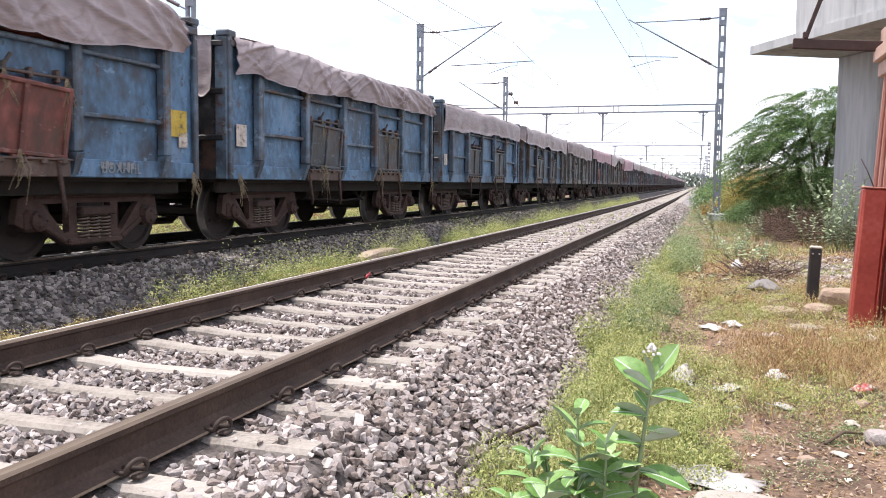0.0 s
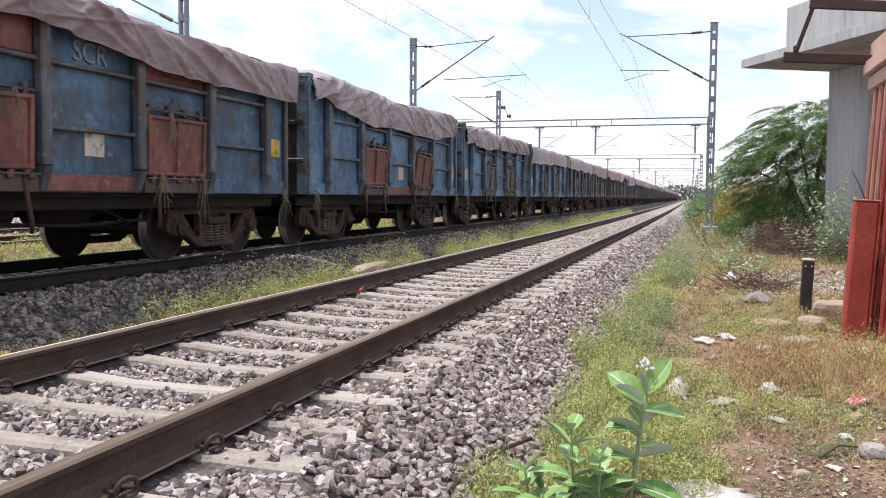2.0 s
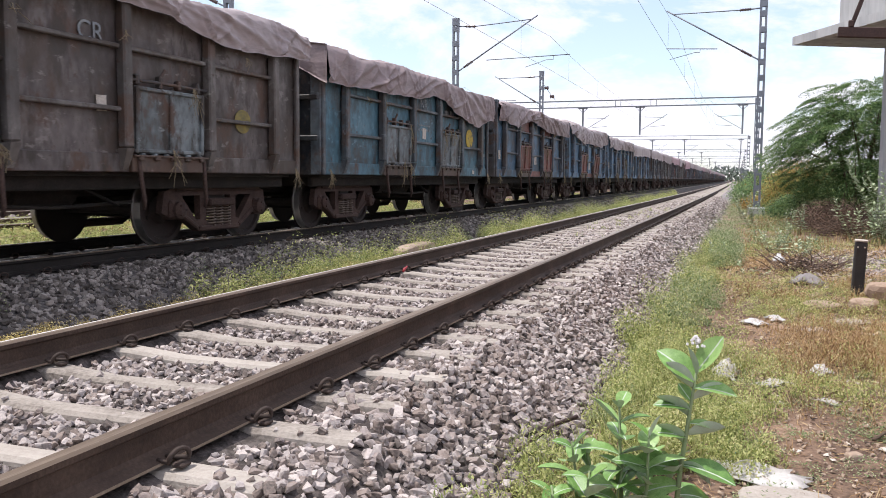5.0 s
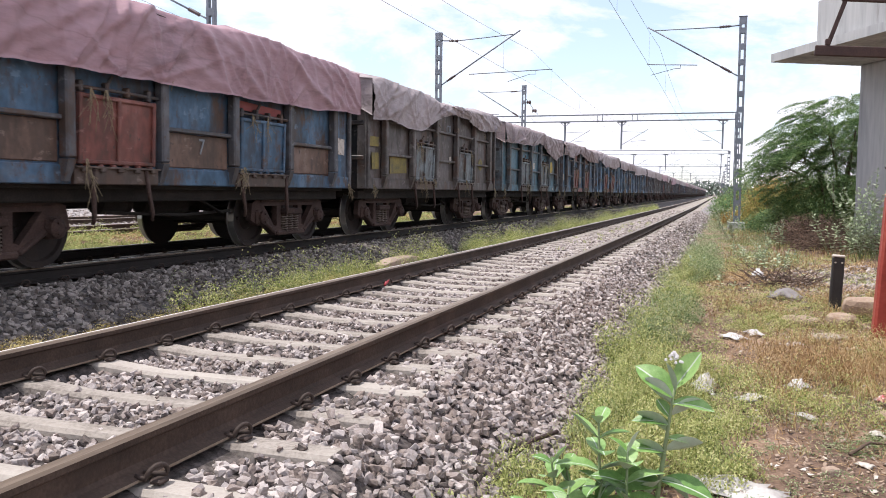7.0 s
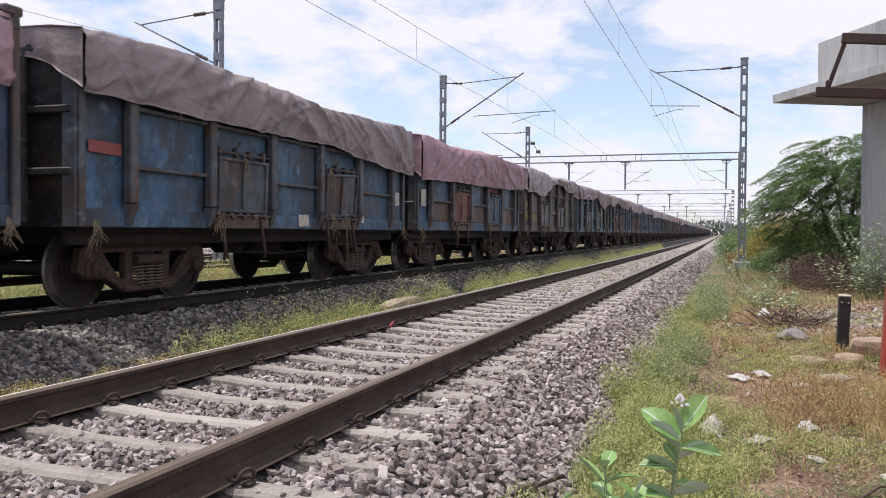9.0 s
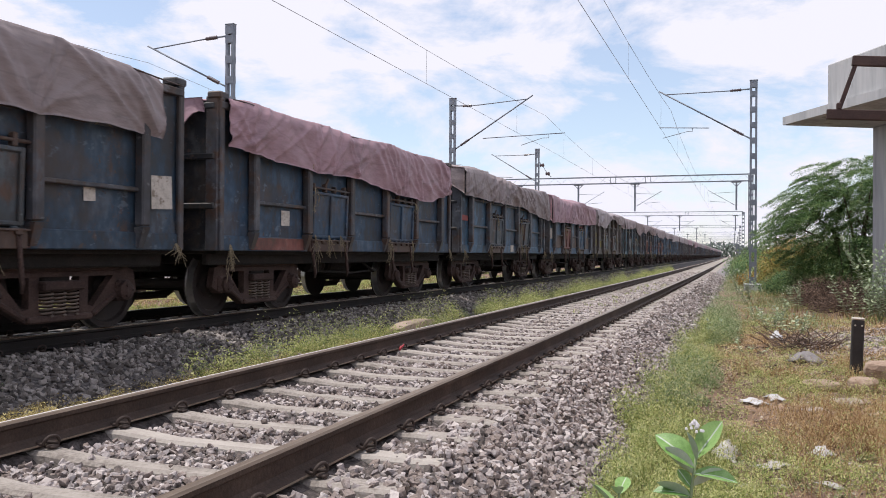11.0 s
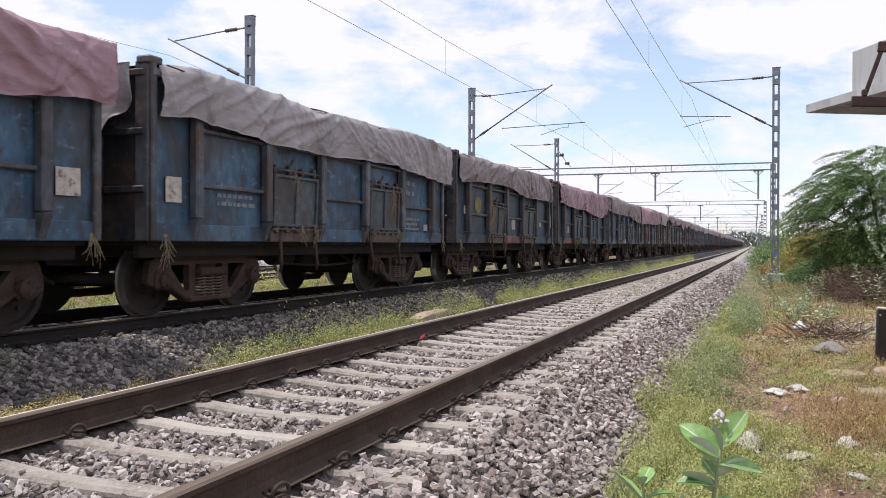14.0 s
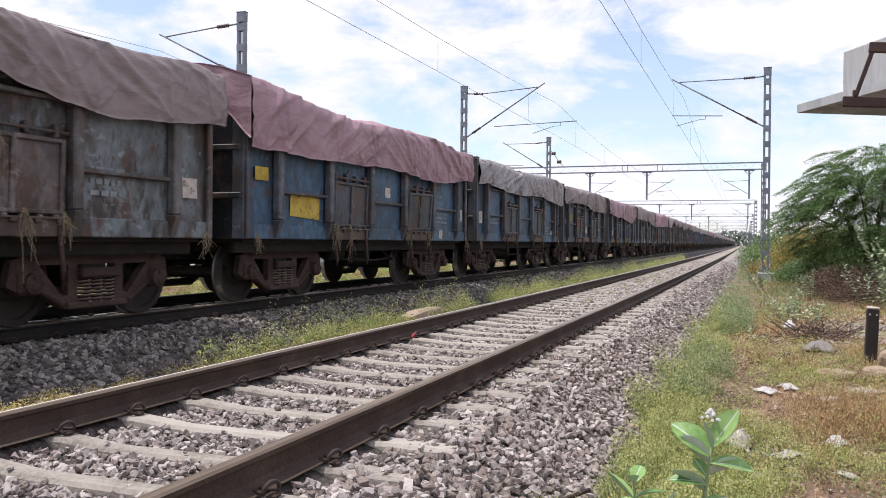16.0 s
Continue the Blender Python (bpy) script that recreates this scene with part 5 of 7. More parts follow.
def mast(x, y, top, side, tip_x, tip_drop, low_drop, base=-0.4, bar=(1.8, 3.9)):
    """A mast with the cantilever that holds the wires over one track."""
    t = thing("overhead_line_mast", "grey galvanised overhead-line mast with a bracket arm", "mast", Matrix.Translation((x, y, base)), "overhead-line masts")
    h = top - base
    part("mast_shaft", mast_geo(h), M_GALV, t, "grey built-up steel shaft")
    part("footing", Geo().box((0, 0, 0.1), (0.7, 0.7, 0.5), None, 0.04), M_CONC, t, "concrete footing block")
    g = Geo()
    up, low = h - 0.35, h - low_drop
    tip = Vector((side * tip_x, 0, h - tip_drop))
    foot = Vector((side * 0.15, 0, low))
    slope = (tip - foot).normalized()
    stay = foot.lerp(tip, 0.93)
    g.tube([(side * 0.15, 0, up), (side * 0.5, 0, up - 0.02)], 0.03, 6)
    g.tube([(side * 0.95, 0, up - 0.04), stay], 0.022, 6)
    g.tube([foot, foot + slope * 0.3], 0.03, 6)
    g.tube([foot + slope * 0.8, tip], 0.032, 6)
    arm = part("bracket_arm", g, M_GALV, t, "slanting tubular bracket")
    for a, b in (((side * 0.5, 0, up - 0.02), (side * 0.95, 0, up - 0.04)), (foot + slope * 0.3, foot + slope * 0.8)):
        gi = Geo()
        insulator(gi, a, b, 0)
        part("insulator", gi, M_INSUL, t, "dark ribbed porcelain insulator")
    gr = Geo()
    gr.tube([(side * bar[0], 0, h - 1.95), (side * bar[1], 0, h - 1.85)], 0.02, 6)
    if bar[1] > 4.5:
        hang = bar[1] - 0.75
        gr.tube([(side * hang, 0, h - 1.88), (side * hang, 0, h - 2.04), (side * (hang - 0.3), 0, h - 2.04), (side * (hang - 1.3), 0, h - 2.34)], 0.014, 5)
    else:
        gr.tube([(side * 2.5, 0, h - 1.92), (side * 2.5, 0, h - 2.06), (side * 2.72, 0, h - 2.06), (side * 3.75, 0, h - 2.32)], 0.014, 5)
    part("steady_arm", gr, M_GALV, t)
    return t


def polar(yaw, elev, z):
    """A place at height z in a direction from the camera's stand."""
    d = (z - EYE[2]) / math.tan(radians(elev))
    return EYE[0] - d * math.sin(radians(yaw)), EYE[1] + d * math.cos(radians(yaw))


mast(*polar(-0.5, 11.03, 8.6), 8.6, -1, 3.92, 0.25, 2.46)
mast(*polar(19.07, 10.39, 8.5), 8.5, 1, 3.9, 0.05, 2.4, bar=(1.5, 5.4))
third_mast = mast(*polar(13.33, 7.04, 8.5), 8.5, -1, 3.35, 0.25, 2.25)
for zz, xx in ((7.75, 0.35), (7.15, 0.75)):
    part("insulator", Geo().lathe([(-0.16, 0.04), (-0.12, 0.13), (-0.04, 0.07), (0.04, 0.13), (0.12, 0.13), (0.16, 0.04)], "x", (xx, 0, zz), 10), M_INSUL, third_mast, "dark ribbed porcelain insulator")
part("feeder_arm", Geo().tube([(0.12, 0, 8.0), (0.35, 0, 7.75), (0.75, 0, 7.15), (1.0, 0, 6.9)], 0.02, 5), M_GALV, third_mast)
mast(*polar(33.91, 14.63, 8.5), 8.5, -1, 3.25, 0.45, 2.0)


def portal(y, x0=-24.0, x1=3.0, z=8.0):
    t = thing("overhead_line_portal", "grey lattice portal spanning the tracks with drop arms", "portal", Matrix.Translation((float(bend(y)), y, 0)), "overhead-line portals")
    g = Geo()
    for dz in (0.0, 0.62):
        for dy in (-0.25, 0.25):
            g.beam((x0, dy, z + dz), (x1, dy, z + dz), 0.07, 0.07)
    n = int((x1 - x0) / 0.62)
    for k in range(n):
        a, b = x0 + (x1 - x0) * k / n, x0 + (x1 - x0) * (k + 1) / n
        za, zb = (z, z + 0.62) if k % 2 else (z + 0.62, z)
        g.beam((a, -0.25, za), (b, -0.25, zb), 0.011, 0.011)
    for xk in (-9.5, -6.2):
        for dx in (-0.25, 0.25):
            g.beam((xk + dx, -0.27, z), (xk + dx, -0.27, z + 0.62), 0.09, 0.05)
    part("beam", g, M_GALV, t, "lattice steel beam")
    for x in (x0, x1):
        part("upright", Geo().add(*(lambda q: (q.v, q.f))(mast_geo(z + 0.9, 0.45))), M_GALV, t, "", Matrix.Translation((x, 0, -0.4)))
    for xd, side in ((-12.9, 1), (-7.45, 1), (1.75, -1), (-19.0, 1)):
        d = Geo()
        d.box((xd, 0, z - 1.35), (0.16, 0.16, 2.7), None, 0.01)
        d.box((xd, 0, z - 0.08), (0.9, 0.3, 0.12), None, 0.02)
        d.beam((xd - 0.4, 0, z - 0.12), (xd, 0, z - 0.5), 0.05, 0.05)
        d.beam((xd + 0.4, 0, z - 0.12), (xd, 0, z - 0.5), 0.05, 0.05)
        d.tube([(xd, 0, z - 1.0), (xd + side * 2.2, 0, z - 1.1)], 0.02, 5)
        d.tube([(xd, 0, z - 2.3), (xd + side * 2.5, 0, z - 0.8)], 0.025, 5)
        d.tube([(xd + side * 0.9, 0, z - 1.95), (xd + side * 2.3, 0, z - 1.85)], 0.018, 5)
        part("drop_arm", d, M_GALV, t, "drop arm with a bracket")
    return t


PORTALS = (78.0, 148.0, 218.0, 285.0, 355.0, 425.0, 500.0, 580.0)
for y in PORTALS:
    portal(y)


def wires(x, sag_at, label):
    """Contact wire, catenary and droppers of one track."""
    t = thing("overhead_wire", label, "overhead wire")
    ys = sorted(sag_at)
    con, cat = [], []
    for a, b in zip(ys, ys[1:]):
        n = 10
        for k in range(n):
            u = k / n
            y = a + (b - a) * u
            sag = 4 * u * (1 - u)
            con.append((x + float(bend(y)), y, 6.02 - 0.04 * sag))
            cat.append((x + float(bend(y)), y, 7.5 - 0.66 * sag))
            if k % 2 and y < 120:
                part("dropper", Geo().tube([con[-1], cat[-1]], 0.004, 4), M_WIRE, t)
    part("contact_wire", Geo().tube(con, 0.0065, 5), M_WIRE, t)
    part("catenary", Geo().tube(cat, 0.0065, 5), M_WIRE, t)
    return t


wires(-0.94, (-70.0, -16.0, 34.0) + PORTALS, "thin dark overhead wires above the empty track")
wires(-6.5, (-72.0, -18.0, 33.5) + PORTALS, "thin dark overhead wires above the goods train")
wires(-16.9, (-30.0, 19.0, 53.0) + PORTALS, "thin dark overhead wires above the farther track")

# ---- trackside: pier, hut, posts, rubble ----
TIP = Vector((3.01, 20.5, 4.73))
U1, U2 = Vector((0.47, -0.883, 0)), Vector((0.883, 0.47, 0))
PIER = Matrix((U1, U2, (0, 0, 1))).transposed().to_4x4()


def pier():
    t = thing("concrete_pier", "weathered grey concrete pier with a projecting cap slab", "pier", kind="structure")
    place = Matrix.Translation((TIP.x, TIP.y, 0)) @ PIER
    g = Geo().box((4.5, 2.6, TIP.z + 0.11), (9.0, 5.2, 0.22), None, 0.0)
    part("cap_slab", g, M_CONC, t, "thin projecting concrete slab", place)
    g = Geo().box((5.4, 2.65, TIP.z + 0.735), (7.0, 5.1, 1.03), None, 0.03)
    part("parapet", g, M_CONC, t, "", place)
    for a in (1.05, 6.5):
        g = Geo().box((a, 3.1, TIP.z / 2 - 0.25), (1.7, 1.1, TIP.z + 0.5), None, 0.04)
        part("column", g, M_CONC, t, "streaked grey concrete column", place)
    return t


pier()


def hut():
    """A red trackside hut: ribbed wall that leans, pale cornice boards, plain walls behind."""
    t = thing("trackside_hut", "red ribbed trackside hut with faded pink cornice boards", "hut")
    y0, y1, x = 7.35, 1.2, 3.96
    n = 40
    for k in range(n):
        y = y0 - 0.06 - (y0 - y1) * k / n
        g = Geo().beam((x + (0.0 if k % 2 else 0.03), y, -0.45), (x + (0.0 if k % 2 else 0.03) + 0.05, y - 0.55, 2.5), 0.10, 0.085, 0.02, up=(1, 0, 0))
        part("slat", g, M_RED if k > 6 else M_PINKRED, t)
    for z, h, d in ((2.53, 0.17, 0.10), (2.70, 0.16, 0.16), (2.90, 0.22, 0.09)):
        g = Geo().box((x + 0.03 - d / 2 + 0.05, (y0 + y1) / 2 - 0.5, z), (d, y0 - y1 + 0.02, h), None, 0.012)
        part("cornice_board", g, M_PINK, t, "faded pink cornice board")
    part("wall", Geo().box((x + 1.6, (y0 + y1) / 2 - 0.35, 1.2), (2.9, y0 - y1 - 0.9, 3.3), None, 0.02), M_RED, t)
    part("roof", Geo().box((x + 1.6, (y0 + y1) / 2 - 0.45, 2.98), (3.1, y0 - y1 - 0.3, 0.12), None, 0.02), M_CONC, t)
    return t


M_PINKRED = material("faded_red_paint", [(0.30, 0.10, 0.075), (0.42, 0.19, 0.15), (0.52, 0.30, 0.25)], rough=0.7, scale=3, fine=25, bump=0.1, stretch=(3, 3, 0.4))
hut()


def bracket():
    t = thing("steel_bracket", "rusty angle-iron bracket fixed above the red hut", "bracket")
    y = 6.75
    part("lower_bar", Geo().beam((2.97, y, 2.87), (4.02, y, 2.79), 0.07, 0.12, 0.008), M_RUST, t)
    part("upper_bar", Geo().beam((3.25, y, 3.50), (4.62, y, 3.36), 0.07, 0.12, 0.008), M_RUST, t)
    part("strut", Geo().beam((3.11, y, 2.92), (3.29, y, 3.46), 0.04, 0.05, 0.006), M_RUST, t)
    part("gusset", Geo().box((3.11, y, 2.96), (0.06, 0.076, 0.08), None, 0.01), M_RUST, t)
    part("upright", Geo().beam((4.6, y - 0.4, 2.9), (4.6, y, 3.42), 0.07, 0.08, 0.008), M_RUST, t)
    return t


bracket()


def gate_post():
    t = thing("gate_post", "leaning red-painted steel gate post beside the hut", "post", Matrix.Translation((3.70, 5.75, -0.45)) @ Matrix.Rotation(radians(3), 4, "Y"))
    part("shaft", Geo().box((0, 0, 0.79), (0.25, 0.20, 1.58), None, 0.025), M_RED, t)
    part("cap", Geo().box((0, 0, 1.585), (0.255, 0.205, 0.02), None, 0.006), M_PINKRED, t, "worn paler top")
    part("second_leaf", Geo().box((0.22, 0.25, 0.78), (0.10, 0.16, 1.56), None, 0.02), M_RED, t)
    part("wire", Geo().tube([(0.0, 0.1, 1.6), (-0.05, 0.2, 1.75), (-0.12, 0.3, 1.9)], 0.006, 5), M_RUST, t)
    return t


gate_post()


def marker_post():
    t = thing("marker_post", "short black tarred post with a pale weathered top", "post", Matrix.Translation((3.42, 7.76, -0.45)) @ Matrix.Rotation(radians(2.0), 4, "Y"))
    part("shaft", Geo().box((0, 0, 0.385), (0.145, 0.13, 0.77), None, 0.015), M_POST, t)
    part("top", Geo().box((0, 0, 0.783), (0.15, 0.135, 0.03), None, 0.01), M_PAPER, t, "pale weathered top")
    for s in (-0.05, 0.05):
        part("rivet", Geo().lathe([(-0.085, 0.012), (-0.075, 0.012)], "y", (s * 0.8, 0.0095, 0.70), 8), M_PAPER, t)
    return t


marker_post()


def rough_block(seed, sx, sy, sz, cut=0.12):
    """A broken block of masonry."""
    rs = random.Random(seed)
    bm = bmesh.new()
    for _ in range(90):
        p = [rs.uniform(-1, 1) for _ in range(3)]
        q = sum(a ** 4 for a in p) ** 0.25
        bm.verts.new([a / q * s / 2 * rs.uniform(1 - cut, 1) for a, s in zip(p, (sx, sy, sz))])
    bmesh.ops.convex_hull(bm, input=list(bm.verts))
    bmesh.ops.delete(bm, geom=[v for v in bm.verts if not v.link_faces], context="VERTS")
    me = bpy.data.meshes.new("block")
    bm.to_mesh(me)
    bm.free()
    me.materials.append(M_BRICK)
    return me


def place_block(name, label, cat, seed, x, y, size, turn, lift=0.0, mat=None, tilt=0):
    ob = new(name, rough_block(seed, *size))
    if mat:
        ob.data.materials[0] = mat
    ob.matrix_basis = pose(x, y, float(ground_z(x, y)) + size[2] * 0.40 + lift, tilt, 0, turn)
    return tagged(ob, label, cat, "rubble by the marker post")


place_block("masonry_block", "flat buff masonry block lying on the ground", "block", 1, 2.90, 6.40, (0.44, 0.30, 0.15), 8)
place_block("masonry_block", "pinkish rounded masonry block", "block", 2, 3.33, 6.30, (0.34, 0.32, 0.20), -15)
place_block("masonry_block", "long pinkish masonry block propped on others", "block", 3, 3.72, 7.05, (0.60, 0.28, 0.22), -8, 0.10, None, 6)
place_block("paving_stone", "pale flat paving stone in the soil", "stone", 4, 3.12, 5.55, (0.42, 0.3, 0.06), 20, 0.0, M_SLEEPER)
place_block("paving_stone", "pale flat paving stone at the ballast's foot", "stone", 5, 2.27, -0.22, (0.46, 0.30, 0.05), 4, -0.01, M_SLEEPER)
place_block("brick_fragment", "broken red brick in the dirt", "brick", 6, 2.64, 0.65, (0.10, 0.07, 0.06), 30)
place_block("brick_fragment", "dark broken brick in the dirt", "brick", 7, 3.10, 1.86, (0.14, 0.12, 0.09), 50)
slab = place_block("masonry_block", "long low buff stone slab in the weeds between the tracks", "block", 12, -3.47, 9.35, (0.30, 2.0, 0.34), 4)
slab.matrix_basis = pose(-3.49, 9.45, -0.20, 0, 0, 3)
place_block("rock", "grey rock half buried in the dirt", "rock", 8, 3.10, 1.17, (0.16, 0.13, 0.10), 10, 0, M_STONE)
place_block("rock", "brown rock at the ballast's edge", "rock", 9, 1.06, 2.65, (0.13, 0.10, 0.10), 70)
place_block("rock", "tan flat rock in the grass between the tracks", "rock", 10, -3.90, 10.9, (0.9, 0.45, 0.12), 80, 0.05)


def litter(seed, x, y, w, d, h, mat, name, label):
    """A crumpled scrap of plastic or paper."""
    rs = np.random.RandomState(seed)
    n = 9
    g = np.linspace(-0.5, 0.5, n)
    gx, gy = np.meshgrid(g, g)
    r = np.hypot(gx, gy)
    edge = 1 + 0.3 * rs.uniform(-1, 1, gx.shape) * (r > 0.4)
    z = h * np.clip(1 - (r / 0.62) ** 2, 0.12, 1) * (0.25 + 0.45 * rs.uniform(0, 1, gx.shape))
    v = np.stack([(gx * edge * w).ravel(), (gy * edge * d).ravel(), z.ravel()], 1)
    i = (np.arange(n - 1)[:, None] * n + np.arange(n - 1)[None, :]).ravel()
    ob = new(name, quick_mesh(name, v, np.stack([i, i + 1, i + n + 1, i + n], 1), mat, True))
    ob.matrix_basis = pose(x, y, float(ground_z(x, y)) + 0.012, 0, 0, rs.uniform(0, 360))
    thicken(ob, 0.003)
    return tagged(ob, label, "litter", "litter on the ground")


M_CLEAR = material("cloudy_plastic", [(0.45, 0.45, 0.46), (0.62, 0.62, 0.63)], rough=0.35, scale=10, fine=60, bump=0.3)
M_REDWRAP = material("red_and_white_wrapper", [(0.50, 0.06, 0.09), (0.66, 0.36, 0.38), (0.78, 0.75, 0.75)], rough=0.35, scale=14, fine=30, spread=(0.42, 0.58))
M_CYAN = material("cyan_plastic", [(0.05, 0.35, 0.5), (0.08, 0.45, 0.62)], rough=0.4)
M_GREYBAG = material("dirty_grey_sack", [(0.16, 0.15, 0.15), (0.28, 0.26, 0.26)], rough=0.8)
for k, (x, y, w, d, h, mat, lab) in enumerate((
        (1.92, 2.45, 0.26, 0.20, 0.20, M_WHITE, "crumpled white plastic bag in the weeds"),
        (2.26, 2.24, 0.26, 0.14, 0.06, M_WHITE, "flattened pale paper cup"),
        (2.61, 1.84, 0.20, 0.08, 0.04, M_WHITE, "white scrap of plastic"),
        (2.05, 1.65, 0.12, 0.07, 0.03, M_WHITE, "small white scrap of paper"),
        (2.11, 1.44, 0.15, 0.05, 0.02, M_WHITE, "narrow white scrap of paper"),
        (2.28, 1.76, 0.08, 0.05, 0.03, M_PAPER, "small pale scrap of paper"),
        (2.61, 2.65, 0.17, 0.15, 0.12, M_CLEAR, "crumpled cloudy plastic bag"),
        (2.12, 0.12, 0.50, 0.28, 0.08, M_WHITE, "torn white plastic sheet beside a flat stone"),
        (3.23, 2.53, 0.24, 0.12, 0.07, M_REDWRAP, "red and white crumpled wrapper"),
        (2.04, 0.43, 0.045, 0.03, 0.02, M_CYAN, "cyan plastic bottle cap on the soil"),
        (2.71, 4.81, 0.22, 0.14, 0.06, M_WHITE, "white scrap in dry grass"),
        (3.29, 4.69, 0.26, 0.16, 0.07, M_WHITE, "white plastic scrap in dry grass"),
        (3.65, 4.75, 0.20, 0.20, 0.10, M_PAPER, "pale crumpled paper in dry grass"),
        (2.15, 4.97, 0.30, 0.16, 0.08, M_CLEAR, "cloudy plastic sheet in the weeds"),
        (2.35, 5.3, 0.25, 0.16, 0.08, M_CLEAR, "cloudy plastic sheet in the weeds"),
        (2.86, 8.83, 0.50, 0.36, 0.24, M_GREYBAG, "dirty grey sack on bare soil"),
        (2.61, 12.35, 0.22, 0.2, 0.26, M_CLEAR, "pale plastic bag caught on a weed"),
        (2.75, 11.6, 0.3, 0.2, 0.06, M_WHITE, "white plastic scrap on stony ground"),
        (3.0, 1.5, 0.12, 0.08, 0.03, M_PAPER, "pale scrap of paper in the dirt"),
        (2.85, 0.9, 0.10, 0.07, 0.03, M_PAPER, "pale scrap of paper in the dirt"),
        (3.35, 1.3, 0.16, 0.12, 0.05, M_PAPER, "crumpled brown paper in the dirt"))):
    litter(200 + k, x, y, w, d, h * 1.1, mat, {M_CYAN: "bottle_cap", M_REDWRAP: "wrapper", M_GREYBAG: "sack"}.get(mat, "plastic_scrap"), lab)

red_scrap = Geo().tube([(0, -0.05, 0.0), (0.01, -0.02, 0.035), (0.0, 0.02, 0.03), (0.015, 0.05, 0.06)], [0.012, 0.020, 0.016, 0.008], 6)
solid("red_scrap", red_scrap, material("red_plastic", [(0.26, 0.02, 0.03), (0.38, 0.05, 0.06)], rough=0.5, scale=20), "crumpled red scrap caught at a rail clip", "litter", "litter on the ground", "", Matrix.Translation((-1.72, 4.66, 0.02)))
hose = Geo().tube([(1.35, 16.2, -0.36), (1.38, 15.0, -0.34), (1.45, 13.8, -0.36), (1.62, 12.6, -0.38), (1.95, 12.0, -0.39)], 0.03, 6)
solid("hose", hose, M_PAPER, "pale plastic hose lying in the weeds", "hose")
stick = Geo().tube([(0.98, -0.1, -0.30), (1.05, 0.12, -0.26), (1.16, 0.28, -0.24)], 0.013, 6)
solid("iron_rod", stick, M_RUST, "bent rusty rod in the ballast", "rod")
for k, (x, y, a, l) in enumerate(((2.94, 1.18, 40, 0.4), (3.2, 2.2, 100, 0.5), (2.7, 2.9, 15, 0.45), (3.35, 11.0, 70, 0.9), (3.1, 10.6, 120, 0.8), (3.6, 11.4, 20, 0.7), (3.3, 10.2, 150, 0.6))):
    z = float(ground_z(x, y))
    g = Geo().tube([(-l / 2, 0, 0.01), (0, 0.04, 0.05), (l / 2, 0, 0.02)], [0.012, 0.010, 0.005], 5)
    solid("twig", g, M_BARK, "dry brown twig on the ground", "twig", "fallen twigs", "", pose(x, y, z, 0, 0, a))

# ---- plants ----
RS = np.random.RandomState(5)
M_LITTER = material("brown_leaf_litter", [(0.035, 0.024, 0.02), (0.14, 0.09, 0.065), (0.40, 0.32, 0.24)], rough=0.95, scale=2, fine=9, bump=0, per="island", per_amount=0.3)


def spin(n, tilt):
    """Random frames: across, along and up vectors for n small leaves, tilted from the level by up to tilt."""
    a = RS.uniform(0, 2 * math.pi, n)
    t = RS.uniform(-tilt, tilt, n)
    r = RS.uniform(-0.6, 0.6, n)
    along = np.stack([np.cos(a) * np.cos(t), np.sin(a) * np.cos(t), np.sin(t)], 1)
    side = np.stack([-np.sin(a) * np.cos(r), np.cos(a) * np.cos(r), np.sin(r)], 1)
    return side, along


def leaf_cloud(name, centers, length, width, tilt, mat):
    """Many small pointed leaves, each two folded triangles pairs."""
    n = len(centers)
    side, along = spin(n, tilt)
    l = (length * RS.uniform(0.6, 1.3, n))[:, None]
    w = (width * RS.uniform(0.7, 1.3, n))[:, None]
    up = np.cross(side, along)
    p0, p3 = centers - along * l / 2, centers + along * l / 2
    p1, p2 = centers + side * w / 2 + up * w * 0.2, centers - side * w / 2 + up * w * 0.2
    v = np.stack([p0, p1, p3, p2], 1).reshape(-1, 3)
    b = np.arange(n)[:, None] * 4
    f = np.concatenate([np.concatenate([b, b + 1, b + 2], 1), np.concatenate([b, b + 2, b + 3], 1)])
    return quick_mesh(name, v, f, mat)


def blades(name, base, height, width, lean, mat):
    """Bent grass blades that narrow to a point."""
    n = len(base)
    a, b = RS.uniform(0, 2 * math.pi, n), RS.uniform(0, 2 * math.pi, n)
    h = (height * RS.uniform(0.5, 1.25, n))[:, None]
    w = (width * RS.uniform(0.7, 1.3, n))[:, None]
    d = np.stack([np.cos(a), np.sin(a), np.zeros(n)], 1)
    s = np.stack([np.cos(b), np.sin(b), np.zeros(n)], 1)
    ln = (lean * RS.uniform(0.2, 1.2, n))[:, None]
    up = np.array([[0, 0, 1.0]])
    mid = base + up * h * 0.6 + d * ln * h * 0.3
    tip = base + up * h * (1 - 0.25 * ln) + d * ln * h
    v = np.stack([base - s * w / 2, base + s * w / 2, mid - s * w * 0.4, mid + s * w * 0.4, tip], 1).reshape(-1, 3)
    k = np.arange(n)[:, None] * 5
    f = np.concatenate([np.concatenate([k, k + 1, k + 2], 1), np.concatenate([k + 1, k + 3, k + 2], 1), np.concatenate([k + 2, k + 3, k + 4], 1)])
    return quick_mesh(name, v, f, mat)


def scatter(x0, x1, y0, y1, n, keep=None, zf=ground_z):
    x, y = RS.uniform(x0, x1, n), RS.uniform(y0, y1, n)
    if keep is not None:
        ok = RS.uniform(0, 1, n) < keep(x, y)
        x, y = x[ok], y[ok]
    return np.stack([x + bend(y), y, zf(x, y)], 1)


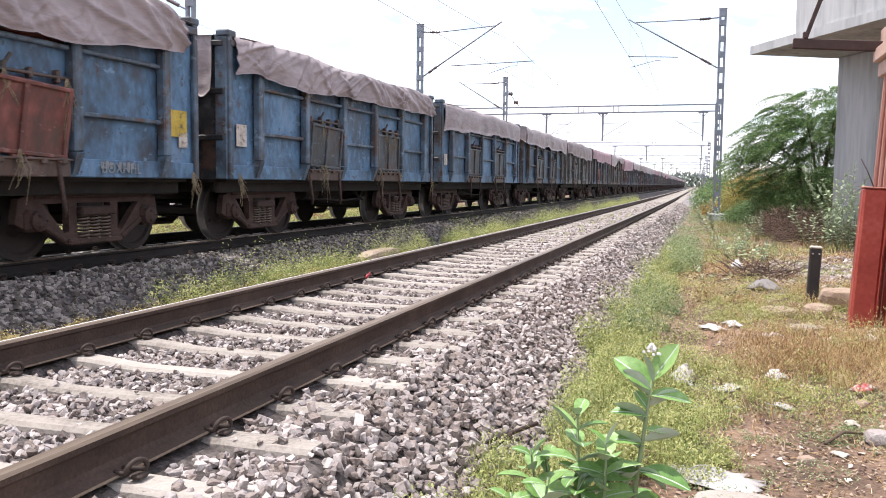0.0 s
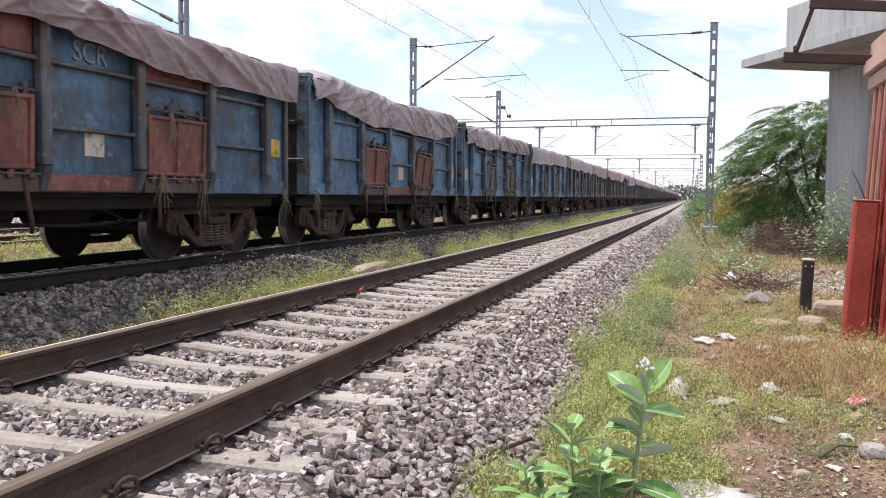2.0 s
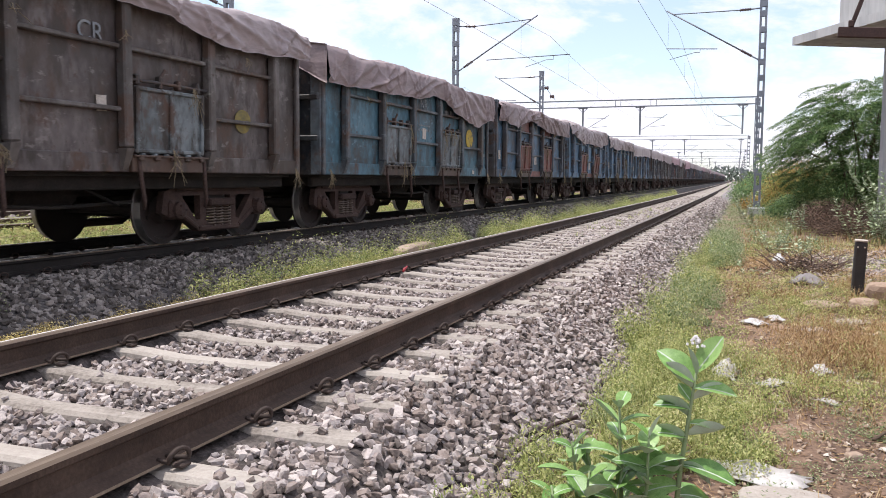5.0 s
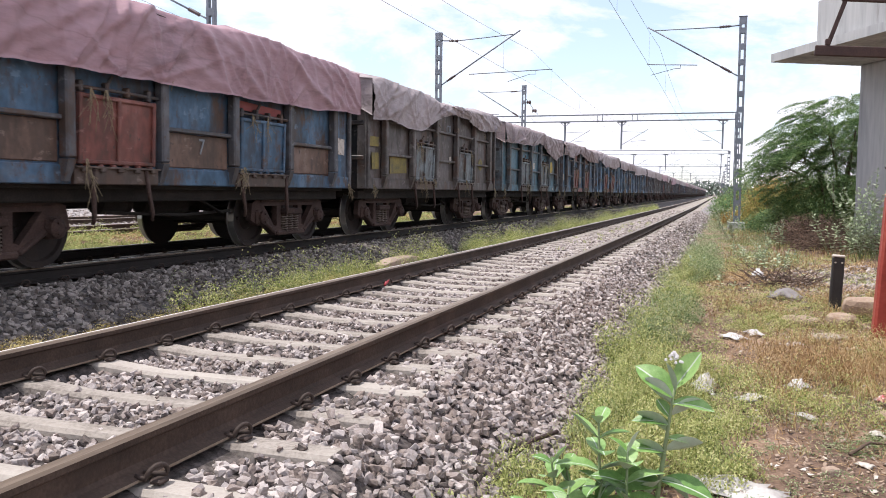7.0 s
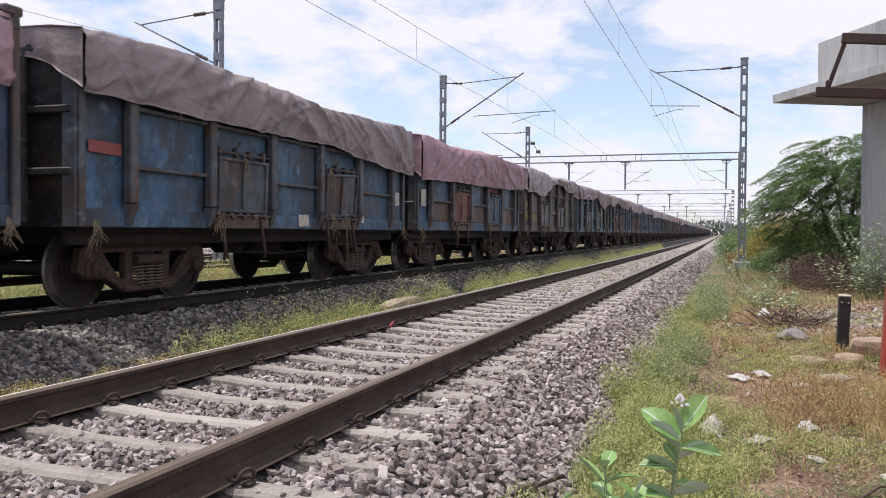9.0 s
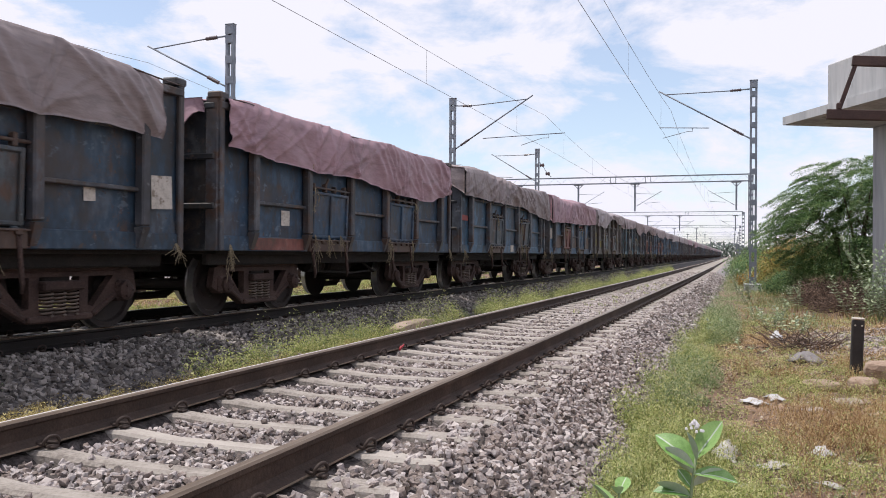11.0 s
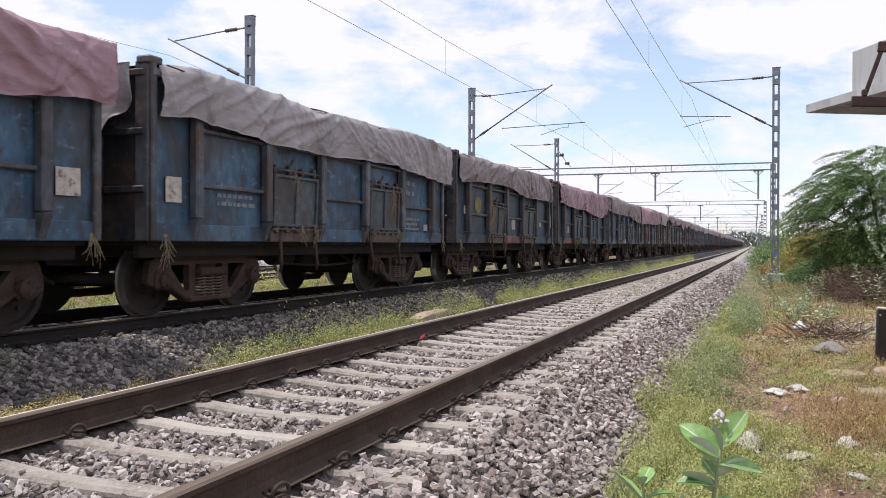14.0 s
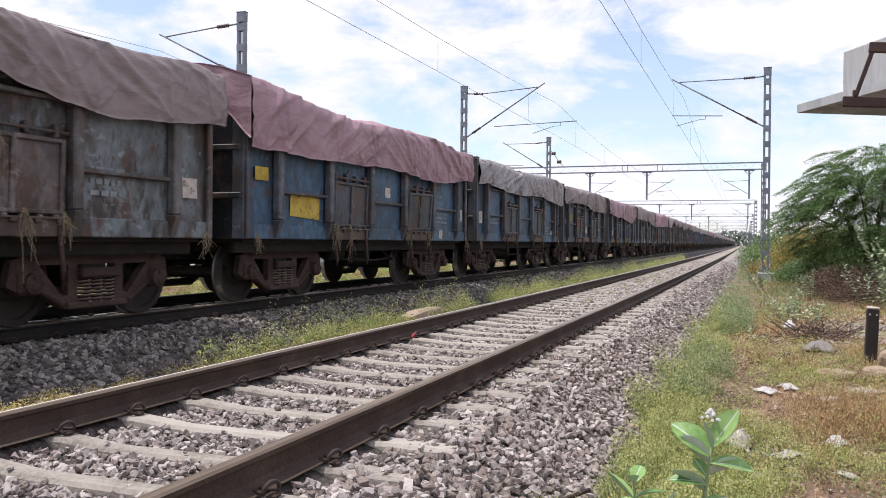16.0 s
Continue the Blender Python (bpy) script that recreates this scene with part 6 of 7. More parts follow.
def tufts(centers, per, radius):
    """Scatter round given centres."""
    n = len(centers)
    c = np.repeat(centers, per, 0)
    r, a = radius * np.sqrt(RS.uniform(0, 1, n * per)), RS.uniform(0, 2 * math.pi, n * per)
    c = c.copy()
    c[:, 0] += r * np.cos(a)
    c[:, 1] += r * np.sin(a)
    return c


def stuff(name, mesh, label, category):
    return tagged(new(name, mesh), label, category, kind="stuff")


def herb_mask(x, y):
    """Where the green weeds grow beside the ballast."""
    edge = 1.04 + 0.12 * np.sin(y * 1.1) + 0.10 * np.sin(y * 2.9 + 0.6) + 0.07 * np.sin(y * 6.3) + np.clip((y - 8) * 0.02, 0, 0.5)
    width = 0.80 + 0.22 * np.exp(-((y - 2.3) / 1.6) ** 2) - 0.22 * np.clip((y - 3.0) / 3.0, 0, 1) + 0.14 * np.sin(y * 0.8 + 1.0) + 0.15 * np.sin(y * 2.3) + 0.10 * np.sin(y * 5.1)
    m = np.clip((x - edge) / 0.12, 0, 1) * np.clip((edge + width - x) / 0.4, 0, 1)
    return m * np.clip(0.62 + 0.7 * wave(x, y, 2.6, 3.0) + 0.4 * wave(x, y, 6.1, 1.0) + 0.5 * np.clip((4.0 - y) / 3, 0, 1), 0.10, 1)


def dry_mask(x, y):
    m = np.exp(-(((y - 3.6 - 0.25 * (x - 3)) / 1.1) ** 2)) * np.clip((x - 1.9) / 0.9, 0, 1) * np.clip(0.75 + 0.7 * wave(x, y, 1.9, 6.0), 0.1, 1.3)
    far = 0.30 * np.clip((y - 5.5) / 2, 0, 1) * np.clip(0.5 + 0.8 * wave(x, y, 1.3, 7.0), 0, 1)
    return np.clip(m + far, 0, 1)


def domes(centers, per, radius, height):
    """Leaf places over and in ragged little domes, each clump with its own size."""
    n = len(centers)
    k = np.clip(RS.gamma(3.0, 0.33, n), 0.35, 2.2)
    rr, hh = np.repeat(radius * np.sqrt(k), per), np.repeat(height * k, per)
    c = np.repeat(centers, per, 0).copy()
    u, a = np.sqrt(RS.uniform(0, 1, n * per)), RS.uniform(0, 2 * math.pi, n * per)
    c[:, 0] += rr * u * np.cos(a)
    c[:, 1] += rr * u * np.sin(a)
    c[:, 2] += hh * (1 - 0.75 * u ** 2) * RS.uniform(0.0, 1.0, n * per) ** 0.55
    return c


# weeds beside the ballast: low leafy clumps with fine leaves
c = scatter(0.9, 2.6, -1.8, 3.0, 900, herb_mask)
stuff("weeds", leaf_cloud("weeds", domes(c, 220, 0.12, 0.19), 0.025, 0.010, 1.2, M_GRASS), "fine-leaved yellow-green weeds along the ballast", "weeds")
c = scatter(0.9, 2.6, 3.0, 16, 1900, herb_mask)
stuff("weeds", leaf_cloud("weeds", domes(c, 130, 0.16, 0.26), 0.032, 0.012, 1.2, M_GRASS), "clumps of yellow-green weeds along the ballast", "weeds")
c = scatter(0.95, 2.2, 0.6, 13, 520, lambda x, y: herb_mask(x, y) * (wave(x, y, 1.2, 8.0) > 0.0))
stuff("weeds", leaf_cloud("weeds", domes(c, 230, 0.17, 0.25), 0.024, 0.007, 1.3, M_WEED), "feathery grey-green weeds along the ballast", "weeds")
c = scatter(0.9, 2.5, -1.6, 16, 1500, herb_mask)
stuff("grass", blades("grass", tufts(c, 9, 0.08), 0.27, 0.0045, 0.9, M_GRASS), "thin green grass along the ballast", "grass")
c = scatter(1.2, 3.8, 14, 60, 1500, lambda x, y: np.clip(0.35 + 0.8 * wave(x, y, 0.9, 1.0), 0.05, 1))
stuff("weeds", leaf_cloud("weeds", domes(c, 60, 0.35, 0.2), 0.05, 0.02, 0.9, M_WEED), "green weeds along the track further on", "weeds")
c = scatter(1.0, 3.4, -9.0, -1.8, 420, lambda x, y: np.clip(0.3 + 0.8 * wave(x, y, 1.2, 3.0), 0, 1))
stuff("weeds", leaf_cloud("weeds", domes(c, 60, 0.2, 0.12), 0.035, 0.013, 1.0, M_GRASS), "patchy green weeds on the path beside the track", "weeds")
# taller weed stands where the ballast narrows
c = np.concatenate([scatter(1.25, 1.7, 4.2, 7.6, 26), scatter(1.45, 1.95, 10.5, 15.5, 46), scatter(1.2, 1.5, 15.5, 18.0, 14)])
stuff("weeds", leaf_cloud("weeds", domes(c, 330, 0.17, 0.36), 0.036, 0.011, 1.2, M_WEED), "taller feathery green weeds", "weeds")

# dry grass
c = scatter(1.9, 5.0, 1.2, 9.5, 900, dry_mask)
stuff("dry_weeds", leaf_cloud("dry_weeds", domes(c, 90, 0.15, 0.22), 0.035, 0.008, 1.3, M_DRY), "clumps of orange-brown dried weeds", "weeds")
c = scatter(1.9, 5.0, 1.2, 9.5, 1000, dry_mask)
stuff("dry_grass", blades("dry_grass", tufts(c, 16, 0.12), 0.22, 0.005, 1.2, M_DRY), "matted orange-brown dry grass", "grass")
c = scatter(1.9, 5.0, 1.2, 9.5, 2200, dry_mask)
stuff("dry_grass", blades("dry_grass", tufts(c, 9, 0.16), 0.28, 0.003, 2.6, M_DRY), "tangled straw-coloured stalks", "grass")
c = scatter(1.9, 4.6, 1.6, 8.5, 900, lambda x, y: np.clip(0.3 + 0.9 * wave(x, y, 1.7, 12.0), 0, 1))
stuff("weeds", leaf_cloud("weeds", domes(c, 110, 0.17, 0.20), 0.028, 0.010, 1.1, M_GRASS), "green weeds among the dry grass", "weeds")
c = scatter(2.0, 4.4, -1.0, 2.2, 380, lambda x, y: np.clip(0.4 + 0.8 * wave(x, y, 2.7, 4.0), 0, 1))
stuff("dry_grass", blades("dry_grass", tufts(c, 8, 0.1), 0.07, 0.004, 1.6, M_DRY), "short trampled dry grass and straw", "grass")
c = scatter(2.0, 4.4, -1.0, 3.4, 1000, lambda x, y: np.clip(0.12 + 1.2 * wave(x, y, 2.1, 9.0), 0, 1))
stuff("weeds", leaf_cloud("weeds", domes(c, 90, 0.13, 0.05), 0.018, 0.008, 0.7, M_WEED), "small green weeds on bare soil", "weeds")
c = scatter(2.0, 14.0, 13, 60, 3600, lambda x, y: np.clip((y - 12.0) / 5, 0.1, 1) * np.clip(0.6 + 0.7 * wave(x, y, 0.6, 2.0), 0.1, 1))
stuff("grass", blades("grass", tufts(c, 18, 0.3), 0.13, 0.010, 1.1, M_GRASS), "rough green grass before the bushes", "grass")
c = scatter(2.0, 12.0, 14, 60, 900, lambda x, y: np.clip(0.5 - 0.7 * wave(x, y, 0.6, 2.0), 0.1, 1))
stuff("dry_grass", blades("dry_grass", tufts(c, 18, 0.3), 0.28, 0.012, 0.9, M_DRY), "dry brown grass before the bushes", "grass")

# leaf litter and straw on the soil
c = scatter(1.6, 4.6, -1.6, 9.0, 15000, lambda x, y: np.clip(0.5 + 0.8 * wave(x, y, 3.0, 2.0), 0.1, 1))
c[:, 2] += 0.012
stuff("leaf_litter", leaf_cloud("leaf_litter", c, 0.036, 0.016, 0.5, M_LITTER), "brown leaf litter and straw on the soil", "litter")
c = scatter(1.6, 4.6, -1.6, 9.0, 5000)
c[:, 2] += 0.012
stuff("straw_litter", leaf_cloud("straw_litter", c, 0.09, 0.006, 0.25, M_DRY), "pale straw strewn on the soil", "litter")

c = scatter(1.7, 5.0, 7.0, 17.0, 900, lambda x, y: np.clip(0.45 + 0.9 * wave(x, y, 1.3, 7.0), 0.05, 1))
stuff("dry_weeds", leaf_cloud("dry_weeds", domes(c, 46, 0.22, 0.10), 0.05, 0.014, 1.2, M_DRY), "low dried weeds on the soil by the stones", "weeds")
c = scatter(1.7, 5.0, 7.0, 17.0, 700, lambda x, y: np.clip(0.2 - 0.9 * wave(x, y, 1.3, 7.0), 0.0, 1))
stuff("weeds", leaf_cloud("weeds", domes(c, 60, 0.2, 0.10), 0.04, 0.016, 1.0, M_GRASS), "low green weeds on the soil by the stones", "weeds")
c = scatter(1.6, 5.0, 7.0, 17.0, 9000)
c[:, 2] += 0.015
stuff("leaf_litter", leaf_cloud("leaf_litter", c, 0.075, 0.03, 0.5, M_LITTER), "brown leaf litter on the stony soil", "litter")

# strip between the tracks
strip = lambda x, y: np.clip((y - 2.9) / 0.9, 0.0, 1) * np.clip(0.55 + 1.1 * wave(x, y, 0.7, 4.0) + 0.3 * wave(x, y, 2.7, 1.0), 0.05, 1) * np.exp(-((x + 3.46) / 0.23) ** 2)
floor_z = lambda x, y: np.maximum(ground_z(x, y), np.where(x < -3.65, train_bed_z(x, y), -9))
c = scatter(-4.2, -2.75, 1.5, 70, 7000, strip, floor_z)
stuff("weeds", leaf_cloud("weeds", domes(c, 100, 0.17, 0.32), 0.038, 0.017, 1.0, M_GRASS), "low leafy green weeds between the two tracks", "weeds")
c = scatter(-4.2, -2.75, 2.6, 70, 1100, strip, floor_z)
stuff("weeds", leaf_cloud("weeds", domes(c, 110, 0.15, 0.26), 0.030, 0.011, 1.3, M_WEED), "feathery green weeds between the two tracks", "weeds")
c = scatter(-4.2, -2.75, 2.6, 70, 2600, strip, floor_z)
stuff("grass", blades("grass", tufts(c, 8, 0.08), 0.24, 0.007, 0.9, M_GRASS), "thin green grass between the two tracks", "grass")
c = scatter(-4.1, -2.8, -1.0, 9.0, 1300, lambda x, y: np.exp(-((x + 3.42) / 0.32) ** 2) * np.clip(0.6 + 0.8 * wave(x, y, 2.2, 1.0), 0.1, 1), floor_z)
stuff("weeds", leaf_cloud("weeds", domes(c, 60, 0.12, 0.07), 0.024, 0.011, 0.8, M_FRINGE), "small dry yellow weeds between the two tracks", "weeds")
c = scatter(-4.75, -4.3, -0.5, 1.3, 9, None, floor_z)
stuff("weeds", leaf_cloud("weeds", domes(c, 260, 0.2, 0.26), 0.03, 0.01, 1.2, M_WEED), "dark green weeds in the train's shade", "weeds")
c = scatter(-1.6, -0.3, 12, 30, 60, lambda x, y: 0.4 + 0 * x, lambda x, y: -0.03 + 0 * x)
stuff("grass", blades("grass", tufts(c, 14, 0.1), 0.09, 0.008, 0.6, M_GRASS), "sparse grass between the rails", "grass")
# beyond the train
yard_z = lambda x, y: np.maximum(ground_z(x, y), np.where(np.abs(x - THIRD_X - 0.1) < 2.2, third_bed_z(x, y), -9))
c = scatter(-11.2, -7.7, 0.5, 32, 11000, lambda x, y: np.clip(0.55 + 0.8 * wave(x, y, 0.8, 2.0), 0.15, 1), yard_z)
stuff("weeds", leaf_cloud("weeds", domes(c, 26, 0.2, 0.10), 0.06, 0.024, 0.9, M_GRASS), "low yellow-green weeds beside the train's track", "weeds")
c = scatter(-11.4, -7.7, 0.5, 32, 4500, lambda x, y: np.clip(0.5 - 0.8 * wave(x, y, 0.8, 2.0), 0.1, 1), yard_z)
stuff("dry_weeds", leaf_cloud("dry_weeds", domes(c, 26, 0.2, 0.10), 0.06, 0.02, 0.9, M_DRY), "dry brown weeds beside the train's track", "weeds")
c = scatter(-14.6, -10.9, 0.5, 40, 2600, lambda x, y: np.clip(0.4 + 0.8 * wave(x, y, 1.1, 5.0), 0.05, 1), lambda x, y: third_bed_z(x, y))
stuff("weeds", leaf_cloud("weeds", domes(c, 30, 0.2, 0.16), 0.06, 0.024, 0.9, M_GRASS), "weeds growing over the farther track", "weeds")
c = scatter(-11.6, -7.9, 1, 30, 9000, lambda x, y: np.clip(0.55 + 0.7 * wave(x, y, 0.7, 4.0), 0.1, 1))
stuff("grass", blades("grass", tufts(c, 9, 0.16), 0.13, 0.012, 0.8, M_GRASS), "short yellow-green grass beside the train's track", "grass")
c = scatter(-24.0, -7.9, 4, 70, 11000, lambda x, y: np.where(np.abs(x - THIRD_X) < 1.5, 0.12, np.where(x < -14.6, 0.03, 1.0)) * np.clip(0.6 + 0.5 * wave(x, y, 0.5, 4.0), 0.1, 1))
stuff("grass", blades("grass", tufts(c, 10, 0.22), 0.22, 0.02, 0.6, M_GRASS), "yellow-green rough grass beyond the train", "grass")


def one_leaf_mesh(length, width, fold, curl, mat=M_BIGLEAF):
    """An oval leaf with a raised midrib fold and a curved tip; two-sided and slightly thick."""
    n, g = 9, Geo()
    vs = []
    for k in range(n + 1):
        u = k / n
        w = width * (math.sin(math.pi * (0.05 + 0.95 * u ** 1.15)) ** 0.7)
        z = curl * u * u * length
        y = u * length
        rib = min(0.018, w * 0.2)
        vs += [(-w / 2, y, z + fold * w / 2), (-rib, y, z), (rib, y, z), (w / 2, y, z + fold * w / 2)]
    m = len(vs)
    vs += [(x, y, z - 0.0025) for x, y, z in vs]
    top, mid, low = [], [], []
    for k in range(n):
        for s in (0, 1, 2):
            a = k * 4 + s
            (mid if s == 1 else top).append((a, a + 1, a + 5, a + 4))
            low.append((m + a + 4, m + a + 5, m + a + 1, m + a))
    g.add(vs, top, 0, True)
    g.f += mid
    g.mi += [1] * len(mid)
    g.smooth += [True] * len(mid)
    g.f += low
    g.mi += [1] * len(low)
    g.smooth += [True] * len(low)
    return g.mesh("leaf", [mat, M_UNDERLEAF])


PALE_LEAVES = [one_leaf_mesh(1.0, 0.55, 0.3, -0.2, M_PALELEAF), one_leaf_mesh(1.0, 0.6, 0.4, 0.1, M_PALELEAF), one_leaf_mesh(1.0, 0.5, 0.2, -0.4, M_PALELEAF)]
LEAVES = [one_leaf_mesh(1.0, 0.56, 0.35, -0.3), one_leaf_mesh(1.0, 0.52, 0.5, 0.05), one_leaf_mesh(1.0, 0.60, 0.25, -0.45)]


def milkweed(name, label, x, y, stems, leaf, seed, z=None, gap=0.46, miss=0.0, kinds=None):
    """An upright shrub with opposite pairs of broad waxy leaves; stems as (dx, dy, height, lean)."""
    rs = random.Random(seed)
    t = thing(name, label, "plant", Matrix.Translation((x, y, float(ground_z(x, y)) if z is None else z)), "broad-leaved roadside shrubs")
    for dx, dy, h, lean in stems:
        top = Vector((dx + lean * h, dy + rs.uniform(-0.05, 0.05), h))
        mid = Vector((dx + lean * h * 0.35, dy, h * 0.5))
        part("stem", Geo().tube([(dx * 0.6, dy * 0.6, -0.03), mid, top], [0.011 * min(1, leaf / 0.16), 0.008 * min(1, leaf / 0.16), 0.004], 6), M_STEM, t, "pale green stem")
        pairs = max(3, int(h / (leaf * gap)))
        turn = rs.uniform(0, 180)
        for k in range(pairs):
            u = 0.18 + 0.82 * (k + 0.5) / pairs
            p = Vector((dx * 0.6, dy * 0.6, 0)).lerp(mid, u * 2) if u < 0.5 else mid.lerp(top, u * 2 - 1)
            for s in (0, 180):
                if rs.random() < miss:
                    continue
                size = leaf * (1.05 - 0.45 * abs(u - 0.55)) * rs.uniform(0.8, 1.1) * (0.75 if k == pairs - 1 else 1)
                rise = (12 + 50 * u ** 2) * rs.uniform(0.6, 1.2)
                me = (kinds or LEAVES)[rs.randrange(3)]
                part("leaf", me, None, t, "", Matrix.Translation(p) @ pose(0, 0, 0, 0, 0, turn + s + rs.uniform(-18, 18)) @ pose(0, 0, 0, rise, rs.uniform(-20, 20), 0) @ Matrix.Scale(size, 4))
            turn += 90 + rs.uniform(-12, 12)
    return t


M_STEM = material("pale_green_stem", [(0.16, 0.22, 0.10), (0.26, 0.32, 0.17)], rough=0.7, scale=6, fine=40)


def broad_leaf(parent, p, side, swing, rise, roll, size, kind):
    """One leaf from p towards +x (side 1) or -x (side -1); roll shows its upper face when positive."""
    turn = -90 * side + swing
    part("leaf", LEAVES[kind], None, parent, "", Matrix.Translation(p) @ pose(0, 0, 0, 0, 0, turn) @ pose(0, 0, 0, rise, 0, 0) @ pose(0, 0, 0, 0, roll * side, 0) @ Matrix.Scale(size, 4))


def tall_milkweed():
    """The tallest plant: one leaning stem with paired leaves, some showing their pale undersides."""
    x, y = 1.784, -0.85
    t = thing("milkweed_plant", "tall milkweed with broad waxy green leaves and white buds", "plant", Matrix.Translation((x, y, float(ground_z(x, y)))), "broad-leaved roadside shrubs")
    line = [(0, 0, -0.03), (0.025, 0.0, 0.3), (0.055, 0.01, 0.55), (0.078, 0.02, 0.74)]
    part("stem", Geo().tube(line, [0.013, 0.011, 0.008, 0.005], 7), M_STEM, t, "pale green stem")
    at = lambda h: Vector((0.078 * h / 0.74, 0.02 * h / 0.74, h))
    for h, side, swing, rise, roll, size, kind in (
            (0.73, 1, 12, 54, 46, 0.184, 1), (0.72, -1, 40, 66, 17, 0.126, 1), (0.69, -1, -8, 44, 42, 0.198, 0), (0.66, -1, 10, 40, -51, 0.155, 1),
            (0.66, 1, -10, 10, 19, 0.165, 0), (0.61, 1, 8, 27, -49, 0.145, 1), (0.6, -1, -35, 40, 28, 0.097, 1), (0.57, -1, 5, 16, 21, 0.150, 0),
            (0.54, -1, -12, 46, -56, 0.145, 2), (0.51, 1, 6, 4, 12, 0.116, 0), (0.46, 1, -6, 17, -49, 0.159, 1), (0.45, -1, 10, 16, 21, 0.165, 0),
            (0.42, -1, -10, 50, -56, 0.135, 2), (0.34, 1, 15, -18, -43, 0.126, 2), (0.33, 1, -12, 2, 17, 0.213, 0), (0.31, -1, 6, 10, 39, 0.223, 0),
            (0.24, -1, 25, 5, 28, 0.174, 2), (0.2, 1, 30, 2, 21, 0.184, 2), (0.12, -1, -40, 12, 28, 0.165, 0), (0.1, 1, -50, 14, 28, 0.165, 0)):
        broad_leaf(t, at(h), side, swing, rise, roll, size, kind)
    return t


tall = tall_milkweed()
M_BUD = material("white_petal", [(0.66, 0.62, 0.66), (0.80, 0.78, 0.80)], rough=0.6, bump=0)
BUD = Geo().lathe([(0.0, 0.002), (0.004, 0.007), (0.012, 0.0045)], "z", (0, 0, 0), 6).mesh("flower_bud", M_BUD)
for k in range(24):
    a, b = random.Random(k).uniform(0, 6.28), random.Random(k + 50).uniform(0, 1)
    part("flower_bud", BUD, None, tall, "", Matrix.Translation((0.07 + 0.036 * math.cos(a) * b, 0.03 + 0.036 * math.sin(a) * b, 0.83 + 0.04 * (1 - b))))
milkweed("milkweed_plant", "young milkweed with broad waxy green leaves", 1.60, -0.88, [(-0.03, 0.0, 0.60, -0.02), (0.08, -0.05, 0.50, 0.02), (-0.14, 0.08, 0.34, -0.2), (0.14, 0.10, 0.36, 0.12)], 0.16, 8, gap=0.5)
milkweed("milkweed_plant", "low milkweed sprout beside the ballast", 1.43, -0.98, [(-0.04, 0.12, 0.40, -0.08), (0.02, -0.12, 0.34, 0.05), (-0.1, -0.1, 0.24, -0.1), (0.12, 0.04, 0.36, 0.1)], 0.155, 14, gap=0.5)
for k, (x, y, h, n) in enumerate(((2.46, 15.8, 0.6, 8), (2.98, 13.7, 0.5, 8), (2.7, 14.6, 0.5, 7), (3.4, 21.0, 0.9, 7), (2.3, 24.0, 1.2, 6), (4.6, 17.9, 1.2, 9), (5.1, 18.3, 2.1, 13), (4.9, 16.8, 1.1, 10), (5.4, 17.2, 1.7, 13), (1.95, 30.0, 1.2, 6), (2.0, 9.8, 0.3, 4), (1.6, 12.6, 0.35, 4))):
    rs = random.Random(40 + k)
    milkweed("roadside_shrub", "sparse shrub with pale broad leaves", x, y, [(rs.uniform(-0.35, 0.35), rs.uniform(-0.3, 0.3), h * rs.uniform(0.6, 1.05), rs.uniform(-0.55, 0.55)) for _ in range(n)], 0.12 if x > 4.5 else 0.10 if h > 0.4 else 0.08, 60 + k, None, 0.72, 0.2, PALE_LEAVES)
sprout = milkweed("milkweed_plant", "single pale green sprout between the tracks", -3.9, 5.6, [(0, 0, 0.16, 0)], 0.10, 5, z=-0.25)


def sprays(st, centre, radii, pads, per, size, low=-0.75):
    """Leaf places in drooping fan-shaped sprays set all over a dome: dense layers with gaps between them."""
    out = []
    for _ in range(pads):
        a, z = st.uniform(0, 6.28), st.uniform(low, 1.0)
        r = math.sqrt(max(0.0, 1 - z * z)) * st.uniform(0.72, 1.02)
        o = np.array([math.cos(a), math.sin(a), 0.0])
        c = np.array(centre) + np.array([o[0] * r * radii[0], o[1] * r * radii[1], z * radii[2] * st.uniform(0.8, 1.02)])
        droop = st.uniform(0.1, 0.75) * (1 - 0.6 * max(z, 0))
        d = o * math.cos(droop) - np.array([0, 0, math.sin(droop)])
        side = np.array([-o[1], o[0], st.uniform(-0.25, 0.25)])
        l = size * st.uniform(0.6, 1.3)
        ribs = st.uniform(-0.5, 0.5, 9)
        u = st.uniform(0, 1, per)
        rib = ribs[st.randint(0, 9, per)]
        v = rib * (0.25 + 0.9 * u) + st.normal(0, 0.035, per)
        bow = -0.28 * l * (u - 0.3) ** 2
        p = c + (u - 0.35)[:, None] * l * d + (v * l)[:, None] * side
        p[:, 2] += bow + st.normal(0, 0.025, per)
        out.append(p)
    return np.concatenate(out)


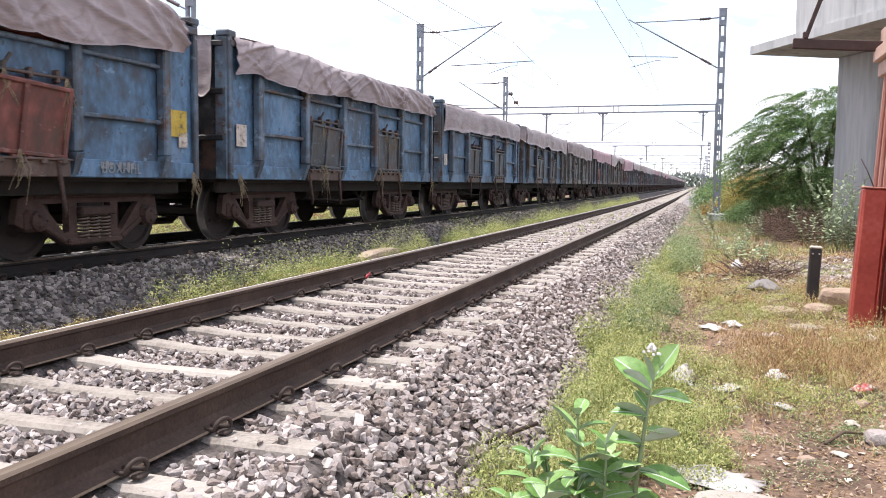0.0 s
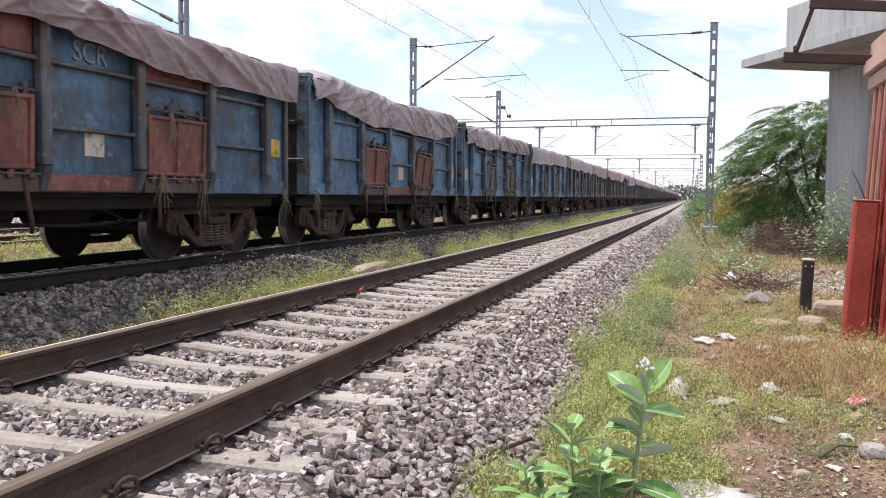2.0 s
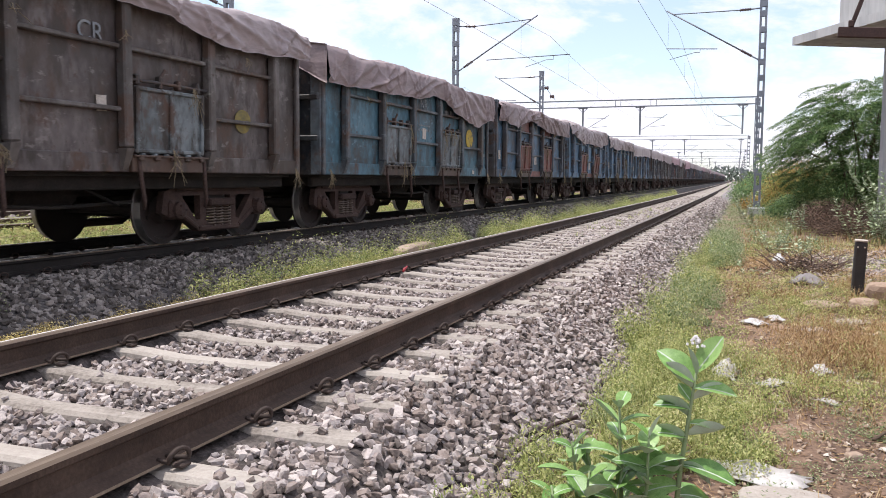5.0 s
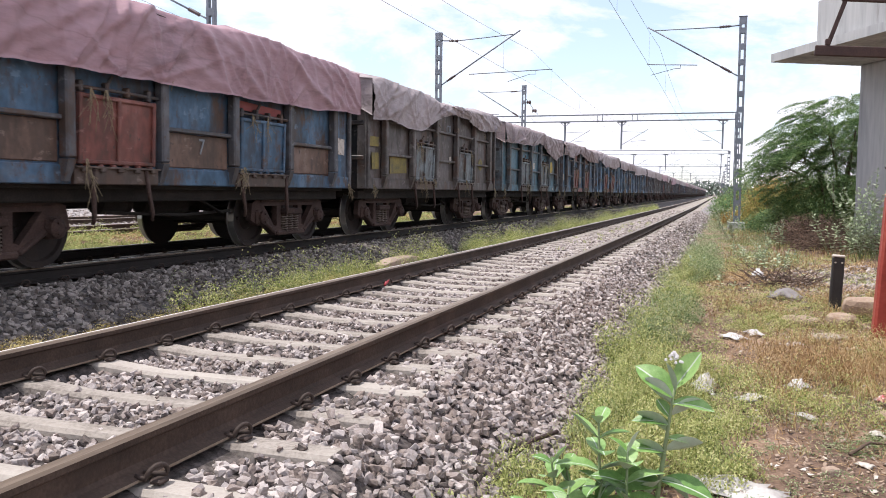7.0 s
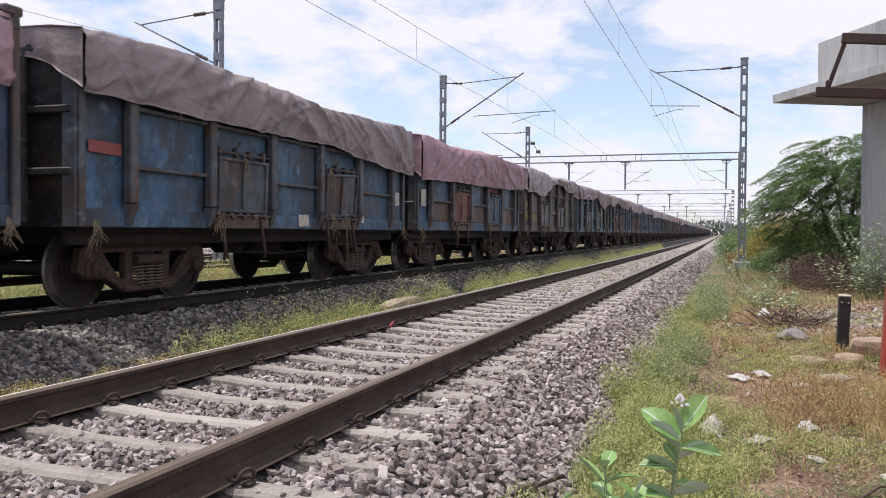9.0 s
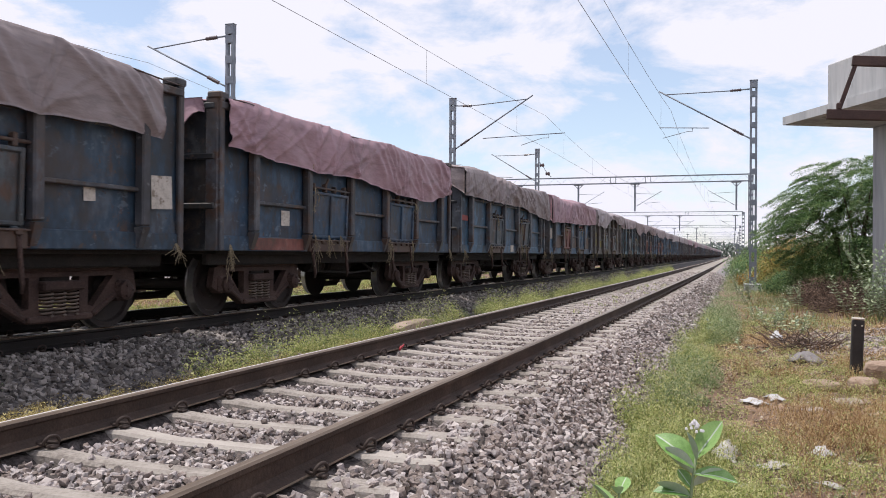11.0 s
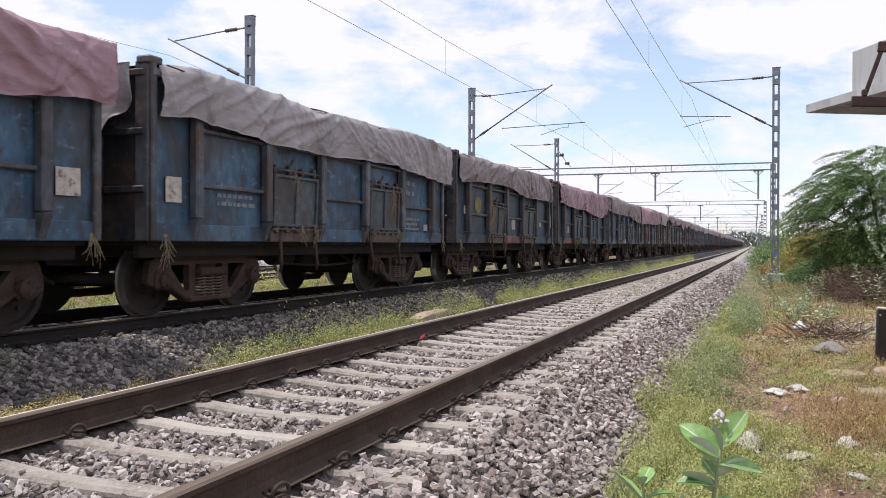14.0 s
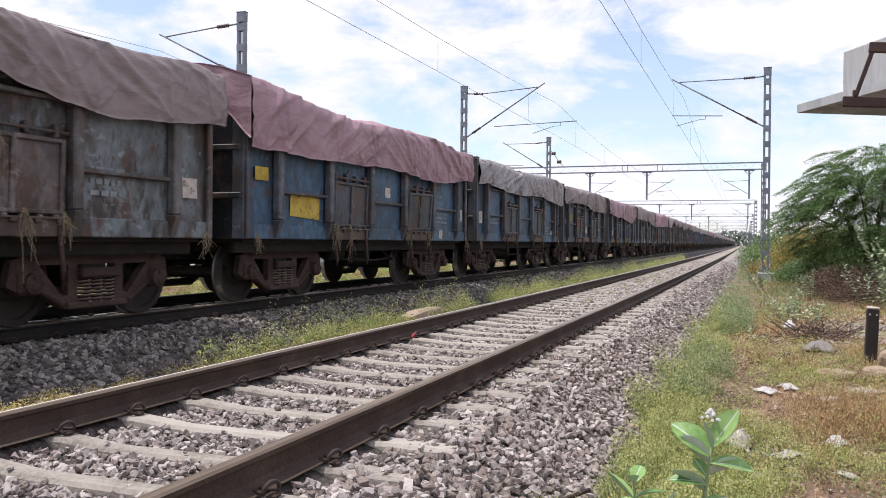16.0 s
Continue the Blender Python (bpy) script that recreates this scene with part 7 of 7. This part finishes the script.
def thorn_tree(label, x, y, h, radii, seed, pads, per, leaf, size):
    """A low forked trunk, spreading limbs and a dome of drooping feathery sprays."""
    st, rs = np.random.RandomState(seed), random.Random(seed)
    t = thing("thorn_tree", label, "tree", Matrix.Translation((x + float(bend(y)), y, float(ground_z(x, y)))))
    g = Geo()
    cz = h - radii[2]
    for k in range(9):
        a = k * 0.7 + rs.uniform(-0.2, 0.2)
        e = Vector((math.cos(a) * radii[0] * 0.75, math.sin(a) * radii[1] * 0.75, cz + radii[2] * rs.uniform(0.0, 0.7)))
        b = Vector((rs.uniform(-0.25, 0.25), rs.uniform(-0.25, 0.25), -0.05))
        m = b.lerp(e, 0.5) + Vector((0, 0, 0.3 * h * rs.uniform(0.3, 0.8)))
        q = b.lerp(m, 0.5) + Vector((rs.uniform(-0.15, 0.15), rs.uniform(-0.15, 0.15), 0.1))
        g.tube([b, q, m, m.lerp(e, 0.6) + Vector((0, 0, 0.08)), e], [0.017 * h, 0.013 * h, 0.009 * h, 0.005 * h, 0.002 * h], 6, cap=False)
        for _ in range(4):
            f = m.lerp(e, rs.uniform(0, 0.8))
            g.tube([f, f + Vector((rs.uniform(-0.5, 0.5), rs.uniform(-0.5, 0.5), rs.uniform(0.1, 0.5))), f + Vector((rs.uniform(-1, 1), rs.uniform(-1, 1), rs.uniform(0.1, 0.9)))], [0.02, 0.013, 0.005], 4, cap=False)
    part("trunk", g, M_BARK, t, "forked grey-brown trunk and limbs")
    c = sprays(st, (0, 0, cz), radii, pads, per, size)
    c = np.concatenate([c, sprays(st, (0, 0, cz), tuple(0.68 * r for r in radii), pads // 2, per, size)])
    c = c[c[:, 2] > 0.2 + 0.62 * np.maximum(0, np.hypot(c[:, 0], c[:, 1]) - 1.0)]
    part("crown", leaf_cloud("crown", c, leaf, leaf * 0.3, 0.55, M_LEAF), None, t, "feathery green crown of drooping sprays")
    return t


thorn_tree("spreading green thorn tree with drooping feathery sprays", 5.7, 25.8, 4.75, (3.0, 2.4, 2.45), 11, 330, 420, 0.085, 1.05)
thorn_tree("bushy green thorn tree behind the pier", 8.6, 29.0, 4.6, (3.0, 2.4, 2.2), 12, 100, 400, 0.10, 1.2)


def bush(name, label, x, y, h, w, seed, leaves, mat, leaf=0.12):
    """Low dense shrub: short stems and a ragged heap of leaves."""
    st = np.random.RandomState(seed)
    t = thing(name, label, "bush", Matrix.Translation((x + float(bend(y)), y, float(ground_z(x, y)))))
    g = Geo()
    for k in range(9):
        a = st.uniform(0, 6.28)
        g.tube([(0, 0, 0), (0.3 * w * math.cos(a), 0.3 * w * math.sin(a), 0.4 * h), (0.45 * w * math.cos(a), 0.45 * w * math.sin(a), h * st.uniform(0.6, 1.0))], [0.03, 0.02, 0.008], 4, cap=False)
    tagged(part("stem_cluster", g, M_BARK, t, "thin brown stems"), kind="stuff")
    n = 26
    a, r = st.uniform(0, 6.28, n), np.sqrt(st.uniform(0, 1, n)) * 0.45 * w
    cz = h * (0.25 + 0.6 * st.uniform(0, 1, n)) * (1 - 0.55 * (r / (0.5 * w)) ** 2)
    cc = np.stack([r * np.cos(a), r * np.sin(a), cz], 1)
    c = cc[st.randint(0, n, leaves)] + st.normal(0, 1, (leaves, 3)) * np.array([0.13 * w, 0.13 * w, 0.11 * h])
    c = c[c[:, 2] > 0.02]
    part("crown", leaf_cloud("crown", c, leaf, leaf * 0.35, 0.9, mat), None, t, "ragged leafy crown")
    return t


M_DEAD = material("dead_brush", [(0.06, 0.042, 0.034), (0.125, 0.083, 0.062), (0.215, 0.145, 0.105)], rough=0.95, scale=2, fine=9, bump=0, per="island", per_amount=0.2)
M_ORANGE = material("dry_orange_bush", [(0.25, 0.15, 0.05), (0.38, 0.24, 0.08), (0.42, 0.34, 0.13)], rough=0.9, scale=1, fine=6, bump=0, per="island", per_amount=0.2, transmit=0.2)
M_YELLOWLEAF = material("yellowing_leaf", [(0.12, 0.15, 0.04), (0.27, 0.28, 0.075), (0.42, 0.36, 0.11), (0.48, 0.30, 0.10)], rough=0.8, scale=0.9, fine=5, bump=0, per="island", per_amount=0.22, transmit=0.3)
# distance haze mixed into the leaf colour as grey-green
M_HAZY = material("haze_tinted_leaf", [(0.085, 0.115, 0.095), (0.125, 0.155, 0.13), (0.17, 0.20, 0.17)], rough=0.9, scale=0.3, fine=2, bump=0, per="island", per_amount=0.2)


def twig_tangle(label, x, y, h, w, seed, n):
    """A heap of bare crossing twigs."""
    st = np.random.RandomState(seed)
    t = thing("dead_brush", label, "brush", Matrix.Translation((x, y, float(ground_z(x, y)))))
    g = Geo()
    for _ in range(n):
        a, r, b = st.uniform(0, 6.28), math.sqrt(st.uniform(0, 1)) * w * 0.5, st.uniform(0, 6.28)
        p = Vector((r * math.cos(a), r * math.sin(a), h * st.uniform(0, 0.75) * (1 - (r / (0.6 * w)) ** 2)))
        d = Vector((math.cos(b), math.sin(b), st.uniform(-0.2, 0.7))).normalized() * st.uniform(0.25, 0.7)
        q = p + d * 0.5 + Vector((0, 0, st.uniform(-0.05, 0.08)))
        g.tube([p, q, p + d], [0.009, 0.007, 0.003], 3, cap=False)
    tagged(part("twig_tangle", g, M_DEAD, t, "bare brown twigs"), kind="stuff")
    return t


twig_tangle("tangle of brown dead twigs under the tree", 4.5, 22.4, 0.95, 2.0, 21, 700)
bush("dead_brush", "fuzzy heap of red-brown dead brush under the tree", 4.5, 22.7, 1.25, 1.9, 41, 5000, M_DEAD, 0.07)
twig_tangle("small heap of dry sticks on stony ground", 3.05, 10.6, 0.34, 1.2, 28, 170)
twig_tangle("low heap of brown dead twigs by the post", 4.7, 20.0, 0.6, 1.8, 27, 500)
bush("dead_brush", "heap of brown dead brush before the pier", 5.6, 19.0, 0.7, 1.8, 22, 1800, M_DEAD, 0.06)
bush("yellowing_bush", "yellow-green bush turning orange behind the mast's foot", 3.9, 35.0, 2.3, 2.6, 23, 12000, M_YELLOWLEAF, 0.11)
bush("green_bush", "dark green bush under the thorn tree", 5.4, 24.8, 2.2, 3.0, 24, 16000, M_LEAF, 0.09)
bush("green_bush", "dense green bush below the tree's outer limbs", 4.5, 27.4, 1.5, 2.2, 36, 12000, M_LEAF, 0.09)
bush("green_bush", "low green bush beneath the tree's outer limbs", 3.75, 30.5, 1.1, 2.0, 31, 9000, M_LEAF, 0.10)
bush("dry_bush", "orange-brown dry bush beside the mast", 4.6, 38.5, 3.0, 2.6, 25, 9000, M_ORANGE, 0.12)
bush("dry_bush", "orange-brown dry bush by the track", 2.6, 40.0, 0.9, 1.6, 26, 1500, M_ORANGE, 0.14)
bush("green_bush", "low green bush at the ballast's edge", 2.3, 44.0, 1.3, 2.0, 33, 5000, M_LEAF, 0.12)
bush("green_bush", "green bush at the ballast's edge further on", 2.7, 58.0, 2.1, 2.6, 34, 6000, M_LEAF, 0.15)
bush("green_bush", "wide green thicket behind the dry bush", 5.8, 43.0, 2.8, 5.0, 35, 14000, M_LEAF, 0.14)
# from the eighth bush on, the leaves carry the haze tint
for k in range(14):
    y = 52 + k * 14
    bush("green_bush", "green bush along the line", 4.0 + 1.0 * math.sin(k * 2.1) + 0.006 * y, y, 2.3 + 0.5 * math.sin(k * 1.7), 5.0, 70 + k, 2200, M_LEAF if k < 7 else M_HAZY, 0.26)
wood = np.random.RandomState(9)
n = 16000
ang = wood.uniform(-0.6, 0.75, n)
c = np.stack([np.sin(-ang) * 620, np.cos(ang) * 620 + wood.normal(0, 15, n), wood.uniform(0, 1, n) ** 0.8 * (7.5 + 1.8 * np.sin(ang * 40) + 1.2 * np.sin(ang * 97))], 1)
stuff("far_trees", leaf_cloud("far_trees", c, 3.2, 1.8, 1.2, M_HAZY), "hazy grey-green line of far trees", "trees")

# a small insect that flies past
M_INSECT = material("dark_insect_body", [(0.02, 0.018, 0.015), (0.05, 0.042, 0.03)], rough=0.5, bump=0)
insect = thing("flying_insect", "small dark insect in flight with blurred wings", "insect")
part("body", Geo().tube([(-0.009, 0, 0), (-0.004, 0, 0.001), (0.004, 0, 0.0), (0.010, 0, -0.002)], [0.0012, 0.0026, 0.0030, 0.0010], 8), M_INSECT, insect)
for side in (-1, 1):
    part("wing", Geo().add([(0.002, 0, 0.002), (-0.006, side * 0.004, 0.009), (-0.004, side * 0.011, 0.013), (0.003, side * 0.006, 0.008)], [(0, 1, 2, 3)]).box((0, 0, 0.003), (0.003, 0.002, 0.002)), M_INSECT, insect)

# tiny scraps of paper and plastic trodden into the soil
c = scatter(1.9, 4.6, -1.4, 9.5, 420)
c[:, 2] += 0.015
stuff("paper_scraps", leaf_cloud("paper_scraps", c, 0.05, 0.035, 0.35, M_PAPER), "tiny pale scraps strewn on the soil", "litter")

# ---- loose stones of the ballast ----
def stone_templates(n=22, seed=3):
    """Angular crushed stones."""
    rs = random.Random(seed)
    out = []
    for _ in range(n):
        bm = bmesh.new()
        s = [rs.uniform(0.95, 1.35), rs.uniform(0.7, 1.0), rs.uniform(0.45, 0.75)]
        chopped = rs.sample(range(8), 4)
        for k, c in enumerate(itertools.product((-1, 1), repeat=3)):
            p = [0.37 * a * b * rs.uniform(0.62, 1.15) for a, b in zip(c, s)]
            if k in chopped:
                ax = rs.randrange(3)
                bm.verts.new([v * (0.35 if i == ax else 1.0) for i, v in enumerate(p)])
                bm.verts.new([v * (1.0 if i == ax else 0.5) for i, v in enumerate(p)])
            else:
                bm.verts.new(p)
        bmesh.ops.convex_hull(bm, input=list(bm.verts))
        bmesh.ops.delete(bm, geom=[v for v in bm.verts if not v.link_faces], context="VERTS")
        bm.verts.index_update()
        out.append((np.array([v.co[:] for v in bm.verts]), np.array([[v.index for v in f.verts] for f in bm.faces])))
        bm.free()
    return out


STONES = stone_templates()


def turns(n, rs):
    q = rs.normal(0, 1, (n, 4)) * np.array([[1.0, 0.42, 0.42, 1.0]])
    q /= np.linalg.norm(q, axis=1)[:, None]
    w, x, y, z = q.T
    return np.stack([np.stack([1 - 2 * (y * y + z * z), 2 * (x * y - w * z), 2 * (x * z + w * y)], 1),
                     np.stack([2 * (x * y + w * z), 1 - 2 * (x * x + z * z), 2 * (y * z - w * x)], 1),
                     np.stack([2 * (x * z - w * y), 2 * (y * z + w * x), 1 - 2 * (x * x + y * y)], 1)], 1)


def stones(name, pts, size, mat, seed):
    rs = np.random.RandomState(seed)
    kind = rs.randint(0, len(STONES), len(pts))
    vs, fs, k = [], [], 0
    for i, (tv, tf) in enumerate(STONES):
        p = pts[kind == i]
        if not len(p):
            continue
        s = size * rs.uniform(0.6, 1.35, len(p))
        v = np.einsum("nij,vj->nvi", turns(len(p), rs), tv) * s[:, None, None] + p[:, None, :]
        f = tf[None] + (np.arange(len(p)) * len(tv))[:, None, None] + k
        vs.append(v.reshape(-1, 3))
        fs.append(f.reshape(-1, 3))
        k += len(p) * len(tv)
    return quick_mesh(name, np.concatenate(vs), np.concatenate(fs), mat)


def near_spread(x0, x1, y0, y1, per, rs, zf, centre, loose):
    """Places for stones that keep off the rails and mostly off the sleepers."""
    n = int((x1 - x0) * (y1 - y0) * per)
    x, y = rs.uniform(x0, x1, n), rs.uniform(y0, y1, n)
    off = np.abs((y + 0.3) % 0.6 - 0.3)
    on = (np.abs(x - centre) < 1.48) & (off < 0.074)
    end = np.abs(x - centre) > 1.08
    ok = ~on | (rs.uniform(0, 1, n) < np.where(x - centre > 1.24, 0.75, np.where(x - centre > 1.05, 0.22, np.where(end, loose * 6, loose))))
    ok &= (np.abs(np.abs(x - centre) - 0.874) > 0.10)
    foot = (np.abs(np.abs(x - centre) - 0.874) < 0.17) & (off < 0.16)
    ok &= ~foot
    x, y, on = x[ok], y[ok], on[ok]
    z = zf(x, y) + rs.uniform(-0.020, 0.026, len(x)) + np.where(on, 0.035, 0)
    return np.stack([x + bend(y), y, z], 1)


rs = np.random.RandomState(17)
pts = near_spread(-2.95, 1.22, -2.6, 9.0, 930, rs, bed_z, NEAR_X, 0.012)
inner = np.abs(pts[:, 0] - NEAR_X) < 0.9
tagged(part("stones", stones("stones", pts[inner], 0.051, M_STONE, 21), None, ballast), "loose grey crushed stones between the rails", kind="stuff")
pts = pts[~inner]
tagged(part("stones", stones("stones", pts, 0.058, M_STONE, 1), None, ballast), "loose grey crushed stones", kind="stuff")
pts = near_spread(-2.95, 1.22, -9.0, -2.6, 260, rs, bed_z, NEAR_X, 0.012)
tagged(part("stones", stones("stones", pts, 0.085, M_STONE, 11), None, ballast), "loose grey crushed stones", kind="stuff")
pts = near_spread(-2.95, 1.25, 9.0, 22.0, 300, rs, bed_z, NEAR_X, 0.012)
tagged(part("stones", stones("stones", pts, 0.075, M_STONE, 2), None, ballast), "loose grey crushed stones", kind="stuff")
pts = near_spread(-2.95, 1.35, 22.0, 55.0, 70, rs, bed_z, NEAR_X, 0.02)
tagged(part("stones", stones("stones", pts, 0.10, M_STONE, 3), None, ballast), "loose grey crushed stones", kind="stuff")
pts = near_spread(-5.75, -3.35, 0.2, 18.0, 380, rs, train_bed_z, TRAIN_X, 0.03)
tagged(part("stones", stones("stones", pts, 0.075, M_STONE_DARK, 4), None, ballast_2), "dark oily crushed stones", kind="stuff")
pts = near_spread(-5.75, -3.7, 18.0, 50.0, 75, rs, train_bed_z, TRAIN_X, 0.03)
tagged(part("stones", stones("stones", pts, 0.10, M_STONE_DARK, 5), None, ballast_2), "dark oily crushed stones", kind="stuff")
pts = near_spread(-20.5, -14.9, 3.0, 40.0, 26, rs, fourth_bed_z, FOURTH_X, 0.5)
tagged(part("stones", stones("stones", pts, 0.11, M_STONE, 8), None, ballast_4), "loose grey crushed stones", kind="stuff")
# stony patch by the marker post, and stray stones on the soil
x, y = rs.normal(4.3, 0.9, 2600), rs.normal(11.6, 1.6, 2600)
keep = (x > 2.9) & (y > 8.4)
pts = np.stack([x, y, ground_z(x, y) + 0.01], 1)[keep]
stuff("rubble_stones", stones("rubble_stones", pts, 0.10, M_STONE, 6), "grey broken stones strewn behind the marker post", "stones")
x, y = rs.uniform(1.0, 4.4, 3800), rs.uniform(-1.5, 8.0, 3800)
pts = np.stack([x, y, ground_z(x, y) + 0.006], 1)
stuff("stray_stones", stones("stray_stones", pts, 0.032, M_BRICK, 7), "small stray stones on the soil", "stones")
# the stones nearest to the walker, one by one
NEAR_STONES = []
for i, (tv, tf) in enumerate(STONES):
    NEAR_STONES.append(quick_mesh("stone", tv * 0.064, tf, M_STONE))
for k in range(290):
    x, y = rs.uniform(0.48, 1.12), rs.uniform(-1.3, 1.6)
    z = float(bed_z(np.array(x), np.array(y))) + 0.018
    part("stone", NEAR_STONES[k % len(NEAR_STONES)], None, ballast, "", pose(x, y, z, rs.normal(0, 30), rs.normal(0, 30), rs.uniform(0, 360)) @ Matrix.Scale(rs.uniform(0.8, 1.3), 4))


# ---- what moves ----
INSECT_WAY = [(8.0, (-0.058, -2.676, 1.27)), (8.3, (0.597, -2.32, 1.54)), (8.4, (0.779, -2.221, 1.615)), (8.5, (0.972, -2.136, 1.68)), (8.6, (1.299, -2.033, 1.774)), (8.7, (1.668, -1.975, 1.87)), (9.0, (2.996, -1.766, 2.216))]


def motions():
    walk(insect, [(0.0, pose(-30.0, 10.0, 6.0))] + [(t, pose(*p, 0, -15, 20)) for t, p in INSECT_WAY] + [(16.0, pose(40.0, 10.0, 30.0))])
    for i, w in TRAIN.items():
        walk(w, train_rows(i))
    for i in range(0, 12):
        for ob in TRAIN[i].children:
            if ob.name.startswith("wheelset"):
                at = ob.matrix_basis.translation.copy()
                rows = []
                for k in range(0, 161):
                    turn = -(train_at(k / 10) - train_at(0)) / 0.468
                    rows.append((k / 10, Matrix.Translation(at) @ Matrix.Rotation(turn, 4, "X")))
                walk(ob, rows)


motions()
